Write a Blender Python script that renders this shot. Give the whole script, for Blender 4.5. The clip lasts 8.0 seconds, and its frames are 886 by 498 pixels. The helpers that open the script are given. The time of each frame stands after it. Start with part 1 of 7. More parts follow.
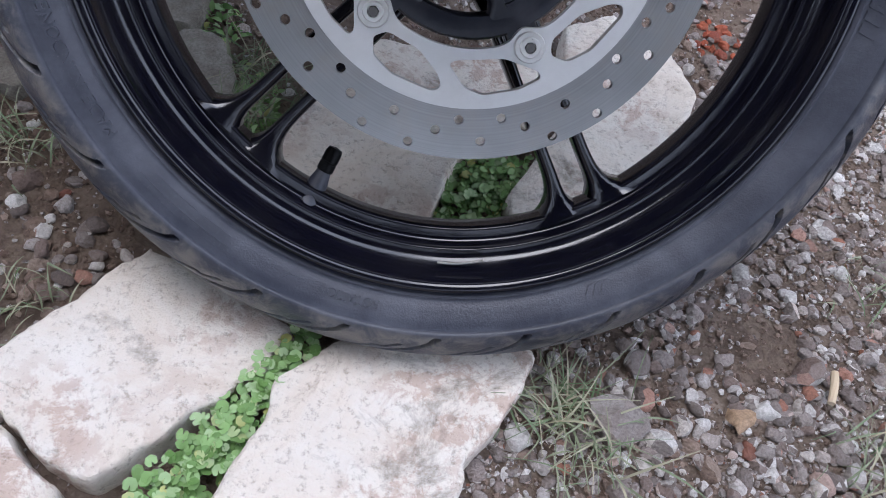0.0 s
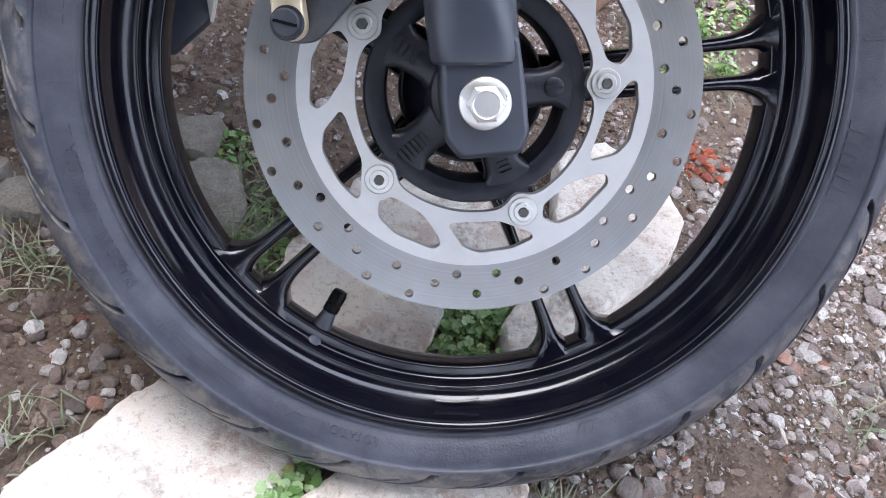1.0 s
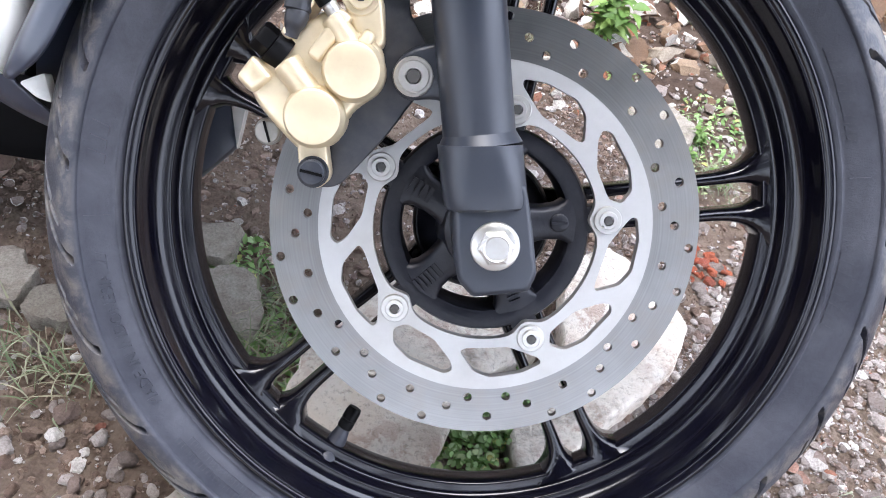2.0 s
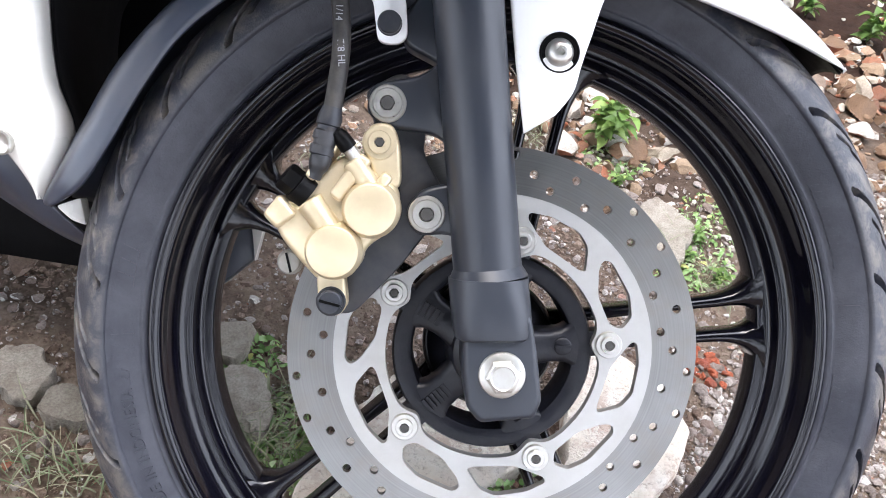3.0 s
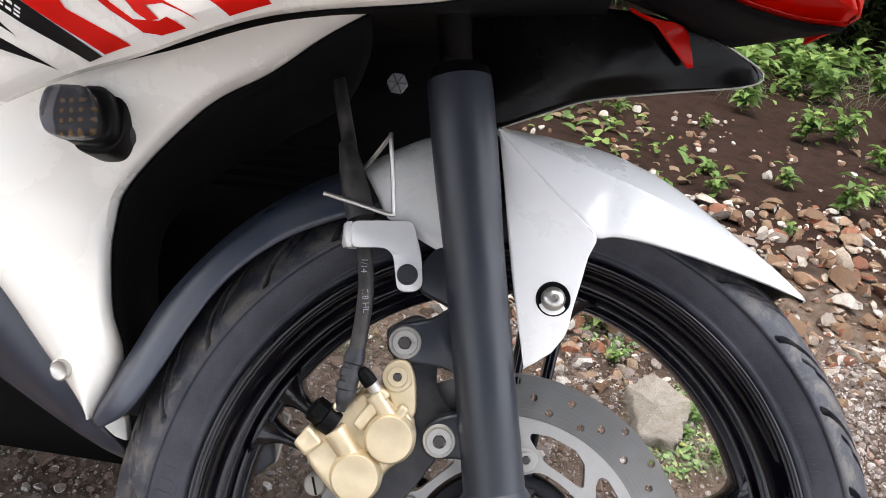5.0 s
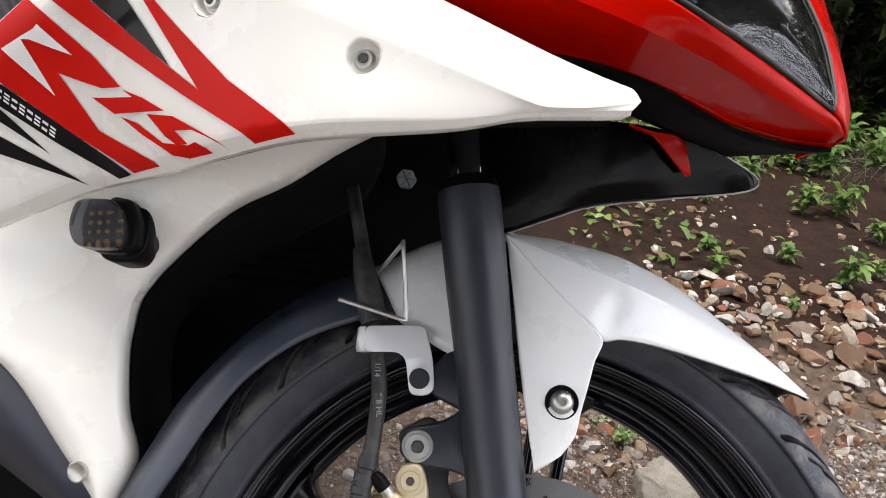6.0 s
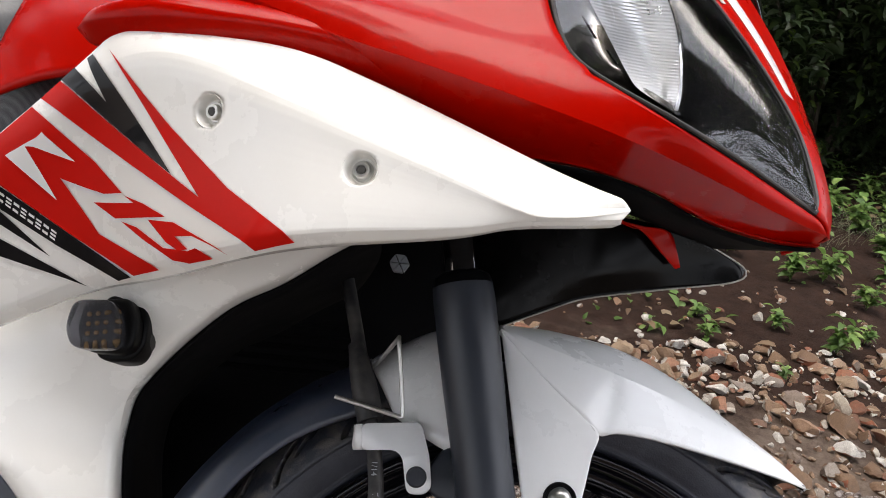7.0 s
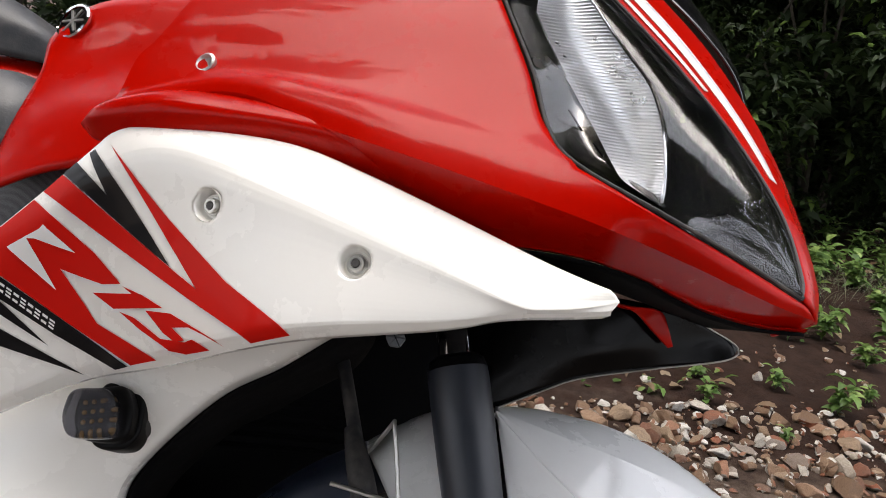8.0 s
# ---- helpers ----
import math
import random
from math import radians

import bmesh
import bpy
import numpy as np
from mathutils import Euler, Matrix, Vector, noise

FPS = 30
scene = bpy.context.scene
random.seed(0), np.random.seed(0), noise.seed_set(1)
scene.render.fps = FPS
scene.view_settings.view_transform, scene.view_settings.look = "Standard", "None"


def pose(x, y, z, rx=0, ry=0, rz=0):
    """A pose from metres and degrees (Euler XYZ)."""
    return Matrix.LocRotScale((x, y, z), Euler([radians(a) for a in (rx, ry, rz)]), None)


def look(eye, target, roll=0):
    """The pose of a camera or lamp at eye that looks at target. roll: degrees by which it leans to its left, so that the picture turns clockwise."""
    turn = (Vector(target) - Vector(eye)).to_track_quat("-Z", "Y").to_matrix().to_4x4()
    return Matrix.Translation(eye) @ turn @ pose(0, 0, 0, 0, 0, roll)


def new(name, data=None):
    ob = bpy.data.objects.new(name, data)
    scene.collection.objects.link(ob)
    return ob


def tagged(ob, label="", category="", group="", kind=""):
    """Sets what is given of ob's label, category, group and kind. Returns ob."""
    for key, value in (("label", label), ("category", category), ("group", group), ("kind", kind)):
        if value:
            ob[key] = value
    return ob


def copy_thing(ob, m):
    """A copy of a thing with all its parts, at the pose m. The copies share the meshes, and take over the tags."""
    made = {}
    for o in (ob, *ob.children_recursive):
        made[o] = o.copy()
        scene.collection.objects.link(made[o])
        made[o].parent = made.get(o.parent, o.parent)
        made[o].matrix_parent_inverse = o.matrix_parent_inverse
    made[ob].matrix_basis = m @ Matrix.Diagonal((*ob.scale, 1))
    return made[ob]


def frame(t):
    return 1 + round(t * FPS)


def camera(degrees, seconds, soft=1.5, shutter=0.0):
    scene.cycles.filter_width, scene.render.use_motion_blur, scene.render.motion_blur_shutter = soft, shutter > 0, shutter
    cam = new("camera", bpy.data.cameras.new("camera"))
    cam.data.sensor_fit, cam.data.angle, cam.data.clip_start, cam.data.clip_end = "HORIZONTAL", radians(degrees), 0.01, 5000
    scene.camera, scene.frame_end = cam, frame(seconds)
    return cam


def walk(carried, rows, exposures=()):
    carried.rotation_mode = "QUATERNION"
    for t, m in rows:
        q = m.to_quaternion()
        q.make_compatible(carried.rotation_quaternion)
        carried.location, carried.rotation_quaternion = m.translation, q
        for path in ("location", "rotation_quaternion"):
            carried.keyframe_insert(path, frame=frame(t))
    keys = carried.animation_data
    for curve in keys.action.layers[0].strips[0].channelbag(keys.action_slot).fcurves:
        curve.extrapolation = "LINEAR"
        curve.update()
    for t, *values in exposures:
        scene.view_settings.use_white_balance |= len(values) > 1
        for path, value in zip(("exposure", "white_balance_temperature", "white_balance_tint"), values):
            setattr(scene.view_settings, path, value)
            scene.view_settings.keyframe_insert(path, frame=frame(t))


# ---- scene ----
cam = camera(61.3, 8.0, soft=0.95)
# The wheel stands in its own frame (axle at the origin, y along the axle, away from the viewer);
# BIKE carries that frame into the world, in which the ground is z = 0.
BIKE = Matrix(((0.98262, 0.0, -0.18561, 0.0), (0.10656, 0.81877, 0.56415, 0.0), (0.15197, -0.57412, 0.80454, 0.2655), (0, 0, 0, 1)))
PATH = [
    (0.0, (-0.037, -0.481, -0.018), (0.024, 1.375, -0.762), -1.4),
    (0.5, (-0.0375, -0.484, 0.010), (0.016, 1.403, -0.652), -1.0),
    (1.0, (-0.036, -0.493, 0.036), (0.032, 1.425, -0.526), -0.8),
    (1.5, (-0.037, -0.501, 0.056), (0.026, 1.443, -0.408), -0.8),
    (3.0, (-0.044, -0.530, 0.111), (0.004, 1.461, -0.070), 0.0),
    (3.5, (-0.045, -0.544, 0.129), (0.002, 1.454, 0.055), 0.1),
    (4.0, (-0.047, -0.562, 0.147), (-0.006, 1.437, 0.179), -0.1),
    (4.5, (-0.049, -0.578, 0.158), (-0.005, 1.418, 0.271), -0.2),
    (6.0, (-0.057, -0.615, 0.193), (-0.019, 1.350, 0.566), -0.5),
    (6.5, (-0.059, -0.622, 0.204), (-0.020, 1.326, 0.656), -0.9),
    (7.0, (-0.061, -0.628, 0.215), (0.007, 1.298, 0.749), -1.3),
    (7.5, (-0.061, -0.636, 0.223), (0.005, 1.271, 0.825), -1.6),
    (8.0, (-0.058, -0.642, 0.232), (0.018, 1.239, 0.908), -2.0),
]
EXPOSURES = [(0.0, 1.3, 5900, 15), (0.5, 1.55, 5950, 15), (1.0, 1.95, 6050, 15), (1.5, 2.27, 6150, 15), (3.0, 2.23, 6550, 13), (4.5, 1.92, 6850, 13), (6.0, 1.45, 7000, 13), (8.0, 1.05, 7000, 13)]
walk(cam, [(t, BIKE @ look(eye, target, roll)) for t, eye, target, roll in PATH], EXPOSURES)

# ---- world and sun: a bright overcast day ----
world = bpy.data.worlds.new("world")
scene.world = world
world.use_nodes = True
_n, _l = world.node_tree.nodes, world.node_tree.links
sky = _n.new("ShaderNodeTexSky")
sky.sky_type = "NISHITA"
sky.sun_disc = False
sky.sun_elevation, sky.sun_rotation = radians(74), radians(261)
sky.dust_density, sky.air_density, sky.ozone_density = 1.5, 1.2, 1.5
_n["Background"].inputs["Strength"].default_value = 0.15
# soft broken cloud over the whole sky
_tc, _no, _rp, _mx = _n.new("ShaderNodeTexCoord"), _n.new("ShaderNodeTexNoise"), _n.new("ShaderNodeValToRGB"), _n.new("ShaderNodeMix")
_no.inputs["Scale"].default_value, _no.inputs["Detail"].default_value, _no.inputs["Roughness"].default_value = 2.6, 7.0, 0.62
_l.new(_tc.outputs["Generated"], _no.inputs["Vector"])
_l.new(_no.outputs["Fac"], _rp.inputs[0])
_rp.color_ramp.elements[0].position, _rp.color_ramp.elements[0].color = 0.36, (0.55, 0.55, 0.55, 1)
_rp.color_ramp.elements[1].position, _rp.color_ramp.elements[1].color = 0.62, (1.0, 1.0, 1.0, 1)
_mx.data_type = "RGBA"
_l.new(_rp.outputs[0], _mx.inputs[0])
_l.new(sky.outputs[0], _mx.inputs[6])
# an overcast sky is brighter overhead than at the horizon
_sx, _zr = _n.new("ShaderNodeSeparateXYZ"), _n.new("ShaderNodeValToRGB")
_l.new(_tc.outputs["Generated"], _sx.inputs[0])
_l.new(_sx.outputs[2], _zr.inputs[0])
_zr.color_ramp.elements[0].position, _zr.color_ramp.elements[0].color = 0.0, (4.4, 4.7, 5.3, 1)
_zr.color_ramp.elements[1].position, _zr.color_ramp.elements[1].color = 1.0, (13.0, 13.9, 15.7, 1)
_l.new(_zr.outputs[0], _mx.inputs[7])
_l.new(_mx.outputs[2], _n["Background"].inputs["Color"])
sun_data = bpy.data.lights.new("sun", "SUN")
sun_data.energy, sun_data.angle, sun_data.color = 1.5, radians(40), (1.0, 0.95, 0.88)
sun = new("sun", sun_data)
sun.matrix_world = look((-1.3, -0.2, 4.5), (0, 0, 0))


# ---- materials ----
def shader(name, base, rough=0.5, metal=0.0, coat=0.0, spec=0.5):
    m = bpy.data.materials.new(name)
    m.use_nodes = True
    b = m.node_tree.nodes["Principled BSDF"]
    b.inputs["Base Color"].default_value = (*base, 1)
    b.inputs["Roughness"].default_value = rough
    b.inputs["Metallic"].default_value = metal
    b.inputs["Coat Weight"].default_value = coat
    b.inputs["Coat Roughness"].default_value = 0.04
    b.inputs["Specular IOR Level"].default_value = spec
    return m


def node(m, kind, **values):
    n = m.node_tree.nodes.new(kind)
    for key, v in values.items():
        n.inputs[key].default_value = v
    return n


def link(m, a, b):
    m.node_tree.links.new(a, b)


def ramp(m, source, stops):
    r = m.node_tree.nodes.new("ShaderNodeValToRGB")
    els = r.color_ramp.elements
    while len(els) < len(stops):
        els.new(0.5)
    for e, (p, c) in zip(els, stops):
        e.position, e.color = p, (*c, 1) if len(c) == 3 else c
    link(m, source, r.inputs[0])
    return r.outputs[0]


def coords(m, scale=1.0):
    t = m.node_tree.nodes.new("ShaderNodeTexCoord")
    return t.outputs["Object"]


def noise_tex(m, scale, detail=5.0, rough=0.6, distort=0.0, vec=None):
    n = node(m, "ShaderNodeTexNoise", Scale=scale, Detail=detail, Roughness=rough, Distortion=distort)
    link(m, vec if vec is not None else coords(m), n.inputs["Vector"])
    return n.outputs["Fac"]


def mix(m, fac, a, b, mode="MIX"):
    n = m.node_tree.nodes.new("ShaderNodeMix")
    n.data_type, n.blend_type = "RGBA", mode
    for key, v in ((0, fac), (6, a), (7, b)):
        if isinstance(v, (int, float)):
            n.inputs[key].default_value = v
        elif isinstance(v, tuple):
            n.inputs[key].default_value = (*v, 1)
        else:
            link(m, v, n.inputs[key])
    return n.outputs[2]


def bsdf(m):
    return m.node_tree.nodes["Principled BSDF"]


def base_from(m, socket):
    link(m, socket, bsdf(m).inputs["Base Color"])


def rough_from(m, fac, lo, hi):
    r = ramp(m, fac, [(0.25, (lo, lo, lo)), (0.75, (hi, hi, hi))])
    link(m, r, bsdf(m).inputs["Roughness"])


def bump(m, height, strength=0.3, distance=0.001):
    b = node(m, "ShaderNodeBump", Strength=strength, Distance=distance)
    link(m, height, b.inputs["Height"])
    link(m, b.outputs[0], bsdf(m).inputs["Normal"])
    return b


def dusty(name, base, rough, metal=0.0, coat=0.0, dust=(0.32, 0.28, 0.24), amount=0.2, scale=14, grain=900, relief=0.15):
    """A clean finish with patches of dust and a fine grain."""
    m = shader(name, base, rough, metal, coat)
    big = noise_tex(m, scale, 6, 0.65)
    fine = noise_tex(m, grain, 3, 0.6)
    mask = ramp(m, big, [(0.42, (0, 0, 0)), (0.78, (amount,) * 3)])
    base_from(m, mix(m, mask, base, dust))
    rough_from(m, big, max(rough - 0.06, 0.03), min(rough + 0.16, 1))
    bump(m, fine, relief, 0.0004)
    return m




def rubber_material():
    """Black rubber: cleaner side walls, a scuffed tread with dried mud in patches."""
    m = shader("rubber", (0.016, 0.0175, 0.024), 0.46)
    v = coords(m)
    sep, com, ln = (m.node_tree.nodes.new(k) for k in ("ShaderNodeSeparateXYZ", "ShaderNodeCombineXYZ", "ShaderNodeVectorMath"))
    ln.operation = "LENGTH"
    link(m, v, sep.inputs[0])
    link(m, sep.outputs[0], com.inputs[0])
    link(m, sep.outputs[2], com.inputs[1])
    link(m, com.outputs[0], ln.inputs[0])
    tread = node(m, "ShaderNodeMapRange")
    for key, val in (("From Min", 0.2535), ("From Max", 0.2600), ("To Min", 0.0), ("To Max", 1.0)):
        tread.inputs[key].default_value = val
    link(m, ln.outputs["Value"], tread.inputs["Value"])
    big, mid, fine = noise_tex(m, 11, 6, 0.65, vec=v), noise_tex(m, 46, 7, 0.7, 0.5, v), noise_tex(m, 700, 3, 0.6, vec=v)
    # both tones tinted blue, the sky's sheen put into the base colour
    c = mix(m, ramp(m, mix(m, 0.35, big, mid), [(0.42, (0, 0, 0)), (0.66, (0.40,) * 3)]), (0.015, 0.017, 0.027), (0.105, 0.110, 0.130))
    mud = mix(m, 1.0, tread.outputs[0], ramp(m, mid, [(0.46, (0, 0, 0)), (0.60, (0.75,) * 3)]), "MULTIPLY")
    c = mix(m, mud, c, (0.125, 0.112, 0.098))
    base_from(m, c)
    rough_from(m, big, 0.38, 0.58)
    bump(m, mix(m, 0.35, fine, mid), 0.6, 0.0008)
    return m


RUBBER = rubber_material()
RIM = dusty("black_rim_paint", (0.003, 0.003, 0.006), 0.09, coat=0.0, dust=(0.12, 0.11, 0.11), amount=0.04, scale=25, grain=300, relief=0.03)
HUB = dusty("hub_paint", (0.005, 0.0056, 0.0095), 0.34, dust=(0.085, 0.085, 0.09), amount=0.14, scale=60, grain=350, relief=0.5)
FORK = dusty("fork_paint", (0.018, 0.022, 0.031), 0.33, metal=0.0, coat=0.0, dust=(0.09, 0.09, 0.09), amount=0.06, scale=18, grain=900, relief=0.05)
BRACKET = dusty("bracket_paint", (0.022, 0.025, 0.032), 0.4, metal=0.2, amount=0.15, scale=40)
STEEL = dusty("zinc_steel", (0.58, 0.57, 0.54), 0.30, metal=0.9, dust=(0.36, 0.32, 0.26), amount=0.25, scale=160, relief=0.01)
DULL = dusty("dull_steel", (0.30, 0.29, 0.27), 0.45, metal=0.7, dust=(0.25, 0.2, 0.15), amount=0.4, scale=160, relief=0.03)
# dark tone that stands for the shade inside bolt sockets
SOCKETSHADE = shader("socket_shade", (0.06, 0.058, 0.055), 0.5, 0.4)
CHROME = shader("chrome", (0.85, 0.85, 0.86), 0.06, 1.0)
PLATE = dusty("silver_plate", (0.72, 0.72, 0.72), 0.38, metal=0.35, amount=0.1, scale=30)
GOLD = dusty("gold_caliper_paint", (0.68, 0.575, 0.39), 0.33, metal=0.5, dust=(0.30, 0.22, 0.12), amount=0.35, scale=45, relief=0.12)
PLASTIC = dusty("black_plastic", (0.003, 0.003, 0.0034), 0.36, amount=0.01, scale=20, relief=0.2)
GLOSSBLACK = dusty("gloss_black", (0.006, 0.006, 0.007), 0.10, coat=0.6, amount=0.04, scale=20, relief=0.02)
CHINBLACK = dusty("chin_black", (0.0022, 0.0021, 0.0022), 0.14, amount=0.01, scale=20, relief=0.05)
NAVY = dusty("dark_blue_plastic", (0.017, 0.025, 0.046), 0.30, amount=0.08, scale=20, relief=0.08)
WHITE = dusty("pearl_white_paint", (0.85, 0.83, 0.775), 0.22, coat=0.7, dust=(0.6, 0.56, 0.5), amount=0.012, scale=12, grain=1600, relief=0.03)
FENDERWHITE = dusty("pearl_silver_paint", (0.84, 0.84, 0.83), 0.24, coat=0.7, dust=(0.4, 0.36, 0.3), amount=0.08, scale=16, grain=1600, relief=0.03)
RED = dusty("red_paint", (0.40, 0.0030, 0.0005), 0.24, coat=0.15, dust=(0.4, 0.02, 0.015), amount=0.03, scale=9, grain=1500, relief=0.02)
bsdf(RED).inputs["Specular IOR Level"].default_value = 0.25
DECALRED = dusty("red_decal", (0.58, 0.008, 0.004), 0.35, coat=0.1, amount=0.01)
bsdf(DECALRED).inputs["Specular IOR Level"].default_value = 0.3
DECALBLACK = dusty("black_decal", (0.005, 0.005, 0.006), 0.30, coat=0.3, amount=0.03)
DECALWHITE = dusty("white_decal", (0.80, 0.79, 0.76), 0.3, coat=0.4, amount=0.04)
DECALGREY = shader("grey_print", (0.30, 0.31, 0.32), 0.5)
# black deepened so that the hollow's shade is part of the colour
INNER = dusty("inner_shade_black", (0.003, 0.003, 0.0035), 0.8, amount=0.01, scale=20, relief=0.2)
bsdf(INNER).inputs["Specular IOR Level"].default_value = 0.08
bsdf(WHITE).inputs["Coat Roughness"].default_value = 0.16
bsdf(CHINBLACK).inputs["Specular IOR Level"].default_value = 0.12
bsdf(HUB).inputs["Specular IOR Level"].default_value = 0.3
bsdf(RIM).inputs["Specular IOR Level"].default_value = 0.42
bsdf(NAVY).inputs["Specular IOR Level"].default_value = 0.8
bsdf(PLASTIC).inputs["Specular IOR Level"].default_value = 0.10
for _m in (RED, DECALRED, DECALBLACK):
    bsdf(_m).inputs["Specular IOR Level"].default_value = 0.05
HOSE = dusty("hose_rubber", (0.012, 0.012, 0.013), 0.48, amount=0.2, scale=60, relief=0.2)
SEATMAT = dusty("seat_vinyl", (0.03, 0.032, 0.036), 0.42, amount=0.2, scale=30, grain=400, relief=0.5)


def make_glass(name, tint, rough=0.01, ior=1.45):
    m = shader(name, tint, rough, 0.0)
    bsdf(m).inputs["Transmission Weight"].default_value = 1.0
    bsdf(m).inputs["IOR"].default_value = ior
    return m


GLASS = make_glass("clear_lens", (0.97, 0.98, 0.98))
SMOKE = make_glass("smoked_lens", (0.16, 0.16, 0.18), ior=1.25)
bsdf(SMOKE).inputs["Transmission Weight"].default_value = 0.85
AMBER = shader("amber_diodes", (0.55, 0.33, 0.11), 0.25, 0.4)
ZINC = dusty("aged_zinc", (0.34, 0.335, 0.32), 0.33, metal=0.9, dust=(0.20, 0.18, 0.15), amount=0.3, scale=160, relief=0.02)


def disc_material():
    m = shader("brushed_disc_steel", (0.30, 0.30, 0.30), 0.34, 1.0)
    bsdf(m).inputs["Anisotropic"].default_value = 0.6
    tan = m.node_tree.nodes.new("ShaderNodeTangent")
    tan.direction_type, tan.axis = "RADIAL", "Y"
    link(m, tan.outputs[0], bsdf(m).inputs["Tangent"])
    t = m.node_tree.nodes.new("ShaderNodeTexCoord")
    sep = m.node_tree.nodes.new("ShaderNodeSeparateXYZ")
    link(m, t.outputs["Object"], sep.inputs[0])
    com = m.node_tree.nodes.new("ShaderNodeCombineXYZ")
    link(m, sep.outputs[0], com.inputs[0])
    link(m, sep.outputs[2], com.inputs[1])
    ln = m.node_tree.nodes.new("ShaderNodeVectorMath")
    ln.operation = "LENGTH"
    link(m, com.outputs[0], ln.inputs[0])
    rings = node(m, "ShaderNodeTexNoise", Scale=1.0, Detail=4.0)
    rings.noise_dimensions = "1D"
    mul = m.node_tree.nodes.new("ShaderNodeMath")
    mul.operation, mul.inputs[1].default_value = "MULTIPLY", 900
    link(m, ln.outputs["Value"], mul.inputs[0])
    link(m, mul.outputs[0], rings.inputs["W"])
    stain = noise_tex(m, 30, 6, 0.7)
    a = mix(m, ramp(m, rings.outputs["Fac"], [(0.3, (0, 0, 0)), (0.8, (0.5,) * 3)]), (0.255, 0.252, 0.25), (0.36, 0.355, 0.345))
    wide = noise_tex(m, 9, 4, 0.6)
    a = mix(m, 0.45, a, ramp(m, wide, [(0.35, (0.55, 0.54, 0.52)), (0.65, (1.1, 1.1, 1.1))]), "MULTIPLY")
    base_from(m, mix(m, ramp(m, stain, [(0.48, (0, 0, 0)), (0.8, (0.55,) * 3)]), a, (0.27, 0.235, 0.20)))
    rough_from(m, stain, 0.28, 0.42)
    bump(m, rings.outputs["Fac"], 0.12, 0.0003)
    return m


DISC = disc_material()
CARRIER = dusty("carrier_silver", (0.46, 0.455, 0.44), 0.40, metal=0.8, dust=(0.3, 0.27, 0.24), amount=0.2, scale=40, relief=0.08)


def soil_material():
    m = shader("soil", (0.1, 0.07, 0.05), 0.95, spec=0.2)
    v = coords(m)
    big = noise_tex(m, 1.7, 4, 0.6, vec=v)
    mid = noise_tex(m, 22, 8, 0.7, vec=v)
    fine = noise_tex(m, 260, 6, 0.7, vec=v)
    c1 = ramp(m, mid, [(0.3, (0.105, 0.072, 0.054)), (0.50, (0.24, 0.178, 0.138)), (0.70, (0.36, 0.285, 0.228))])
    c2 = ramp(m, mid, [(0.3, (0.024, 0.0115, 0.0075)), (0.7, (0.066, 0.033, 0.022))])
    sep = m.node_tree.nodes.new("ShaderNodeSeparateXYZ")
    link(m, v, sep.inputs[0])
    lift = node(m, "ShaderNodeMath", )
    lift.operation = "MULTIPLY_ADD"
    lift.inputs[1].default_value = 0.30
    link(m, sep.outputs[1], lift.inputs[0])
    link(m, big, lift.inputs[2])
    # dry trodden soil round the stones, dark bank soil with tree shade painted in
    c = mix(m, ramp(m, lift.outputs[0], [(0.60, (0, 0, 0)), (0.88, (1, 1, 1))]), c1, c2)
    c = mix(m, 0.45, c, ramp(m, fine, [(0.25, (0.3, 0.3, 0.3)), (0.75, (1, 1, 1))]), "MULTIPLY")
    base_from(m, c)
    tot = mix(m, 0.5, mid, fine)
    bump(m, tot, 1.0, 0.02)
    return m


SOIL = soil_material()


def slab_material():
    m = shader("weathered_concrete", (0.5, 0.47, 0.42), 0.88, spec=0.25)
    v = coords(m)
    blot = noise_tex(m, 12, 9, 0.74, 0.6, v)
    rust = noise_tex(m, 14, 8, 0.75, 0.4, v)
    fine = noise_tex(m, 180, 6, 0.7, vec=v)
    flake = noise_tex(m, 48, 8, 0.72, 0.3, v)
    c = ramp(m, blot, [(0.27, (0.36, 0.29, 0.22)), (0.40, (0.66, 0.58, 0.49)), (0.60, (0.69, 0.64, 0.57))])
    where = ramp(m, noise_tex(m, 6, 3, 0.5, 0.2, v), [(0.42, (0, 0, 0)), (0.54, (1, 1, 1))])
    spots = ramp(m, flake, [(0.48, (0, 0, 0)), (0.56, (0.62,) * 3)])
    c = mix(m, mix(m, 1.0, where, spots, "MULTIPLY"), c, (0.40, 0.26, 0.195))
    dark = ramp(m, rust, [(0.56, (0, 0, 0)), (0.68, (0.75,) * 3)])
    c = mix(m, dark, c, (0.20, 0.165, 0.13))
    c = mix(m, 0.6, c, ramp(m, fine, [(0.34, (0.45, 0.42, 0.38)), (0.46, (1, 1, 1))]), "MULTIPLY")
    base_from(m, c)
    bump(m, mix(m, 0.5, flake, fine), 1.0, 0.008)
    return m


SLAB = slab_material()


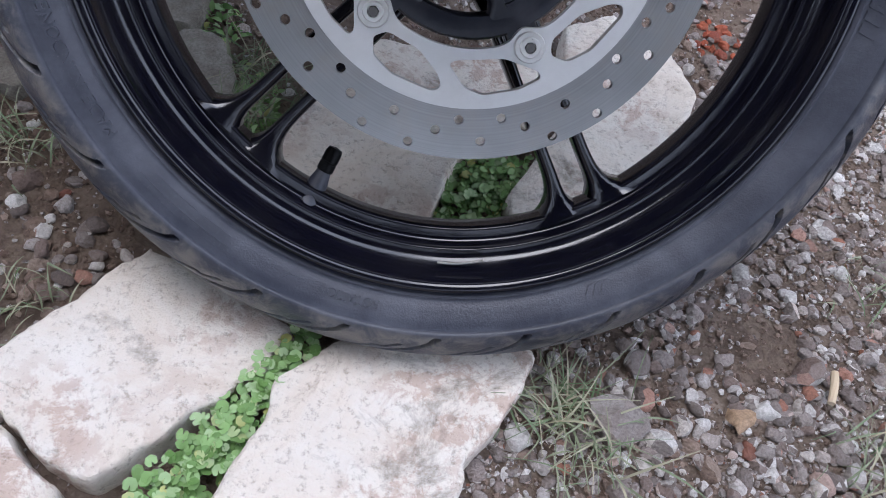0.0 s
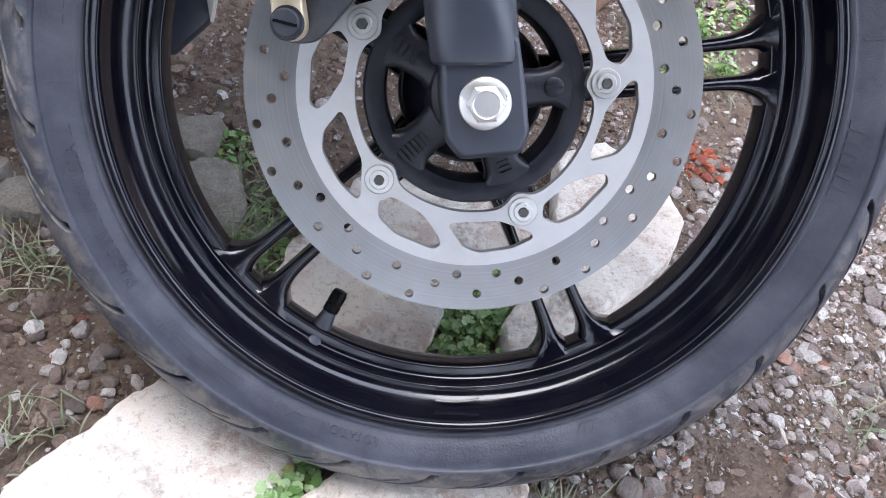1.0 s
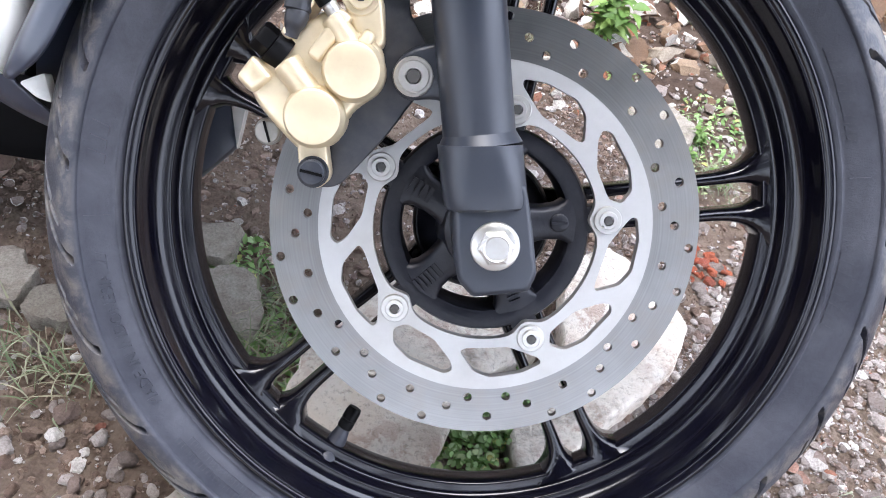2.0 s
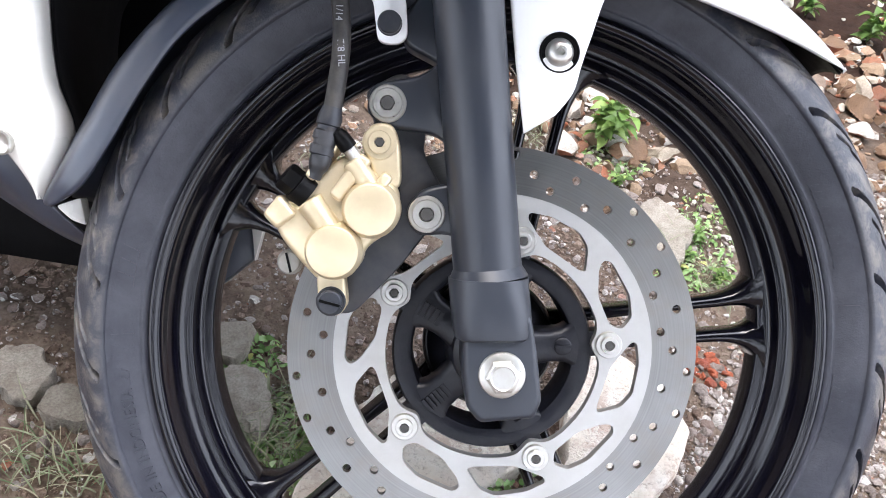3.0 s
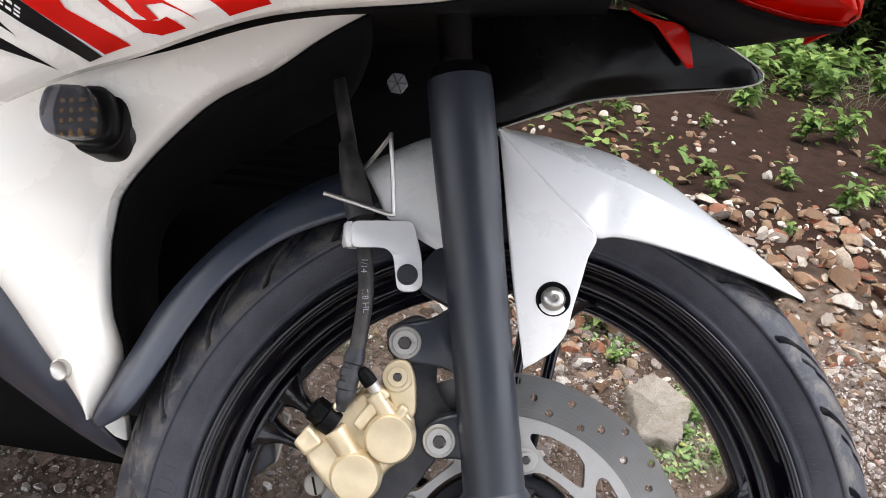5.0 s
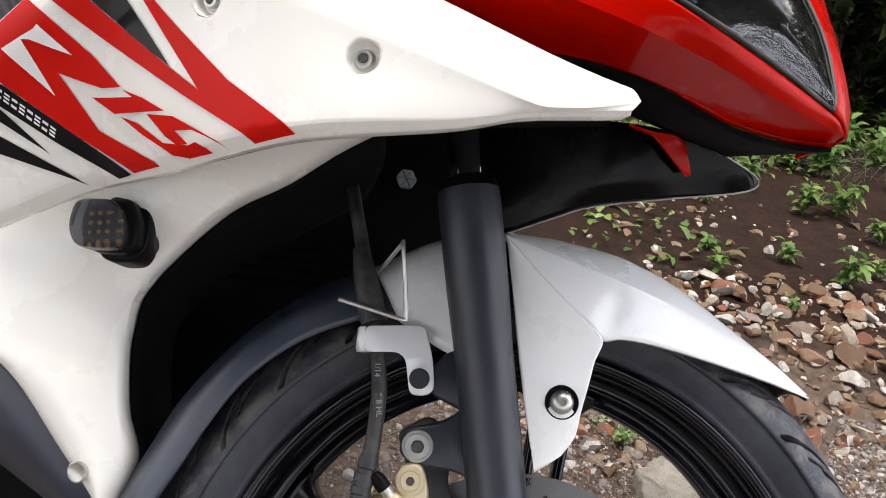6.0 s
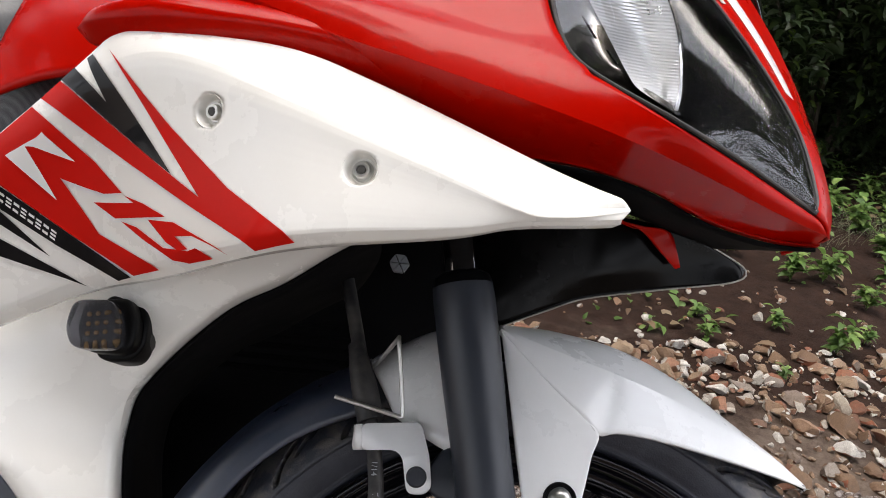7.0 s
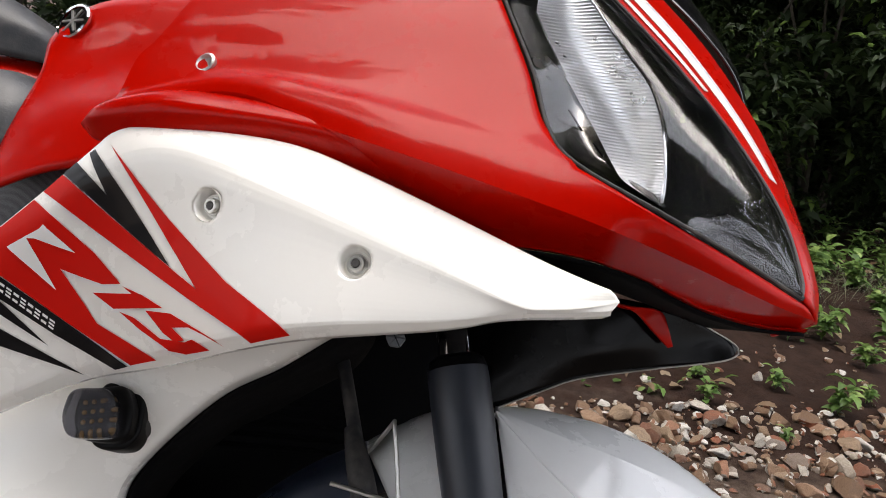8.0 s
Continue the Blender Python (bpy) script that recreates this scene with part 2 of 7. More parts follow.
def stones_material(name, stops, rough=0.85):
    """Stones, each with a tone of its own."""
    m = shader(name, (0.3, 0.28, 0.26), rough, spec=0.3)
    g = m.node_tree.nodes.new("ShaderNodeNewGeometry")
    oi = m.node_tree.nodes.new("ShaderNodeObjectInfo")
    add = m.node_tree.nodes.new("ShaderNodeMath")
    add.operation = "ADD"
    link(m, g.outputs["Random Per Island"], add.inputs[0])
    link(m, oi.outputs["Random"], add.inputs[1])
    fr = m.node_tree.nodes.new("ShaderNodeMath")
    fr.operation = "FRACT"
    link(m, add.outputs[0], fr.inputs[0])
    c = ramp(m, fr.outputs[0], stops)
    v = coords(m)
    f = noise_tex(m, 420, 6, 0.7, vec=v)
    d = noise_tex(m, 60, 5, 0.6, vec=v)
    c = mix(m, 0.7, c, ramp(m, f, [(0.3, (0.40, 0.38, 0.36)), (0.62, (1, 1, 1))]), "MULTIPLY")
    c = mix(m, ramp(m, d, [(0.45, (0, 0, 0)), (0.75, (0.5,) * 3)]), c, (0.14, 0.10, 0.08))
    base_from(m, c)
    bump(m, f, 1.0, 0.0045)
    return m


GRAVEL = stones_material("gravel", [(0.0, (0.17, 0.135, 0.12)), (0.28, (0.36, 0.315, 0.29)), (0.46, (0.23, 0.165, 0.14)), (0.60, (0.48, 0.435, 0.41)), (0.74, (0.80, 0.77, 0.73)), (0.86, (0.40, 0.34, 0.31)), (0.93, (0.70, 0.64, 0.58)), (1.0, (0.36, 0.15, 0.095))])
RUBBLE = stones_material("rubble", [(0.0, (0.20, 0.12, 0.075)), (0.22, (0.30, 0.19, 0.12)), (0.40, (0.42, 0.31, 0.21)), (0.52, (0.38, 0.13, 0.07)), (0.64, (0.22, 0.15, 0.11)), (0.76, (0.72, 0.68, 0.61)), (0.9, (0.80, 0.77, 0.71)), (1.0, (0.55, 0.47, 0.37))])
BRICK = stones_material("broken_brick", [(0.0, (0.40, 0.085, 0.04)), (0.6, (0.46, 0.13, 0.065)), (1.0, (0.27, 0.07, 0.045))])
REDSTONE = stones_material("reddish_stone", [(0.0, (0.24, 0.10, 0.07)), (1.0, (0.30, 0.13, 0.09))])
SANDSTONE = stones_material("sandy_stone", [(0.0, (0.56, 0.38, 0.24)), (1.0, (0.62, 0.44, 0.30))])
CLOD = stones_material("soil_clod", [(0.0, (0.13, 0.085, 0.062)), (0.5, (0.25, 0.175, 0.135)), (1.0, (0.37, 0.28, 0.225))])
GREYSTONE = stones_material("grey_cobble", [(0.0, (0.30, 0.27, 0.225)), (1.0, (0.44, 0.40, 0.345))])


def leaf_material(name, stops):
    m = shader(name, (0.08, 0.15, 0.03), 0.5, spec=0.4)
    g = m.node_tree.nodes.new("ShaderNodeNewGeometry")
    c = ramp(m, g.outputs["Random Per Island"], stops)
    f = noise_tex(m, 60, 4, 0.6)
    c = mix(m, 0.5, c, ramp(m, f, [(0.3, (0.6, 0.6, 0.6)), (0.7, (1, 1, 1))]), "MULTIPLY")
    base_from(m, c)
    bsdf(m).inputs["Subsurface Weight"].default_value = 0.0
    tr = m.node_tree.nodes.new("ShaderNodeBsdfTranslucent")
    link(m, c, tr.inputs[0])
    mx = m.node_tree.nodes.new("ShaderNodeMixShader")
    mx.inputs[0].default_value = 0.3
    out = m.node_tree.nodes["Material Output"]
    link(m, bsdf(m).outputs[0], mx.inputs[1])
    link(m, tr.outputs[0], mx.inputs[2])
    link(m, mx.outputs[0], out.inputs[0])
    return m


CLOVER = leaf_material("clover_leaf", [(0.0, (0.14, 0.26, 0.07)), (0.5, (0.27, 0.43, 0.16)), (0.85, (0.42, 0.55, 0.30)), (1.0, (0.48, 0.48, 0.16))])
WEED = leaf_material("weed_leaf", [(0.0, (0.075, 0.14, 0.034)), (0.5, (0.16, 0.28, 0.07)), (1.0, (0.34, 0.46, 0.14))])
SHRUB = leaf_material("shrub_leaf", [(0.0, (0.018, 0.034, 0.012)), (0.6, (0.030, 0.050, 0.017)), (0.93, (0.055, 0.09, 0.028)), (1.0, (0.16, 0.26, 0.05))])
GRASS = leaf_material("grass_blade", [(0.0, (0.13, 0.19, 0.09)), (0.45, (0.27, 0.30, 0.19)), (1.0, (0.46, 0.41, 0.29))])
BARK = dusty("bark", (0.06, 0.048, 0.038), 0.9, dust=(0.18, 0.17, 0.14), amount=0.6, scale=16, grain=90, relief=0.8)


# ---- builders ----
def part(name, bm, material, parent, label="", smooth=True, angle=38):
    """Links a bmesh (or a mesh) as one mesh object under a thing or a part."""
    if isinstance(bm, bpy.types.Mesh):
        me = bm
    else:
        me = bpy.data.meshes.new(name)
        bmesh.ops.recalc_face_normals(bm, faces=bm.faces)
        bm.to_mesh(me)
        bm.free()
    if not me.materials:
        me.materials.append(material)
    ob = new(name, me)
    if parent is not None:
        ob.parent = parent
        if parent.type == "EMPTY" and parent.name == "motorcycle":
            ob.location = (0, 0, 0.29)
    if smooth and len(me.polygons):
        me.polygons.foreach_set("use_smooth", [True] * len(me.polygons))
        me.set_sharp_from_angle(angle=radians(angle))
    if label:
        tagged(ob, label)
    return ob


def spline(pts, n, closed=False):
    """Catmull-Rom through points, n samples spread by arc length."""
    p = [Vector(q) for q in pts]
    out = []
    k = len(p)
    spans = k if closed else k - 1
    for i in range(spans):
        a, b = p[i], p[(i + 1) % k]
        pa = p[i - 1] if (closed or i > 0) else a * 2 - b
        pb = p[(i + 2) % k] if (closed or i + 2 < k) else b * 2 - a
        for j in range(24):
            t = j / 24
            out.append(0.5 * (2 * a + (b - pa) * t + (2 * pa - 5 * a + 4 * b - pb) * t * t + (3 * a - pa - 3 * b + pb) * t ** 3))
    out.append(p[0].copy() if closed else p[-1].copy())
    acc = [0.0]
    for a, b in zip(out, out[1:]):
        acc.append(acc[-1] + (b - a).length)
    res, j = [], 0
    m = n if closed else n - 1
    for i in range(n):
        s = acc[-1] * i / m
        while j < len(acc) - 2 and acc[j + 1] < s:
            j += 1
        f = (s - acc[j]) / max(acc[j + 1] - acc[j], 1e-9)
        res.append(out[j].lerp(out[j + 1], min(max(f, 0), 1)))
    return res


def add_grid(bm, rows, close_u=False, close_v=False):
    vs = [[bm.verts.new(p) for p in r] for r in rows]
    nr, nc = len(vs), len(vs[0])
    for i in range(nr if close_v else nr - 1):
        for j in range(nc if close_u else nc - 1):
            a, b, c, d = vs[i][j], vs[i][(j + 1) % nc], vs[(i + 1) % nr][(j + 1) % nc], vs[(i + 1) % nr][j]
            if len({a, b, c, d}) == 4:
                bm.faces.new((a, b, c, d))
    return vs


def add_loft(bm, rails, nu=40, nv=16, straight=False):
    """A skin over rails; straight keeps a crease on every rail."""
    rs = [spline(r, nu) for r in rails]
    if straight:
        rows = []
        per = max(nv // (len(rs) - 1), 1)
        for a, b in zip(rs, rs[1:]):
            rows += [[p.lerp(q, k / per) for p, q in zip(a, b)] for k in range(per)]
        rows.append(rs[-1])
    else:
        cols = [spline([r[i] for r in rs], nv) for i in range(nu)]
        rows = [[cols[i][j] for i in range(nu)] for j in range(nv)]
    return add_grid(bm, rows)


def shift(rail, x=0.0, y=0.0, z=0.0):
    return [(a + x, b + y, c + z) for a, b, c in rail]


def between(a, b, f, push=0.0, n=14):
    """The rail part of the way from a to b, pushed out a little."""
    return [p.lerp(q, f) + Vector((0, -push, 0)) for p, q in zip(spline(a, n), spline(b, n))]


def solid(ob, thickness, offset=-1.0):
    m = ob.modifiers.new("thickness", "SOLIDIFY")
    m.thickness, m.offset = thickness, offset
    return ob


def skin(name, rails, material, parent, label="", nu=40, nv=16, thick=0.0025, straight=False, back=Vector((0, 1, 0)), angle=38):
    """A moulded panel with thickness, behind its outer face."""
    bm = bmesh.new()
    add_loft(bm, rails, nu, nv, straight)
    bmesh.ops.recalc_face_normals(bm, faces=bm.faces)
    tot = Vector()
    for f in bm.faces:
        tot += f.normal * f.calc_area()
    if tot.dot(back) > 0:
        bmesh.ops.reverse_faces(bm, faces=bm.faces)
    me = bpy.data.meshes.new(name)
    bm.to_mesh(me)
    bm.free()
    return solid(part(name, me, material, parent, label, angle=angle), thick)


def add_lathe(bm, profile, segs=48, origin=(0, 0, 0), axis=(0, -1, 0), a0=0.0, caps=True):
    """A turned body: (radius, distance along the axis)."""
    ax = Vector(axis).normalized()
    q = Vector((0, -1, 0)).rotation_difference(ax)
    o = Vector(origin)
    rows = []
    for r, h in profile:
        rows.append([o + q @ Vector((r * math.cos(a0 + 2 * math.pi * k / segs), -h, r * math.sin(a0 + 2 * math.pi * k / segs))) for k in range(segs)])
    vs = add_grid(bm, rows, close_u=True)
    for ring, (r, h) in ((vs[0], profile[0]), (vs[-1], profile[-1])):
        if caps and r > 1e-6:
            try:
                bm.faces.new(ring)
            except ValueError:
                pass
    bmesh.ops.remove_doubles(bm, verts=bm.verts, dist=1e-6)
    return bm


def add_tube(bm, pts, radius, n=40, segs=12, radii=None, flat=1.0):
    path = spline(pts, n)
    rows = []
    up = Vector((0, -1, 0.01))
    for i, p in enumerate(path):
        d = (path[min(i + 1, n - 1)] - path[max(i - 1, 0)]).normalized()
        s = d.cross(up).normalized()
        u = s.cross(d).normalized()
        r = radius if radii is None else np.interp(i / (n - 1), [k / (len(radii) - 1) for k in range(len(radii))], radii)
        rows.append([p + (s * math.cos(2 * math.pi * k / segs) + u * math.sin(2 * math.pi * k / segs) * flat) * r for k in range(segs)])
    vs = add_grid(bm, rows, close_u=True)
    bm.faces.new(vs[0])
    bm.faces.new(vs[-1])
    return bm


def rounded(pts, r, n=4):
    """A closed outline of (x, z) corners, each rounded by about r."""
    out = []
    k = len(pts)
    for i in range(k):
        a, b, c = Vector(pts[i - 1]), Vector(pts[i]), Vector(pts[(i + 1) % k])
        u, v = (a - b), (c - b)
        ru = min(r, u.length * 0.45)
        rv = min(r, v.length * 0.45)
        p, q = b + u.normalized() * ru, b + v.normalized() * rv
        for j in range(n + 1):
            t = j / n
            out.append((1 - t) ** 2 * p + 2 * t * (1 - t) * b + t * t * q)
    return out


def add_slab(bm, outline, front, back, bevel=0.001, steps=2):
    """A plate cut to an (x, z) outline, from y = front to y = back, with its front edge rounded."""
    c = sum((Vector(p) for p in outline), Vector((0, 0))) / len(outline)
    rings = []
    for k in range(steps + 1):
        a = math.pi / 2 * k / steps
        inset, y = bevel * (1 - math.sin(a)), front + bevel * (1 - math.cos(a))
        ring = []
        for p in outline:
            d = Vector(p) - c
            q = c + d * max(1 - inset / max(d.length, 1e-5), 0.0)
            ring.append((q.x, y, q.y))
        rings.append(ring)
    rings.append([(p[0], back, p[1]) for p in outline])
    vs = add_grid(bm, rings, close_u=True)
    bm.faces.new(vs[0])
    bm.faces.new(vs[-1])
    return bm


def add_box(bm, lo, hi, m=None, bevel=0.0):
    r = bmesh.ops.create_cube(bm, size=1)
    size = [b - a for a, b in zip(lo, hi)]
    mid = [(a + b) / 2 for a, b in zip(lo, hi)]
    for v in r["verts"]:
        v.co = Vector((v.co.x * size[0] + mid[0], v.co.y * size[1] + mid[1], v.co.z * size[2] + mid[2]))
    if bevel:
        es = list({e for v in r["verts"] for e in v.link_edges})
        out = bmesh.ops.bevel(bm, geom=es, offset=bevel, segments=2, affect="EDGES", profile=0.5)
        vs = {v for f in out["faces"] for v in f.verts} | {v for v in r["verts"] if v.is_valid}
    else:
        vs = set(r["verts"])
    if m is not None:
        for v in vs:
            v.co = m @ v.co
    return bm


def add_bolt(bm, at, axis, r_head, h_head, r_flange=0.0, h_flange=0.0015, hexed=False, socket=0.0):
    """A bolt head: a flange, a round or six-sided head, and a recess."""
    prof = []
    if r_flange:
        prof += [(r_flange, 0), (r_flange, h_flange * 0.6), (r_flange * 0.94, h_flange), (r_head * 1.02, h_flange)]
    b = h_head * 0.12
    if hexed:
        add_lathe(bm, [(r_flange, 0), (r_flange, h_flange * 0.5), (r_flange * 0.96, h_flange * 0.8), (r_head * 0.98, h_flange * 1.3), (0.0, h_flange * 1.3)], 48, at, axis)
        add_lathe(bm, [(r_head, h_flange), (r_head, h_head - b), (r_head * 0.86, h_head - b * 0.4), (0.0, h_head - b * 0.4)], 6, at, axis, 0.05)
        add_lathe(bm, [(r_head * 0.80, h_head * 0.7), (r_head * 0.78, h_head), (r_head * 0.70, h_head + b * 0.3), (r_head * 0.64, h_head), (0.0, h_head)], 40, at, axis)
        return bm
    prof += [(r_head, h_flange), (r_head, h_head - b), (r_head - b, h_head)]
    if socket:
        prof += [(socket, h_head), (socket * 0.95, h_head * 0.45), (0.0, h_head * 0.42)]
    else:
        prof += [(0.0, h_head)]
    return add_lathe(bm, prof, 32, at, axis)


def bolt(name, at, axis, material, parent, label="", **k):
    ob = part(name, add_bolt(bmesh.new(), at, axis, **k), material, parent, label, angle=26)
    if k.get("socket"):
        holder = parent if parent.parent is None or parent.parent.parent is None else parent
        h = k["h_head"]
        # dark six-sided cap level with the head, painted as the socket's shade
        part("bolt_socket", add_lathe(bmesh.new(), [(k["socket"] * 0.98, h * 0.5), (k["socket"] * 0.9, h + 0.0001), (0.0, h + 0.0001)], 6, at, axis), SOCKETSHADE, holder)
    return ob


def letters(text, size, depth, place, spacing=1.0):
    """Raised letters; place(x, y, z) maps the flat word, centred, into the part's frame."""
    cu = bpy.data.curves.new("word", "FONT")
    cu.body, cu.size, cu.extrude = text, size, depth / 2
    cu.align_x, cu.align_y, cu.resolution_u = "CENTER", "CENTER", 3
    cu.space_character = spacing
    ob = bpy.data.objects.new("word", cu)
    scene.collection.objects.link(ob)
    me = bpy.data.meshes.new_from_object(ob.evaluated_get(bpy.context.evaluated_depsgraph_get()))
    bpy.data.objects.remove(ob)
    for v in me.vertices:
        v.co = place(*v.co)
    return me


FRONT = (0, -1, 0)

# ---- the motorcycle ----
moto = new("motorcycle")
moto.matrix_world = BIKE @ Matrix.Translation((0, 0, -0.29))
tagged(moto, "red and white sports motorcycle leaning on its stand over paving stones", "motorcycle")

# front wheel: rim, tyre, spokes, hub, valve
TYRE = [(0.2265, -0.0305), (0.2295, -0.0340), (0.2325, -0.0358), (0.2345, -0.0357), (0.2400, -0.0390), (0.2470, -0.0425), (0.2515, -0.0438), (0.2530, -0.0443), (0.2540, -0.0460),
        (0.2565, -0.0464), (0.2640, -0.0435), (0.2725, -0.0365), (0.2800, -0.0275), (0.2865, -0.0150), (0.2905, 0.0)]


def rim():
    half = [(0.1920, 0.0), (0.1921, -0.0060), (0.1925, -0.0088), (0.1934, -0.0099), (0.1946, -0.0100), (0.1985, -0.0094), (0.2012, -0.0100), (0.2030, -0.0124), (0.2039, -0.0158), (0.2044, -0.0174), (0.2052, -0.0180), (0.2062, -0.0177),
            (0.2090, -0.0180), (0.2118, -0.0198), (0.2146, -0.0229), (0.2167, -0.0262), (0.2181, -0.0302), (0.2190, -0.0346), (0.2196, -0.0369), (0.2204, -0.0379), (0.2213, -0.0377), (0.2220, -0.0383), (0.2229, -0.0391), (0.2244, -0.0397), (0.2262, -0.0396), (0.2280, -0.0382), (0.2288, -0.0345), (0.2268, -0.0310)]
    prof = half[::-1] + [(r, -y) for r, y in half[1:]]
    bm = bmesh.new()
    segs = 200
    rows = [[(r * math.cos(2 * math.pi * k / segs), y, r * math.sin(2 * math.pi * k / segs)) for k in range(segs)] for r, y in prof]
    add_grid(bm, rows, close_u=True, close_v=True)
    return bm


wheel = part("front_wheel", rim(), RIM, moto, "gloss black cast front wheel with five pairs of spokes", angle=62)

NT = 27


def groove(theta, side, f):
    """Depth of the tread's slanted slots. f runs from 0 at the shoulder to 1 at the crown."""
    d = 0.0
    for shift, f0, f1, bend, width, deep in ((0.21, 0.016, 0.46, 1.6, 0.050, 0.0060), (0.83, 0.20, 0.52, 1.3, 0.038, 0.0045), (0.60, 0.10, 0.26, 1.4, 0.030, 0.0035), (0.70, 0.55, 1.0, 0.9, 0.05, 0.0040)):
        if not f0 < f < f1:
            continue
        g = (f - f0) / (f1 - f0)
        u = theta / (2 * math.pi) * NT + shift + bend * (f - f0) + (0.5 if side > 0 else 0)
        u -= round(u)
        w = width * min(1.0, 0.25 + 3.5 * (1 - g))
        if abs(u) < w:
            d = max(d, deep * min(1.0, (w - abs(u)) / (0.30 * w), g * (f1 - f0) / 0.02))
    return d


def tyre():
    half = spline([(r, y, 0) for r, y in TYRE], 104)
    prof = half[:-1] + [Vector((p.x, -p.y, 0)) for p in reversed(half[::5])]
    segs = 1440
    n = len(prof)
    rows = []
    for i, p in enumerate(prof):
        side = -1 if p.y < 0 else 1
        a, b = prof[max(i - 1, 0)], prof[min(i + 1, n - 1)]
        nr, ny = -(b.y - a.y), (b.x - a.x)
        ln = math.hypot(nr, ny) or 1
        nr, ny = -nr / ln, -ny / ln
        f = (p.x - 0.2540) * 6 if p.x < 0.2565 else 0.015 + 0.985 * min(max((0.0462 - abs(p.y)) / 0.0462, 0), 1)
        ridge = 0.0
        row = []
        for k in range(segs):
            t = 2 * math.pi * k / segs
            d = groove(t, side, f) - ridge
            r, y = p.x - nr * d, p.y - ny * d
            row.append((r * math.cos(t), y, r * math.sin(t)))
        rows.append(row)
    me = bpy.data.meshes.new("tyre")
    verts = [v for row in rows for v in row]
    faces = []
    for i in range(n - 1):
        for k in range(segs):
            faces.append((i * segs + k, i * segs + (k + 1) % segs, (i + 1) * segs + (k + 1) % segs, (i + 1) * segs + k))
    me.from_pydata(verts, [], faces)
    return me


tyre_ob = part("tyre", tyre(), RUBBER, wheel, "black rubber tyre with slanted tread slots, dusty shoulders", angle=35)


def wall_y(r):
    return float(np.interp(r, [p[0] for p in TYRE], [p[1] for p in TYRE]))


def sidewall_word(text, size, radius, degrees, depth=0.0006, spacing=1.0):
    """Raised letters round the tyre's side, their tops outwards; read clockwise."""
    a0 = radians(degrees)

    def place(x, y, z):
        a, r = a0 - x / radius, radius + y
        return Vector((r * math.cos(a), wall_y(r) - z - depth * 0.4, r * math.sin(a)))

    return part("lettering", letters(text, size, depth, place, spacing), RUBBER, wheel, "raised moulded lettering on the tyre wall", smooth=False)


def sidewall_bars(count, width, height, gap, radius, degrees, slant=0.0):
    """Marks that cannot be read: a row of raised bars."""
    bm = bmesh.new()
    for k in range(count):
        a = radians(degrees) - (k - (count - 1) / 2) * (width + gap) / radius
        for s in (0,):
            ra, rb = radius - height / 2, radius + height / 2
            da = width / 2 / radius
            quad = [(ra, a - da), (ra, a + da), (rb, a + da - slant), (rb, a - da - slant)]
            low = [bm.verts.new((r * math.cos(t), wall_y(r) + 0.0005, r * math.sin(t))) for r, t in quad]
            top = [bm.verts.new((r * math.cos(t), wall_y(r) - 0.0009, r * math.sin(t))) for r, t in quad]
            bm.faces.new(top)
            for i in range(4):
                bm.faces.new((low[i], low[(i + 1) % 4], top[(i + 1) % 4], top[i]))
    return tagged(part("moulded_mark", bm, RUBBER, wheel, "raised marks on the tyre wall", smooth=False), kind="stuff")


sidewall_word("MADE IN INDONESIA", 0.0092, 0.2432, 197.2, 0.0015, spacing=1.08)
sidewall_word("ROTATION", 0.0078, 0.2415, 249.5, 0.0015, spacing=1.06)
sidewall_bars(24, 0.0018, 0.0036, 0.0012, 0.2462, 222.5)
sidewall_bars(20, 0.0018, 0.0036, 0.0012, 0.2405, 222.5)
sidewall_bars(3, 0.0060, 0.0095, 0.0030, 0.2440, 167, 0.012)
sidewall_bars(3, 0.0040, 0.0055, 0.0012, 0.2395, 289.5, 0.015)
sidewall_bars(7, 0.0052, 0.0080, 0.0022, 0.2390, 349, 0.01)
sidewall_bars(12, 0.0034, 0.0058, 0.0018, 0.2395, 20, 0.01)
sidewall_bars(2, 0.0040, 0.0050, 0.0015, 0.2430, 184.5, 0.01)
sidewall_bars(1, 0.0009, 0.0130, 0.0015, 0.2430, 177.5)
sidewall_bars(1, 0.0009, 0.0110, 0.0015, 0.2420, 6.5)
sidewall_bars(1, 0.0060, 0.0050, 0.0015, 0.2430, 240.5, 0.02)


def spoke(angle, off):
    """One bar of a pair: an upright web that flares into rim and hub."""
    m = Matrix.Rotation(-radians(angle), 4, "Y")
    rows = []
    side = 1 if off > 0 else -1
    for r, w, d, shift in ((0.036, 0.0085, 0.018, 0.0), (0.060, 0.0055, 0.0165, 0.0), (0.10, 0.0043, 0.0150, 0.0), (0.140, 0.0042, 0.0135, 0.0), (0.165, 0.0046, 0.0128, 0.0), (0.178, 0.0058, 0.0128, 0.0012), (0.186, 0.0086, 0.0135, 0.0030), (0.1915, 0.0135, 0.0150, 0.0055), (0.1965, 0.0215, 0.0165, 0.009)):
        c = off * (0.75 + 0.25 * min(r / 0.17, 1)) + side * shift
        ring = []
        for k in range(16):
            a = 2 * math.pi * k / 16
            sx, sy = math.cos(a), math.sin(a)
            q = 3.2
            px = w * math.copysign(abs(sx) ** (2 / q), sx)
            py = d * math.copysign(abs(sy) ** (2 / q), sy)
            ring.append(m @ Vector((r, py + 0.004, c + px)))
        rows.append(ring)
    fine = [[spline([rw[k] for rw in rows], 30)[j] for k in range(16)] for j in range(30)]
    bm = bmesh.new()
    add_grid(bm, fine, close_u=True)
    return bm


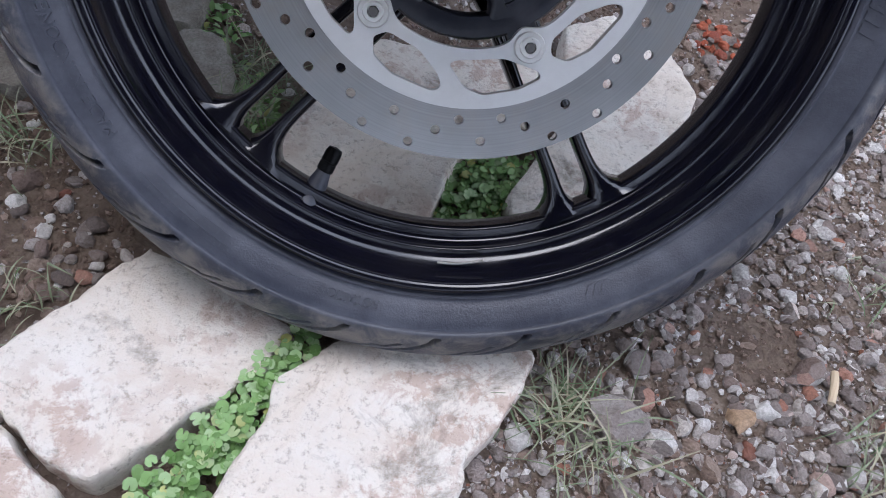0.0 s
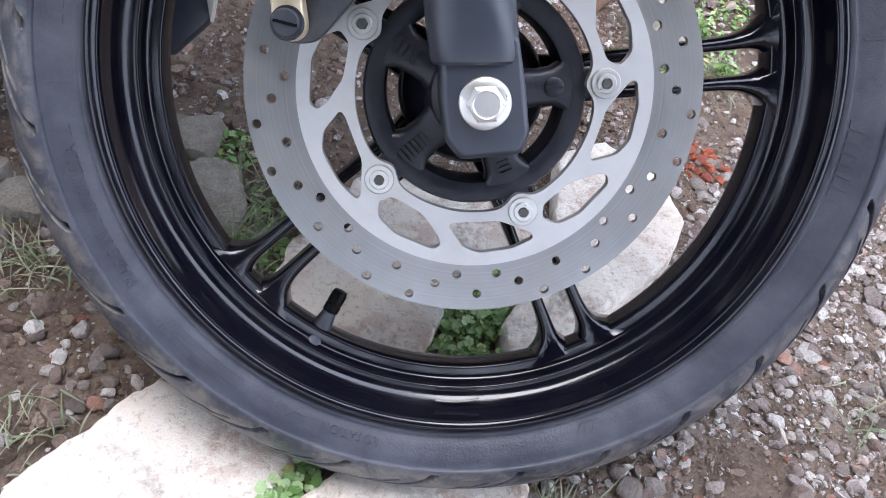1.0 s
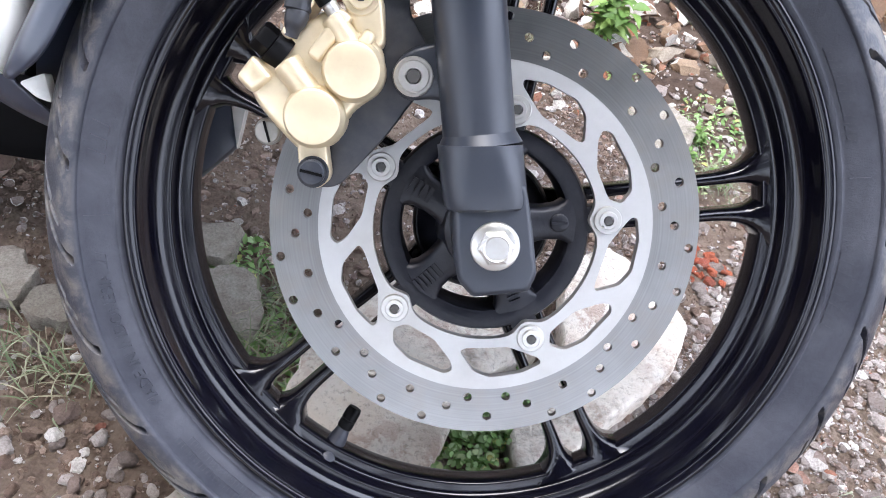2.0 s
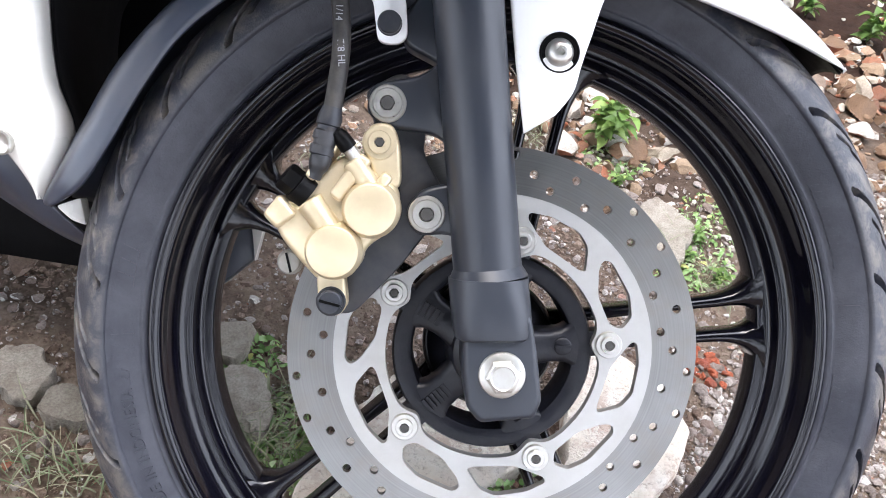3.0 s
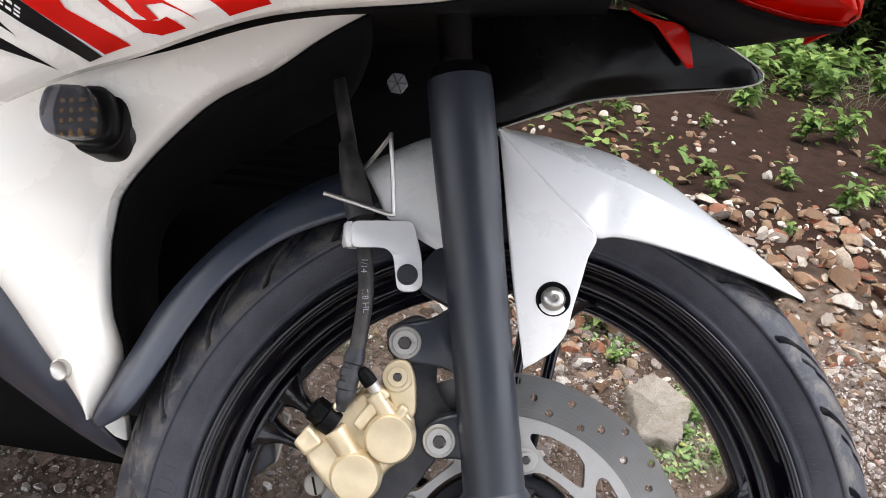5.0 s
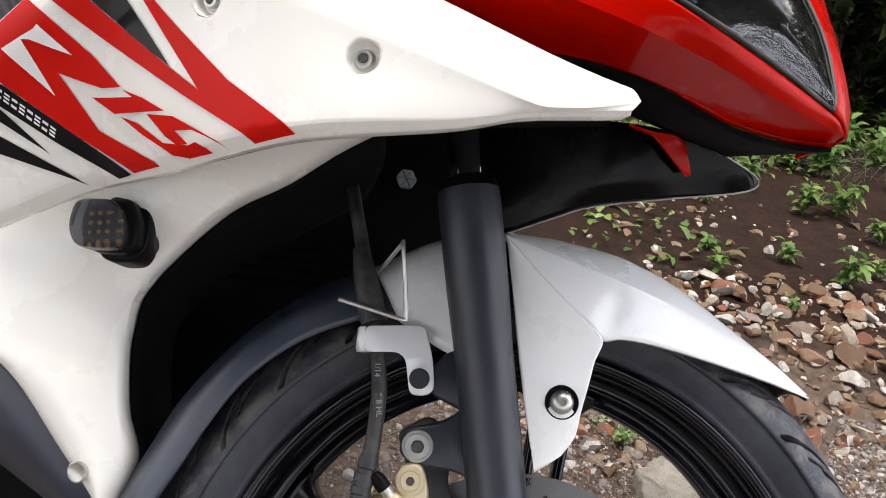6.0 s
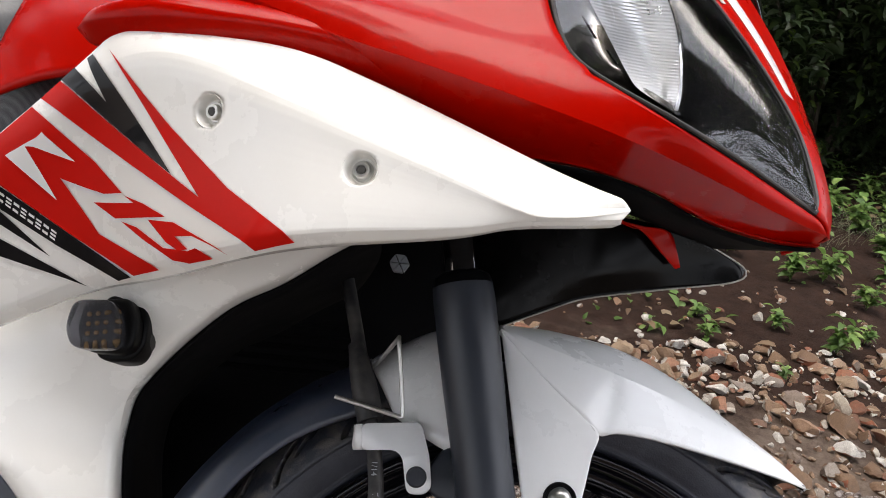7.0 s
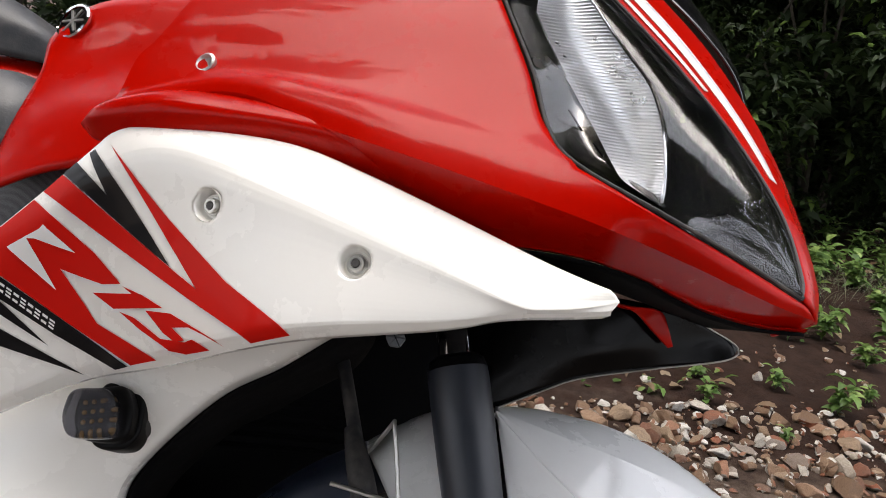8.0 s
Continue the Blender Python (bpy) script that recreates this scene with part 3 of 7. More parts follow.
for k in range(5):
    for off in (-0.0128, 0.0128):
        part("spoke", spoke(4.3 + 72 * k, off), RIM, wheel, angle=50)


def hub():
    bm = bmesh.new()
    plate = add_lathe(bmesh.new(), [(0.0, 0.020), (0.0440, 0.020), (0.0460, 0.017), (0.0460, 0.010), (0.0, 0.010)], 48)
    arms = []
    add_lathe(bm, [(0.0, 0.060), (0.020, 0.060), (0.026, 0.056), (0.029, 0.046), (0.031, 0.032), (0.042, 0.022), (0.0450, 0.016), (0.0450, -0.03), (0.031, -0.035), (0.026, -0.05), (0.0, -0.05)], 48)
    band = bmesh.new()
    # mounting ring for the disc
    ring = [(0.0530, 0.014), (0.0525, 0.0440), (0.0535, 0.0470), (0.0560, 0.0482), (0.0615, 0.0486), (0.0645, 0.0480), (0.0660, 0.0450), (0.0660, 0.034), (0.0640, 0.012), (0.0590, 0.010)]
    rows = [[(r * math.cos(2 * math.pi * k / 96), -h, r * math.sin(2 * math.pi * k / 96)) for k in range(96)] for r, h in ring]
    add_grid(band, rows, close_u=True, close_v=True)
    for k in range(5):
        arm = bmesh.new()
        a = radians(3.9 + 72 * k)
        m = Matrix.Rotation(-a, 4, "Y")
        rows = []
        for r, w, y0, y1 in ((0.022, 0.0150, -0.053, -0.02), (0.030, 0.0118, -0.0515, -0.022), (0.038, 0.0108, -0.0505, -0.024), (0.046, 0.0116, -0.0495, -0.026), (0.0505, 0.0140, -0.0490, -0.028), (0.0540, 0.0185, -0.0486, -0.03), (0.060, 0.024, -0.0480, -0.032)):
            ring = []
            for j in range(16):
                t = 2 * math.pi * j / 16
                sx, sy = math.cos(t), math.sin(t)
                ring.append(m @ Vector((r, (y0 + y1) / 2 + (y1 - y0) / 2 * math.copysign(abs(sy) ** 0.45, sy), w * math.copysign(abs(sx) ** 0.45, sx))))
            rows.append(ring)
        add_grid(arm, rows, close_u=True)
        # lug behind each bolt
        c = m @ Vector((0.0752, 0, 0))
        add_lathe(arm, [(0.0, 0.0505), (0.0105, 0.0505), (0.0060, 0.049), (0.0060, 0.03), (0.0, 0.03)], 24, (c.x, 0, c.z))
        add_box(arm, (0.058, -0.0480, -0.0085), (0.074, -0.034, 0.0085), m, 0.001)
        arms.append(arm)
    return bm, plate, band, arms


_hub, _plate, _band, _arms = hub()
hub_ob = part("hub", _hub, HUB, wheel, "dull black cast hub with five arms")
part("hub_plate", _plate, HUB, wheel)
part("disc_mount", _band, HUB, wheel, "dull black ring that carries the disc")
for _arm in _arms:
    part("hub_arm", _arm, HUB, wheel)


def hub_marks(angle, radius, count, w, h):
    """Cast lettering on a hub arm, as bars."""
    bm = bmesh.new()
    m = Matrix.Rotation(-radians(angle), 4, "Y")
    for k in range(count):
        x = radius + (k - (count - 1) / 2) * w * 1.55
        add_box(bm, (x - w / 2, -0.0512, -h / 2), (x + w / 2, -0.047, h / 2), m)
    return tagged(part("cast_mark", bm, HUB, wheel, "raised cast marks on a hub arm", smooth=False), kind="stuff")


hub_marks(-140.1, 0.0475, 6, 0.0021, 0.0095)
hub_marks(147.9, 0.047, 4, 0.0026, 0.010)
hub_marks(-68.1, 0.047, 3, 0.0021, 0.0075)
_b = bmesh.new()
_c = Matrix.Rotation(-radians(3.9), 4, "Y") @ Vector((0.046, 0, 0))
add_lathe(_b, [(0.0058, 0.046), (0.0058, 0.0510), (0.0050, 0.0515), (0.0, 0.0515)], 24, (_c.x, 0, _c.z))
add_box(_b, (_c.x - 0.005, -0.0525, _c.z - 0.0008), (_c.x + 0.005, -0.051, _c.z + 0.0008))
part("cast_boss", _b, HUB, wheel)


def valve():
    bm = bmesh.new()
    a, b = Vector((-0.113, -0.004, -0.176)), Vector((-0.0895, 0.004, -0.1375))
    d = (b - a).normalized()
    L = (b - a).length
    add_lathe(bm, [(0.0, -0.004), (0.0105, -0.004), (0.0105, 0.003), (0.0092, 0.006), (0.0076, 0.010), (0.0066, 0.020), (0.0050, 0.0265), (0.0046, L - 0.017)], 24, a, d)
    return bm, a, d, L


_b, _a, _d, _L = valve()
stem = part("valve_stem", _b, RUBBER, wheel, "black rubber tyre valve")
_b = bmesh.new()
add_lathe(_b, [(0.0048, _L - 0.018), (0.0056, _L - 0.0172), (0.0056, _L - 0.012), (0.0052, _L - 0.0116), (0.0052, _L - 0.0108), (0.0056, _L - 0.0104), (0.0055, _L - 0.004), (0.0046, _L - 0.001), (0.0, _L)], 20, _a, _d)
part("valve_cap", _b, PLASTIC, wheel, "black plastic valve cap")
_b = bmesh.new()
add_slab(_b, rounded([(-0.135, -0.172), (-0.118, -0.162), (-0.098, -0.177), (-0.082, -0.186), (-0.100, -0.196), (-0.133, -0.177)], 0.008), -0.012, 0.012, 0.004, 3)
part("valve_boss", _b, RIM, wheel)
# balance weight clip on the rim
_b = bmesh.new()
add_tube(_b, [(-0.026 + 0.005 * k, -0.0262, -0.2095 - 0.00016 * k * (6 - k) * 1.0) for k in range(7)], 0.0009, 16, 8)
part("balance_clip", _b, DULL, wheel)

# brake disc: braking band with holes, carrier, bolts


def disc_band():
    """An annulus with round holes, cut by a grid that hugs each hole."""
    R1, R2, N = 0.1015, 0.1335, 56
    radii = (0.1180, 0.1285, 0.1140, 0.1285, 0.1180, 0.1105, 0.1230, 0.1105)
    bm = bmesh.new()
    y0, y1 = -0.0520, -0.0480
    step = 2 * math.pi / N
    hole, segs = 0.00285, 16
    edges = {}

    def corner(r, a, y):
        key = (round(r, 5), round(a / step * 8) % (N * 8), y)
        if key not in edges:
            edges[key] = bm.verts.new((r * math.cos(a), y, r * math.sin(a)))
        return edges[key]

    for k in range(N):
        a = radians(-179.8) + k * step
        rh = radii[k % 8]
        a0, a1 = a - step / 2, a + step / 2
        cx, cz = rh * math.cos(a), rh * math.sin(a)
        for y, flip in ((y0, False), (y1, True)):
            # the frame of the cell, from outer corner round to the start
            lo, hi = rh - 0.0052, rh + 0.0045
            border = [(lo, a0), (lo, a0 + step / 4), (lo, a), (lo, a1 - step / 4), (lo, a1), ((lo + rh) / 2, a1), (rh, a1), ((rh + hi) / 2, a1),
                      (hi, a1), (hi, a1 - step / 4), (hi, a), (hi, a0 + step / 4), (hi, a0), ((rh + hi) / 2, a0), (rh, a0), ((lo + rh) / 2, a0)]
            outer = [bm.verts.new((r * math.cos(t), y, r * math.sin(t))) for r, t in border]
            start = math.atan2(outer[0].co.z - cz, outer[0].co.x - cx)
            inner = []
            for j in range(segs):
                t = math.atan2(outer[j].co.z - cz, outer[j].co.x - cx)
                inner.append(bm.verts.new((cx + hole * math.cos(t), y, cz + hole * math.sin(t))))
            for j in range(segs):
                bm.faces.new((outer[j], outer[(j + 1) % segs], inner[(j + 1) % segs], inner[j]))
            for ra, rb in ((R1, lo), (hi, R2)):
                ts = [a0 + step * j / 4 for j in range(5)]
                va = [bm.verts.new((ra * math.cos(t), y, ra * math.sin(t))) for t in ts]
                vb = [bm.verts.new((rb * math.cos(t), y, rb * math.sin(t))) for t in ts]
                for j in range(4):
                    bm.faces.new((va[j], va[j + 1], vb[j + 1], vb[j]))
            if y == y0:
                front = inner
            else:
                for j in range(segs):
                    bm.faces.new((front[j], front[(j + 1) % segs], inner[(j + 1) % segs], inner[j]))
    n = N * 4
    for r in (R1, R2):
        ring = [[(rr * math.cos(2 * math.pi * j / n + radians(-179.8) - step / 2), y, rr * math.sin(2 * math.pi * j / n + radians(-179.8) - step / 2)) for j in range(n)] for y, rr in ((y0, r), (y1, r))]
        add_grid(bm, ring, close_u=True)
    bmesh.ops.remove_doubles(bm, verts=bm.verts, dist=2e-5)
    return bm


disc = part("brake_disc", disc_band(), DISC, moto, "brushed steel brake disc drilled with small holes", angle=25)


def carrier():
    """A flat ring with two windows between each pair of bolts, filled by scan triangles of a polygon with holes."""
    outer = [(0.1035 * math.cos(2 * math.pi * k / 180), 0.1035 * math.sin(2 * math.pi * k / 180)) for k in range(180)]
    inner = []
    for k in range(180):
        t = 2 * math.pi * k / 180
        u = ((math.degrees(t) - 3.9 + 36) % 72) - 36
        r = 0.0700 - 0.0058 * math.exp(-((u / 6.5) ** 2))
        inner.append((r * math.cos(t), r * math.sin(t)))
    loops = [outer, inner]
    for k in range(5):
        base = 3.9 + 72 * k
        # window after the bolt, and its mirror-like partner before the next one
        for shape in (((6.3, 0.0850), (9.5, 0.0776), (24.5, 0.0770), (34.5, 0.0865), (36.6, 0.0928), (33.8, 0.0965), (19.0, 0.0960), (10.5, 0.0930)),
                      ((37.6, 0.0795), (40.0, 0.0770), (60.8, 0.0770), (72.2, 0.0900), (72.0, 0.0940), (63.5, 0.0958), (51.0, 0.0958), (44.5, 0.0915))):
            pts = [((r * math.cos(radians(base + d)), r * math.sin(radians(base + d)))) for d, r in shape]
            loops.append([(p.x, p.y) for p in rounded(pts, 0.0030, 4)])
    bm = bmesh.new()
    es, allv = [], []
    for loop in loops:
        vs = [bm.verts.new((x, -0.0545, z)) for x, z in loop]
        allv.append(vs)
        for j in range(len(vs)):
            es.append(bm.edges.new((vs[j], vs[(j + 1) % len(vs)])))
    bmesh.ops.triangle_fill(bm, use_beauty=True, use_dissolve=False, edges=es)
    faces = [f for f in bm.faces]
    r = bmesh.ops.extrude_face_region(bm, geom=faces)
    for v in r["geom"]:
        if isinstance(v, bmesh.types.BMVert):
            v.co.y += 0.0065
    return bm


carrier_ob = part("carrier", carrier(), CARRIER, disc, "satin silver disc carrier with windows", angle=25)
for k in range(5):
    a = radians(3.9 + 72 * k)
    c = (0.0752 * math.cos(a), -0.0545, 0.0752 * math.sin(a))
    bolt("disc_bolt", c, FRONT, STEEL, disc, "zinc plated socket bolt", r_head=0.0058, h_head=0.0040, r_flange=0.0088, h_flange=0.0020, socket=0.0032)

# fork leg: tube, collar, axle lug


def fork():
    bm = bmesh.new()
    base, top = Vector((-0.0042, -0.090, 0.022)), Vector((-0.0285, -0.094, 0.338))
    d = (top - base).normalized()
    L = (top - base).length
    foot = []
    q = Vector((0, -1, 0)).rotation_difference(d)
    for r, h, e in ((0.0150, -0.003, 3.6), (0.0215, -0.003, 3.6), (0.0228, -0.0015, 3.6), (0.0234, 0.002, 3.6), (0.0236, 0.012, 3.2), (0.0237, 0.022, 2.6), (0.0238, 0.0325, 2.1), (0.0150, 0.0326, 2.0)):
        ring = []
        for k in range(64):
            a = 2 * math.pi * k / 64
            c, s = math.cos(a), math.sin(a)
            ring.append(base + d * h + Vector((r * math.copysign(abs(c) ** (2 / e), c), r * math.copysign(abs(s) ** (2 / e), s), 0)))
        foot.append(ring)
    vs = add_grid(bm, foot, close_u=True)
    bm.faces.new(vs[0])
    add_lathe(bm, [(0.0150, 0.030), (0.0237, 0.0324), (0.0204, 0.0385), (0.0202, 0.06), (0.0203, 0.14), (0.0206, 0.20), (0.0220, 0.240), (0.0226, 0.27), (0.0227, L - 0.012), (0.0222, L - 0.004), (0.0195, L - 0.001), (0.0142, L)], 56, base, d)
    return bm, base, d, L


_b, fork_base, fork_dir, fork_len = fork()
fork_leg = part("fork_leg", _b, FORK, moto, "dark grey painted front fork leg", angle=20)
_b = bmesh.new()
# lug with its flat face and step
add_slab(_b, rounded([(-0.0222, 0.034), (0.0172, 0.034), (0.0212, 0.008), (0.0236, -0.017), (0.0190, -0.0268), (-0.0128, -0.0292), (-0.0205, -0.0195), (-0.0228, 0.002)], 0.003), -0.1090, -0.068, 0.0040, 4)
part("axle_lug", _b, FORK, fork_leg, "flat fork end that holds the axle", angle=50)
bolt("axle_nut", (0.0, -0.1092, 0.0), FRONT, STEEL, fork_leg, "zinc plated hexagon axle nut with flange", r_head=0.0100, h_head=0.0092, r_flange=0.0136, h_flange=0.0026, hexed=True)
_b = bmesh.new()
add_lathe(_b, [(0.0128, fork_len - 0.01), (0.0128, fork_len + 0.09)], 40, fork_base, fork_dir)
part("fork_stanchion", _b, CHROME, fork_leg, "chromed fork tube")
_b = bmesh.new()
add_lathe(_b, [(0.0225, fork_len - 0.004), (0.0205, fork_len + 0.003), (0.0160, fork_len + 0.006), (0.0129, fork_len + 0.0065)], 40, fork_base, fork_dir)
part("dust_seal", _b, PLASTIC, fork_leg)
_b = bmesh.new()
add_lathe(_b, [(0.0, 0.0), (0.0125, 0.0), (0.0125, 0.10), (0.0, 0.10)], 24, (0, -0.068, 0), (0, 1, 0))
add_lathe(_b, [(0.0, 0.0), (0.0175, 0.0), (0.0175, 0.018), (0.0, 0.018)], 32, (0, -0.066, 0), (0, 1, 0))
part("axle", _b, STEEL, fork_leg)
# the far leg
_b = bmesh.new()
add_lathe(_b, [(0.0, 0.0), (0.021, 0.0), (0.021, 0.33), (0.0, 0.33)], 40, (0.004, 0.090, 0.0), fork_dir)
far_leg = part("fork_leg", _b, FORK, moto, "dark grey far fork leg")
_b = bmesh.new()
# lugs that carry the caliper bracket and the fender
add_slab(_b, rounded([(-0.022, 0.188), (-0.047, 0.172), (-0.075, 0.168), (-0.079, 0.150), (-0.062, 0.142), (-0.036, 0.138), (-0.018, 0.12)], 0.007), -0.0875, -0.070, 0.003, 3)
add_slab(_b, rounded([(-0.015, 0.112), (-0.046, 0.107), (-0.057, 0.093), (-0.049, 0.078), (-0.030, 0.080), (-0.012, 0.070)], 0.008), -0.0885, -0.072, 0.003, 3)
add_slab(_b, rounded([(-0.020, 0.225), (-0.045, 0.220), (-0.058, 0.206), (-0.056, 0.190), (-0.040, 0.182), (-0.018, 0.168)], 0.006), -0.084, -0.064, 0.003, 3)
part("mounting_lug", _b, FORK, fork_leg, angle=50)

# caliper on its bracket
_b = bmesh.new()
add_slab(_b, rounded([(-0.080, 0.165), (-0.058, 0.176), (-0.040, 0.166), (-0.045, 0.128), (-0.030, 0.100), (-0.040, 0.083), (-0.060, 0.058), (-0.088, 0.030), (-0.104, 0.030), (-0.098, 0.060), (-0.068, 0.090), (-0.068, 0.125)], 0.006), -0.076, -0.066, 0.0015)
bracket = part("caliper_bracket", _b, BRACKET, moto, "dark grey painted caliper bracket", angle=50)
for at in ((-0.0655, -0.0875, 0.156), (-0.0430, -0.0885, 0.0915)):
    bolt("bracket_bolt", at, FRONT, STEEL, bracket, "button-head torx bolt", r_head=0.0088, h_head=0.0045, r_flange=0.0110, h_flange=0.0015, socket=0.0044)


def caliper():
    bm = bmesh.new()
    body = rounded([(-0.0590, 0.085), (-0.0590, 0.108), (-0.0720, 0.1150), (-0.0880, 0.128), (-0.1060, 0.1165), (-0.1340, 0.092), (-0.1290, 0.078), (-0.1160, 0.062), (-0.1050, 0.050), (-0.0860, 0.055), (-0.0790, 0.072)], 0.007)
    add_slab(bm, body, -0.0925, -0.060, 0.004, 3)
    # ribs and ears
    q = Matrix.Translation((-0.089, 0, 0.113)) @ Matrix.Rotation(radians(38), 4, "Y")
    for dx, w in ((-0.0165, 0.0055), (0.002, 0.0075), (0.0185, 0.0060)):
        add_box(bm, (dx - w / 2 - 0.001, -0.098, -0.014), (dx + w / 2, -0.07, 0.0165), q, 0.0022)
    add_slab(bm, rounded([(-0.063, 0.146), (-0.058, 0.132), (-0.058, 0.106), (-0.070, 0.106), (-0.080, 0.128), (-0.078, 0.144)], 0.007), -0.0895, -0.076, 0.003, 3)
    add_slab(bm, rounded([(-0.092, 0.060), (-0.090, 0.036), (-0.098, 0.030), (-0.107, 0.036), (-0.108, 0.058)], 0.005), -0.0925, -0.078, 0.002, 2)
    add_slab(bm, rounded([(-0.128, 0.104), (-0.118, 0.092), (-0.130, 0.083), (-0.138, 0.092)], 0.003), -0.098, -0.07, 0.003, 2)
    return bm


cal = part("brake_caliper", caliper(), GOLD, moto, "gold painted two-piston brake caliper", angle=50)
for c in ((-0.0753, 0.0946), (-0.0973, 0.0705)):
    _b = bmesh.new()
    add_lathe(_b, [(0.0, -0.03), (0.0172, -0.03), (0.0172, 0.0020), (0.0166, 0.0050), (0.0158, 0.0062), (0.0154, 0.0092), (0.0147, 0.0106), (0.0138, 0.0110), (0.0, 0.0110)], 48, (c[0], -0.092, c[1]))
    part("piston_housing", _b, GOLD, cal)
for ends, r in ((((-0.1005, -0.093, 0.0836), (-0.113, -0.093, 0.1017)), 0.0078), (((-0.0753, -0.093, 0.1065), (-0.0868, -0.093, 0.1245)), 0.0066)):
    _b = bmesh.new()
    add_lathe(_b, [(0.0, -0.006), (r, -0.006), (r, 0.014), (r * 1.04, 0.0155), (r * 1.04, 0.0185), (r * 0.9, 0.0195), (0.0, 0.0195)], 28, ends[0], Vector(ends[1]) - Vector(ends[0]))
    part("fluid_bore", _b, GOLD, cal)
bolt("slide_bolt", (-0.0703, -0.0895, 0.1335), FRONT, GOLD, cal, "gold painted bolt", r_head=0.0068, h_head=0.0032, r_flange=0.0102, h_flange=0.0012, socket=0.003)
bolt("pad_pin", (-0.0995, -0.0925, 0.0405), FRONT, BRACKET, cal, "dark slotted pad pin", r_head=0.0072, h_head=0.0075, r_flange=0.0088, h_flange=0.0018)
# black bar on the pin head in place of a shaded slot
_b = bmesh.new()
add_box(_b, (-0.0062, -0.1006, -0.0008), (0.0062, -0.0995, 0.0008), Matrix.Translation((-0.0995, 0, 0.0405)) @ Matrix.Rotation(radians(15), 4, "Y"))
part("pin_slot", _b, PLASTIC, cal)
bolt("plug_screw", (-0.1255, -0.078, 0.0625), FRONT, DULL, cal, "slotted steel plug", r_head=0.0068, h_head=0.006, r_flange=0.0078, h_flange=0.002)
# the plug's slot too is a black bar, its shade as colour
_b = bmesh.new()
add_box(_b, (-0.0007, -0.0848, -0.006), (0.0007, -0.0838, 0.006), Matrix.Translation((-0.1255, 0, 0.0625)) @ Matrix.Rotation(radians(-12), 4, "Y"))
part("plug_slot", _b, PLASTIC, cal)
_b = bmesh.new()
_dir = Vector((-0.55, -0.25, 0.80)).normalized()
add_lathe(_b, [(0.0, 0.0), (0.0042, 0.0), (0.0042, 0.007), (0.0030, 0.008), (0.0030, 0.012), (0.0, 0.012)], 20, (-0.0835, -0.094, 0.124), _dir)
nip = part("bleed_nipple", _b, STEEL, cal, "steel bleed nipple")
_b = bmesh.new()
add_lathe(_b, [(0.0, 0.0075), (0.0052, 0.0075), (0.0052, 0.012), (0.0046, 0.016), (0.0034, 0.019), (0.0, 0.020)], 20, (-0.0835, -0.094, 0.124), _dir)
part("bleed_cap", _b, PLASTIC, nip.parent, "black rubber bleed cap")
# banjo bolt
_b = bmesh.new()
_dir = Vector((-0.70, -0.25, 0.62)).normalized()
add_lathe(_b, [(0.0, 0.0), (0.0098, 0.0), (0.0100, 0.006), (0.0098, 0.009)], 32, (-0.1125, -0.088, 0.1035), _dir)
add_lathe(_b, [(0.0080, 0.009), (0.0088, 0.0095), (0.0088, 0.0165), (0.0075, 0.0180), (0.0, 0.0180)], 6, (-0.1125, -0.088, 0.1035), _dir)
part("banjo_bolt", _b, PLASTIC, cal, "black banjo bolt that holds the hose")

# brake hose, its crimped end, holder and wire clip
_b = bmesh.new()
add_tube(_b, [(-0.1085, -0.094, 0.1130), (-0.1030, -0.096, 0.1255), (-0.0995, -0.096, 0.1400)], 0.0055, 24, 18, radii=(0.0042, 0.0045, 0.0062, 0.0064, 0.0052, 0.0066, 0.0066, 0.0058))
end = part("hose_fitting", _b, BRACKET, moto, "dark crimped hose end")
_b = bmesh.new()
add_tube(_b, [(-0.1000, -0.096, 0.1380), (-0.0955, -0.093, 0.160), (-0.0920, -0.087, 0.190), (-0.0935, -0.0785, 0.218), (-0.0955, -0.077, 0.235), (-0.1000, -0.072, 0.262), (-0.1070, -0.058, 0.300), (-0.1200, -0.030, 0.365), (-0.1300, 0.0, 0.41), (-0.1300, 0.03, 0.46)], 0.0054, 90, 18)
hose = part("brake_hose", _b, HOSE, moto, "black rubber brake hose with grey print")

_p, _q = Vector((-0.1048, -0.0955, 0.1215)), Vector((-0.0968, -0.0945, 0.1530))
_n, _len = (_q - _p).normalized(), (_q - _p).length
_b = bmesh.new()
add_lathe(_b, [(0.0, 0.0), (0.0056, 0.0), (0.0060, 0.004), (0.0072, 0.005), (0.0073, 0.0095), (0.0062, 0.0105), (0.0062, 0.0125), (0.0073, 0.0135), (0.0073, 0.0180), (0.0062, 0.0190), (0.0062, 0.0215), (0.0071, 0.0222), (0.0071, 0.0265), (0.0056, _len)], 28, _p, _n)
part("hose_crimp", _b, BRACKET, hose, "dark ringed crimp at the hose end")


def hose_word(text, size, x, z, turn):
    m = Matrix.Translation((x, 0, z)) @ Matrix.Rotation(radians(turn), 4, "Y")

    def place(a, b, c):
        p = m @ Vector((a, 0, b))
        return Vector((p.x, -0.0925 + 0.5 * (b / 0.0054) ** 2 * 0.0054 + 0.26 * (p.z - 0.190) - c, p.z))

    return part("hose_print", letters(text, size, 0.0002, place), DECALGREY, hose, "grey printed size marks", smooth=False)


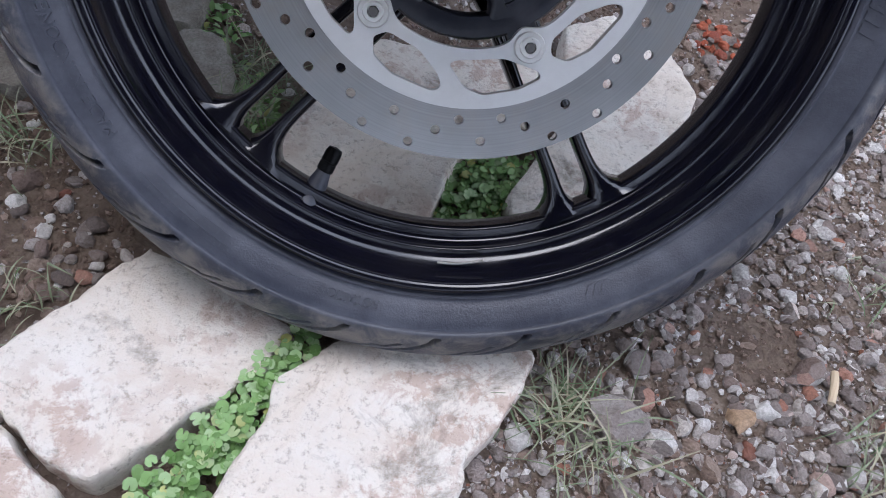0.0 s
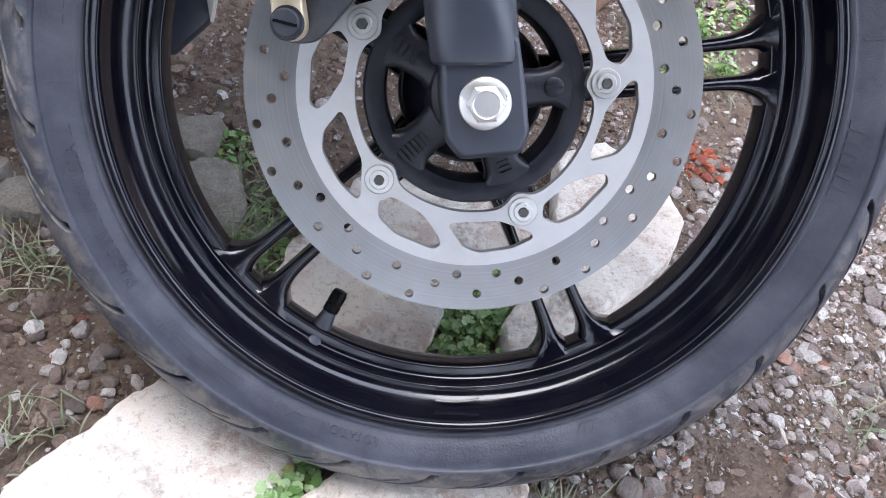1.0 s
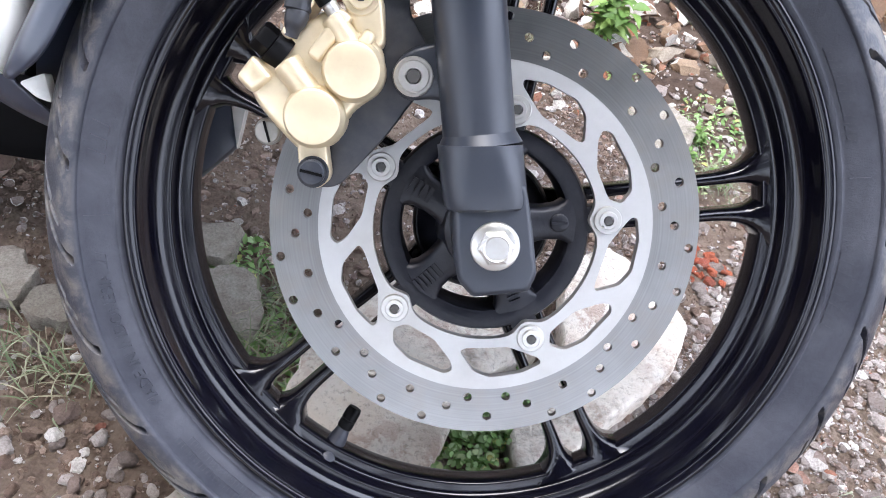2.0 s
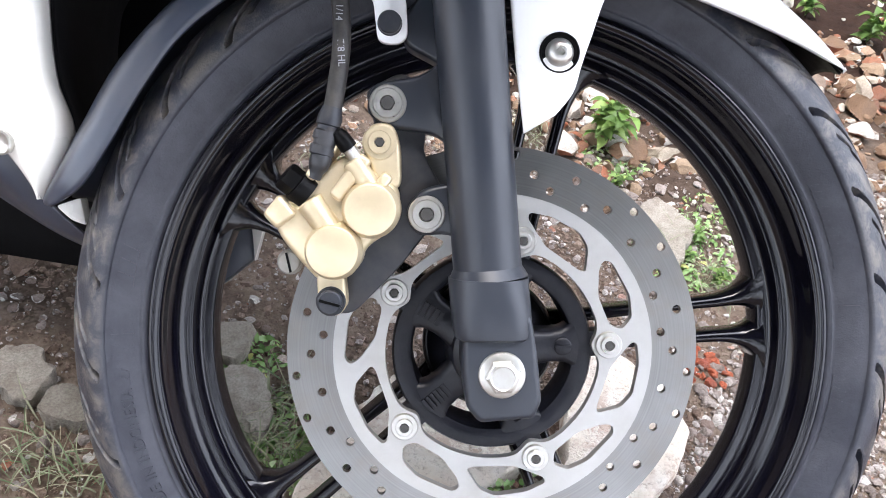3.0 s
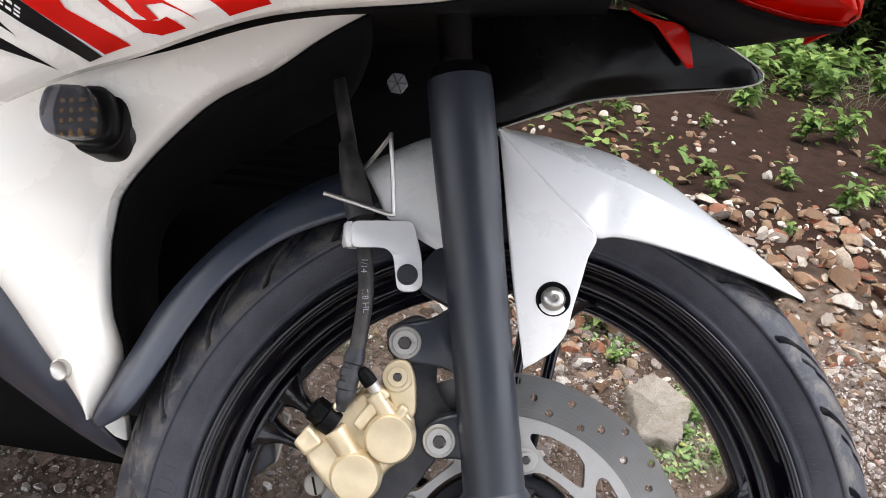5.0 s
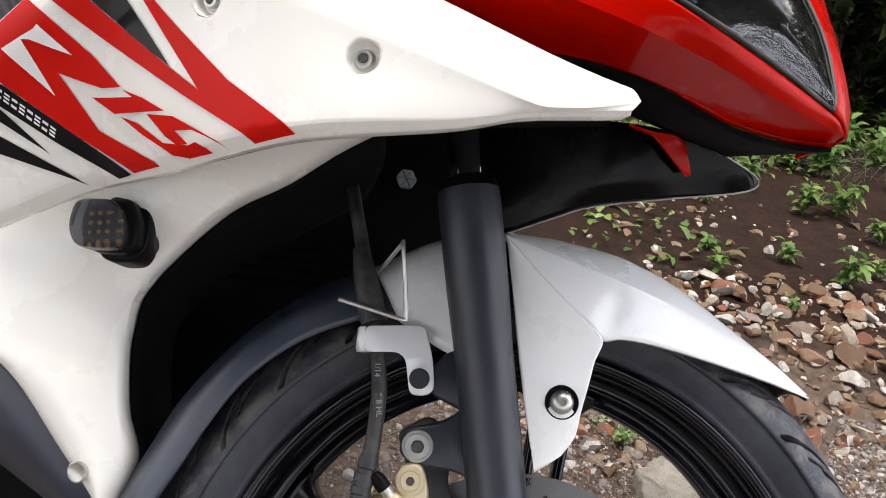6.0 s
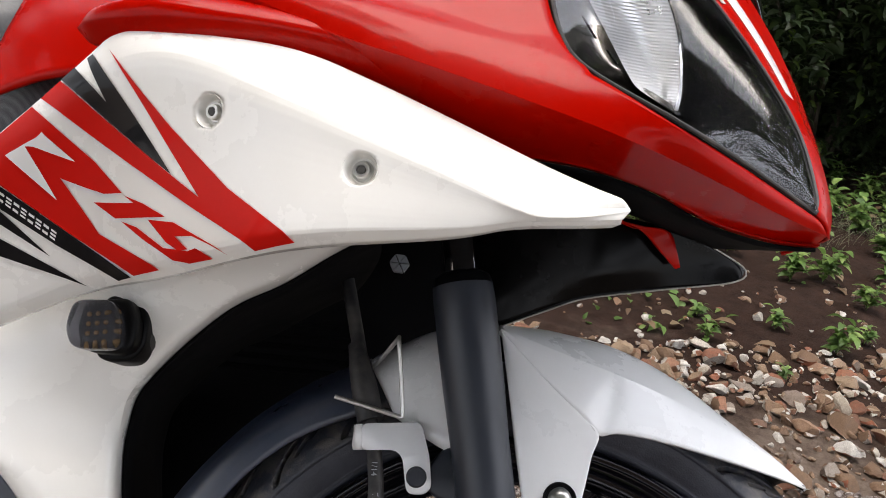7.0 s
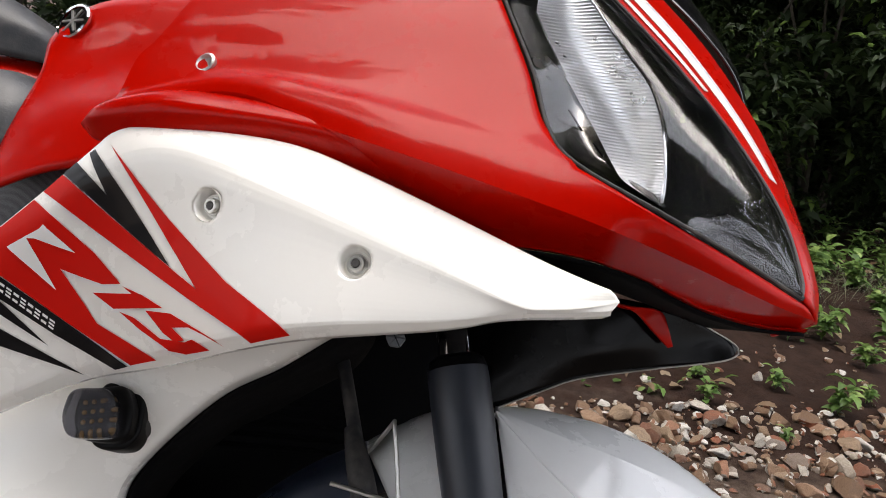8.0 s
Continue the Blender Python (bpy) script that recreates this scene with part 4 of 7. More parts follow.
hose_word("1/14", 0.0058, -0.0932, 0.2080, 92)
hose_word("7/8 HL", 0.0058, -0.0918, 0.1840, 86)
_b = bmesh.new()
add_tube(_b, [(-0.1085, -0.060, 0.298), (-0.1020, -0.072, 0.268), (-0.0960, -0.0775, 0.2405)], 0.0085, 20, 16, radii=(0.006, 0.0085, 0.0098, 0.0098))
part("hose_sleeve", _b, HOSE, hose, "thick rubber sleeve round the hose")
_b = bmesh.new()
add_slab(_b, rounded([(-0.1020, 0.2385), (-0.0600, 0.2385), (-0.0545, 0.215), (-0.0535, 0.194), (-0.0590, 0.1895), (-0.0710, 0.1905), (-0.0735, 0.2150), (-0.0790, 0.2205), (-0.1025, 0.2205)], 0.005), -0.0885, -0.0845, 0.0008)
add_tube(_b, [(-0.1015, -0.0865, 0.2295), (-0.1060, -0.084, 0.2295), (-0.1065, -0.076, 0.2295), (-0.1000, -0.072, 0.2295)], 0.0088, 14, 8, flat=0.2)
holder = part("hose_holder", _b, PLATE, moto, "bare aluminium bracket for the brake hose", angle=50)
bolt("holder_bolt", (-0.0640, -0.0885, 0.2015), FRONT, BRACKET, holder, "dark round-head bolt", r_head=0.0066, h_head=0.0058, r_flange=0.0072, h_flange=0.001)
_b = bmesh.new()
add_tube(_b, [(-0.1210, -0.088, 0.2575), (-0.098, -0.088, 0.2500), (-0.0765, -0.087, 0.2430), (-0.0735, -0.086, 0.2445), (-0.0740, -0.085, 0.2700), (-0.0755, -0.084, 0.2965), (-0.0770, -0.078, 0.2980), (-0.0930, -0.062, 0.2830), (-0.1120, -0.050, 0.2700)], 0.00165, 70, 8)
part("wire_clip", _b, STEEL, holder, "bent steel wire clip")

# front fender, dark rear mudguard
# its creases: one from the fork's top down to the notch, one along the side below the crown
FCREASE = [(0.0005, -0.074, 0.3052), (0.0181, -0.0805, 0.282), (0.0378, -0.0865, 0.2577), (0.0562, -0.0875, 0.2386), (0.0659, -0.0855, 0.2271)]
FEDGE = FCREASE + [(0.0798, -0.083, 0.2282), (0.1019, -0.079, 0.2246), (0.1308, -0.073, 0.2172), (0.1663, -0.062, 0.2069), (0.2055, -0.046, 0.1949), (0.2361, -0.03, 0.1838)]
FLINE = [(0.0016, -0.071, 0.3068), (0.0468, -0.0705, 0.2873), (0.0869, -0.066, 0.2714), (0.1287, -0.0585, 0.253), (0.1729, -0.0475, 0.2295), (0.2101, -0.037, 0.2072), (0.2373, -0.0285, 0.1847)]
CROWN = [(0.003, -0.030, 0.3160), (0.030, -0.030, 0.3135), (0.055, -0.030, 0.3085), (0.098, -0.029, 0.2955), (0.141, -0.027, 0.2720), (0.182, -0.025, 0.2385), (0.215, -0.023, 0.2085), (0.2395, -0.020, 0.1850)]
FAR = [(0.003, 0.050, 0.3100), (0.055, 0.050, 0.3010), (0.098, 0.048, 0.288), (0.141, 0.046, 0.266), (0.182, 0.042, 0.234), (0.215, 0.036, 0.207), (0.2385, 0.028, 0.1850)]
fender = skin("front_fender", [
    FEDGE, between(FEDGE, FLINE, 0.25, 0.0012, 24), between(FEDGE, FLINE, 0.5, 0.0018, 24), between(FEDGE, FLINE, 0.75, 0.0012, 24), FLINE,
    *([p.lerp(q, f) + Vector((0, 0, 0.010 * f * (1 - f))) for p, q in zip(spline(FLINE, 24), spline(CROWN, 24))] for f in (0.12, 0.25, 0.4, 0.55, 0.7, 0.85)), CROWN,
    *([p.lerp(q, f) + Vector((0, 0, 0.020 * f * (1 - f))) for p, q in zip(spline(CROWN, 24), spline(FAR, 24))] for f in (0.2, 0.4, 0.6, 0.8)), FAR,
    [(0.006, 0.084, 0.215), (0.064, 0.082, 0.229), (0.120, 0.076, 0.214), (0.159, 0.068, 0.199), (0.193, 0.054, 0.184), (0.237, 0.030, 0.181)],
], FENDERWHITE, moto, "pearl white plastic front fender over the tyre", nu=90, nv=54, thick=0.003, straight=True, angle=14, back=Vector((0, 0, -1)))
# black on the inside
fender.data.materials.append(PLASTIC)
fender.modifiers["thickness"].material_offset = 1
FLEFT = [(0.0005, -0.074, 0.3052), (0.0024, -0.083, 0.2698), (0.0043, -0.0905, 0.2306), (0.0081, -0.0925, 0.1821), (0.0132, -0.0925, 0.1384)]
FRIGHT = FCREASE + [(0.0588, -0.0895, 0.2127), (0.0532, -0.092, 0.1968), (0.0467, -0.0935, 0.1782), (0.0417, -0.0935, 0.1617), (0.0317, -0.093, 0.1489)]
skin("fender_leg", [FLEFT, between(FLEFT, FRIGHT, 0.3, 0.0012, 24), between(FLEFT, FRIGHT, 0.65, 0.0012, 24), between(FLEFT, FRIGHT, 0.96, 0.0003, 24), FRIGHT],
     FENDERWHITE, fender, "white side leg that is bolted to the fork", nu=60, nv=30, thick=0.003)
_b = bmesh.new()
add_lathe(_b, [(0.0, -0.002), (0.0082, -0.002), (0.0084, 0.0004), (0.0080, 0.0010), (0.0074, 0.0024), (0.0060, 0.0040), (0.0038, 0.0050), (0.0022, 0.0050), (0.0020, 0.003), (0.0, 0.003)], 36, (0.0335, -0.0935, 0.1845))
part("fender_bolt", _b, STEEL, fender, "zinc plated button bolt")
# flat black disc on the white leg, colour for the shade of a recess
_b = bmesh.new()
add_lathe(_b, [(0.0, 0.0008), (0.0104, 0.0008), (0.0108, 0.0014), (0.0116, 0.0014), (0.0120, -0.001)], 36, (0.0335, -0.0932, 0.1845), caps=False)
part("bolt_recess", _b, PLASTIC, fender, "black disc round the bolt, painted as recess shade")
flank = skin("fender_flank", [
    [(-0.010, -0.078, 0.205), (-0.044, -0.079, 0.219), (-0.078, -0.072, 0.242)],
    [(-0.010, -0.074, 0.250), (-0.046, -0.074, 0.262), (-0.088, -0.066, 0.263)],
    [(-0.005, -0.052, 0.298), (-0.050, -0.050, 0.2975), (-0.096, -0.048, 0.2800)],
    [(-0.005, 0.0, 0.318), (-0.050, 0.0, 0.312), (-0.098, 0.0, 0.292)],
    [(-0.005, 0.05, 0.300), (-0.050, 0.05, 0.2975), (-0.096, 0.048, 0.2800)],
    [(-0.010, 0.078, 0.205), (-0.044, 0.079, 0.219), (-0.078, 0.072, 0.242)],
], FENDERWHITE, fender, "pearl white rear flank of the fender", nu=24, nv=30, thick=0.003)
skin("rear_mudguard", [
    [(-0.060, -0.058, 0.256), (-0.104, -0.058, 0.246), (-0.151, -0.057, 0.230), (-0.190, -0.056, 0.203), (-0.217, -0.054, 0.171), (-0.240, -0.052, 0.136), (-0.262, -0.047, 0.108), (-0.287, -0.036, 0.094)],
    [(-0.062, -0.055, 0.278), (-0.110, -0.054, 0.264), (-0.155, -0.053, 0.247), (-0.196, -0.052, 0.219), (-0.230, -0.050, 0.182), (-0.256, -0.047, 0.142), (-0.276, -0.042, 0.114), (-0.293, -0.030, 0.096)],
    [(-0.062, -0.030, 0.294), (-0.115, -0.030, 0.278), (-0.157, -0.030, 0.2595), (-0.199, -0.029, 0.2305), (-0.240, -0.028, 0.188), (-0.267, -0.026, 0.146), (-0.285, -0.024, 0.118), (-0.2975, -0.020, 0.100)],
    [(-0.062, 0.0, 0.299), (-0.117, 0.0, 0.283), (-0.160, 0.0, 0.264), (-0.203, 0.0, 0.235), (-0.245, 0.0, 0.192), (-0.273, 0.0, 0.149), (-0.290, 0.0, 0.120), (-0.302, 0.0, 0.102)],
    [(-0.060, 0.056, 0.256), (-0.104, 0.056, 0.246), (-0.151, 0.056, 0.230), (-0.190, 0.056, 0.203), (-0.217, 0.054, 0.171), (-0.240, 0.052, 0.136), (-0.262, 0.047, 0.108), (-0.287, 0.036, 0.094)],
], NAVY, moto, "dark blue-black plastic rear half of the mudguard", nu=60, nv=30, thick=0.0025)

# side fairings
def pierce(ob, places, radius):
    """Opens round holes in a panel's skin at (x, z)."""
    b = bmesh.new()
    b.from_mesh(ob.data)
    for x, z in places:
        bmesh.ops.delete(b, geom=[f for f in b.faces if math.hypot(f.calc_center_median().x - x, f.calc_center_median().z - z) < radius], context="FACES")
        for v in b.verts:
            if v.is_boundary and 0 < math.hypot(v.co.x - x, v.co.z - z) < radius * 1.35:
                d = Vector((v.co.x - x, v.co.z - z)).normalized() * radius
                v.co.x, v.co.z = x + d.x, z + d.y
    b.to_mesh(ob.data)
    b.free()


from mathutils.bvhtree import BVHTree

TOP = [(0.0492, -0.2495, 0.3472), (0.0437, -0.248, 0.3504), (0.0267, -0.243, 0.3615), (0.0045, -0.237, 0.3767), (-0.0484, -0.226, 0.4121), (-0.09, -0.218, 0.4383), (-0.1249, -0.2105, 0.4587), (-0.157, -0.206, 0.4698), (-0.2063, -0.2015, 0.479), (-0.24, -0.199, 0.4825), (-0.2555, -0.195, 0.4812), (-0.268, -0.188, 0.4762), (-0.298, -0.1745, 0.4572), (-0.3416, -0.152, 0.4355), (-0.368, -0.138, 0.4225)]
FOLD = [(0.054, -0.25, 0.3398), (0.03, -0.2515, 0.3362), (0.005, -0.2515, 0.3366), (-0.006, -0.251, 0.3406), (-0.0419, -0.2469, 0.3618), (-0.0893, -0.241, 0.3888), (-0.1408, -0.2325, 0.4185), (-0.2014, -0.217, 0.4523), (-0.2397, -0.204, 0.4603), (-0.277, -0.186, 0.4501), (-0.3222, -0.158, 0.4227), (-0.3745, -0.126, 0.3964)]
LOW = [(0.0485, -0.249, 0.3345), (0.03, -0.248, 0.3345), (-0.006, -0.244, 0.3355), (-0.0423, -0.2359, 0.3327), (-0.1331, -0.216, 0.3328), (-0.2224, -0.158, 0.3317), (-0.2931, -0.109, 0.3331), (-0.3773, -0.078, 0.3122)]


def roll(f):
    """A flat lower face that rolls in at its bottom edge."""
    g = (f - 0.16) / 0.77
    return 0.0060 * g * g * (3 - 2 * g) if g < 1 else 0.0060 * (1 - ((f - 0.93) / 0.07) ** 2)


upper = skin("upper_fairing", [
    shift(TOP, -0.003, 0.012, -0.004), shift(TOP, 0.0, 0.004, 0.0005), *(between(TOP, FOLD, f, 0.006 * f * (0.8 - f), 40) for f in (0.05, 0.15, 0.3, 0.45, 0.6, 0.72)),
    *([p.lerp(q, 0.80 * (1 - u) ** 2 + 2 * u * (1 - u) + u * u).lerp(q.lerp(r, 0.16), u * u) for p, q, r in zip(spline(TOP, 40), spline(FOLD, 40), spline(LOW, 40))] for u in (0.0, 0.2, 0.4, 0.6, 0.8, 1.0)), *([p.lerp(q, f) + Vector((0, -roll(f) * min(1, (p - q).length / 0.06), 0)) for p, q in zip(spline(FOLD, 40), spline(LOW, 40))] for f in (0.22, 0.30, 0.38, 0.46, 0.54, 0.62, 0.70, 0.78, 0.86, 0.92, 0.95, 0.975)), shift(LOW, 0, 0.002, -0.0015), shift(LOW, -0.003, 0.010, -0.001),
], WHITE, moto, "glossy white upper side fairing with red and black stripes", nu=230, nv=140, thick=0.002, straight=True)
_b = bmesh.new()
_b.from_mesh(upper.data)
_tree = BVHTree.FromBMesh(_b)
_b.free()
BOLTS = [_tree.ray_cast(Vector((x, -1, z)), Vector((0, 1, 0)))[:2] for x, z in ((-0.1854, 0.4184), (-0.0925, 0.3707))]
pierce(upper, [(p.x, p.z) for p, _ in BOLTS], 0.0100)
EDGE = [(-0.088, -0.157, 0.364), (-0.118, -0.143, 0.3535), (-0.158, -0.116, 0.3385), (-0.201, -0.097, 0.324), (-0.248, -0.068, 0.296), (-0.280, -0.048, 0.2685), (-0.291, -0.036, 0.245), (-0.2955, -0.030, 0.222), (-0.293, -0.029, 0.180), (-0.2865, -0.021, 0.142), (-0.3015, -0.015, 0.099)]
REAR = [(-0.106, -0.168, 0.366), (-0.180, -0.145, 0.352), (-0.270, -0.095, 0.350), (-0.360, -0.060, 0.338), (-0.430, -0.055, 0.300), (-0.435, -0.050, 0.255), (-0.376, -0.043, 0.214), (-0.337, -0.029, 0.155), (-0.3035, -0.014, 0.0985)]
lower = skin("side_fairing", [shift(EDGE, 0.000, 0.022, 0.0), shift(EDGE, 0.0015, 0.008, 0.0), EDGE, between(EDGE, REAR, 0.10, 0.004), between(EDGE, REAR, 0.45, 0.010), between(EDGE, REAR, 0.8, 0.006), REAR],
             WHITE, moto, "glossy white side fairing behind the front wheel", nu=80, nv=36, thick=0.002)
skin("belly_panel", [
    [(-0.440, -0.030, 0.262), (-0.376, -0.034, 0.212), (-0.337, -0.022, 0.153), (-0.303, -0.008, 0.0965), (-0.284, 0.004, 0.072)],
    [(-0.445, -0.024, 0.225), (-0.380, -0.020, 0.165), (-0.340, -0.010, 0.118), (-0.310, 0.002, 0.0825), (-0.284, 0.010, 0.066)],
    [(-0.450, 0.010, 0.175), (-0.380, 0.014, 0.122), (-0.340, 0.018, 0.092), (-0.310, 0.020, 0.072), (-0.285, 0.020, 0.060)],
], NAVY, moto, "dark blue-black belly panel below the white fairing", nu=40, nv=16, thick=0.002)
_b = bmesh.new()
add_lathe(_b, [(0.0, -0.003), (0.0080, -0.003), (0.0082, 0.0004), (0.0070, 0.0010), (0.0050, 0.0002), (0.0, 0.0)], 28, (-0.3195, -0.0335, 0.1360), (-0.25, -1, -0.15))
part("fairing_bolt", _b, STEEL, lower, "steel fastener with a dark socket")


def fairing_bolt(at, axis):
    """A bolt at the bottom of its dished recess."""
    ax = Vector(axis).normalized()
    b = bmesh.new()
    add_lathe(b, [(0.0109, -0.0008), (0.0103, 0.0002), (0.0098, -0.0003), (0.0095, -0.0024), (0.0090, -0.0052), (0.0078, -0.0068), (0.0, -0.0072)], 44, at, ax, caps=False)
    part("bolt_recess", b, WHITE, upper, "dished white recess")
    bolt("fairing_bolt", Vector(at) - ax * 0.0068, ax, STEEL, upper, "stainless socket bolt in a round recess", r_head=0.0048, h_head=0.0046, r_flange=0.0064, h_flange=0.0011, socket=0.0029)


# a lip of the far side's lower fairing, seen through the wheel
_b = bmesh.new()
add_slab(_b, rounded([(-0.2275, 0.0352), (-0.222, 0.0188), (-0.187, 0.0461), (-0.1903, 0.0899), (-0.215, 0.115), (-0.27, 0.125), (-0.28, 0.06)], 0.004), 0.098, 0.115, 0.003)
far_belly = part("far_belly_panel", _b, NAVY, moto, "dark lower panel of the far side")
_b = bmesh.new()
add_slab(_b, rounded([(-0.1908, 0.0932), (-0.1749, 0.0856), (-0.1875, 0.0429)], 0.002), 0.100, 0.110, 0.002)
part("panel_edge", _b, WHITE, far_belly, "white painted edge")

_b = bmesh.new()
add_slab(_b, rounded([(-0.300, 0.094), (-0.282, 0.100), (-0.279, 0.080), (-0.290, 0.084)], 0.003), -0.006, 0.004, 0.002)
part("white_tab", _b, WHITE, lower, "small white tab at the fairing's foot")

# the dark hollow between the fairings, its shade put into the panels' black
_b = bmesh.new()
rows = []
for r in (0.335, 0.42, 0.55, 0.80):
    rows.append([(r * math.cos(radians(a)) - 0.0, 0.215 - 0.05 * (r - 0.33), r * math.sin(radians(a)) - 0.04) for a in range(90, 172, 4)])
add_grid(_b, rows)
hollow = solid(part("inner_fairing", _b, INNER, moto, "matt black inner panels behind the wheel, shade in their colour"), 0.004)
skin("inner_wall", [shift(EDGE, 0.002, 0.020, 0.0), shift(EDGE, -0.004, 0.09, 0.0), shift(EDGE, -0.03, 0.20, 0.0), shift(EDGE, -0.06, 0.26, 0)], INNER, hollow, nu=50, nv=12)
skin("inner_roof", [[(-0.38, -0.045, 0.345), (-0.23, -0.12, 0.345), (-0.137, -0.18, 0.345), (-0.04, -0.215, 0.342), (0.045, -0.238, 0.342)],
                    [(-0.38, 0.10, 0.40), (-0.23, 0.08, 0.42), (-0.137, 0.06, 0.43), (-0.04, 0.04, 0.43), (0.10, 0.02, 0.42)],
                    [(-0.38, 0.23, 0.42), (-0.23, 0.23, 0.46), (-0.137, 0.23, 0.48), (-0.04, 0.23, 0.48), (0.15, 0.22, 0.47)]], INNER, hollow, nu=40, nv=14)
# radiator fins that catch a little light
_b = bmesh.new()
for k in range(5):
    z = 0.300 + 0.012 * k
    add_tube(_b, [(-0.27, 0.15, z + 0.012), (-0.20, 0.15, z + 0.004), (-0.13, 0.15, z - 0.004)], 0.003, 10, 6)
part("radiator_ribs", _b, INNER, hollow)
# bit of bright wire added to stand for a glint in the hollow
_b = bmesh.new()
add_tube(_b, [(-0.246, 0.140, 0.347), (-0.240, 0.138, 0.341), (-0.232, 0.138, 0.337), (-0.222, 0.139, 0.338)], 0.0016, 14, 8)
part("cable_clip", _b, STEEL, hollow, "small bright steel wire added as a glint")
# pale mesh sticker on the inner panel
_b = bmesh.new()
for k in range(6):
    a = radians(60 * k + 22)
    x, z = -0.0814 + 0.0070 * math.cos(a), 0.4242 + 0.0070 * math.sin(a)
    add_slab(_b, [Vector((x + 0.0058 * math.cos(a + q), z + 0.0058 * math.sin(a + q))) for q in (math.pi, math.pi + 2.094, math.pi + 4.189)], 0.183, 0.190, 0.0002, 1)
tagged(part("mesh_badge", _b, DECALGREY, hollow, "small pale patterned plate"), kind="stuff")

# chin plate under the nose
chin = skin("chin_plate", [
    [(-0.030, -0.050, 0.302), (0.007, -0.057, 0.3125), (0.040, -0.058, 0.323), (0.070, -0.058, 0.3315), (0.130, -0.058, 0.3375), (0.187, -0.058, 0.3425), (0.199, -0.056, 0.350)],
    [(-0.030, -0.056, 0.330), (0.010, -0.064, 0.340), (0.050, -0.068, 0.348), (0.090, -0.070, 0.352), (0.140, -0.066, 0.357), (0.185, -0.060, 0.3555), (0.1995, -0.056, 0.3525)],
    [(-0.030, -0.050, 0.400), (0.010, -0.070, 0.398), (0.060, -0.080, 0.394), (0.110, -0.080, 0.388), (0.150, -0.074, 0.377), (0.180, -0.064, 0.364), (0.1990, -0.056, 0.3550)],
], CHINBLACK, moto, "black plate under the nose with a pale lower edge", nu=50, nv=18, thick=0.0022)
_b = bmesh.new()
add_tube(_b, [(0.000, -0.0585, 0.3095), (0.040, -0.0595, 0.3225), (0.070, -0.0595, 0.331), (0.130, -0.0595, 0.337), (0.187, -0.0595, 0.342), (0.1995, -0.058, 0.3520), (0.178, -0.0650, 0.3655), (0.150, -0.0755, 0.378)], 0.0007, 60, 8)
part("plate_edge", _b, DULL, chin, "thin pale edge")
_b = bmesh.new()
skin("red_fillet", [[(0.085, -0.120, 0.376), (0.110, -0.092, 0.3740), (0.126, -0.082, 0.3600), (0.137, -0.075, 0.3500)], [(0.100, -0.100, 0.378), (0.130, -0.088, 0.3765), (0.137, -0.082, 0.3640), (0.141, -0.075, 0.3510)]], RED, chin, "small red fillet", nu=20, nv=8)

# nose cowl in red round the headlight
R0 = [(-0.266, -0.185, 0.468), (-0.165, -0.195, 0.460), (-0.093, -0.194, 0.4325), (-0.039, -0.197, 0.3996), (0.0137, -0.205, 0.3893), (0.0491, -0.207, 0.3807), (0.0834, -0.205, 0.3677), (0.104, -0.202, 0.3561), (0.1249, -0.199, 0.3463), (0.1555, -0.1975, 0.3369), (0.1824, -0.199, 0.333)]
R1 = [(-0.262, -0.190, 0.500), (-0.180, -0.203, 0.505), (-0.110, -0.220, 0.466), (-0.060, -0.236, 0.438), (0.000, -0.2500, 0.406), (0.045, -0.2530, 0.3850), (0.092, -0.2460, 0.3650), (0.148, -0.2230, 0.3460), (0.186, -0.2020, 0.3385)]
R2 = [(-0.258, -0.187, 0.515), (-0.180, -0.200, 0.520), (-0.100, -0.218, 0.490), (-0.040, -0.233, 0.462), (0.0150, -0.2460, 0.4350), (0.040, -0.2520, 0.4180), (0.081, -0.2580, 0.3850), (0.124, -0.2400, 0.3660), (0.1755, -0.2110, 0.3460)]
HIN = [(-0.006, -0.190, 0.655), (0.007, -0.213, 0.569), (0.0195, -0.229, 0.500), (0.0240, -0.239, 0.453), (0.0360, -0.2485, 0.4240), (0.081, -0.2580, 0.3860), (0.124, -0.2400, 0.3675), (0.1745, -0.2110, 0.3480)]
HOUT = [(0.085, -0.130, 0.675), (0.109, -0.145, 0.621), (0.147, -0.155, 0.550), (0.175, -0.167, 0.482), (0.1875, -0.186, 0.416), (0.1840, -0.2020, 0.366), (0.1765, -0.2105, 0.3490)]
RIDGE = [(0.135, -0.098, 0.705), (0.162, -0.107, 0.651), (0.189, -0.116, 0.592), (0.214, -0.126, 0.512), (0.2175, -0.147, 0.436), (0.2060, -0.1760, 0.371), (0.1880, -0.1990, 0.3380)]
bm = bmesh.new()
r2 = spline(R2, 80)
near = min(range(80), key=lambda k: (r2[k] - Vector((0.0375, -0.2510, 0.4200))).length)
add_grid(bm, [*([p.lerp(q, k / 10) + Vector((0, 0.012 * math.sin(math.pi * k / 10), 0)) * (1 if k else 0) for p, q in zip(spline(R0, 80), spline(R1, 80))] for k in range(11))])
cols = [spline([a, a.lerp(b, 0.5) + Vector((0, -0.0015, 0)), b], 9) for a, b in zip(spline(R1, 80), r2)]
add_grid(bm, [[c[j] for c in cols] for j in range(9)])
add_grid(bm, [spline(shift(R0, 0.0, 0.004, 0.0005), 80), spline(R0, 80)])
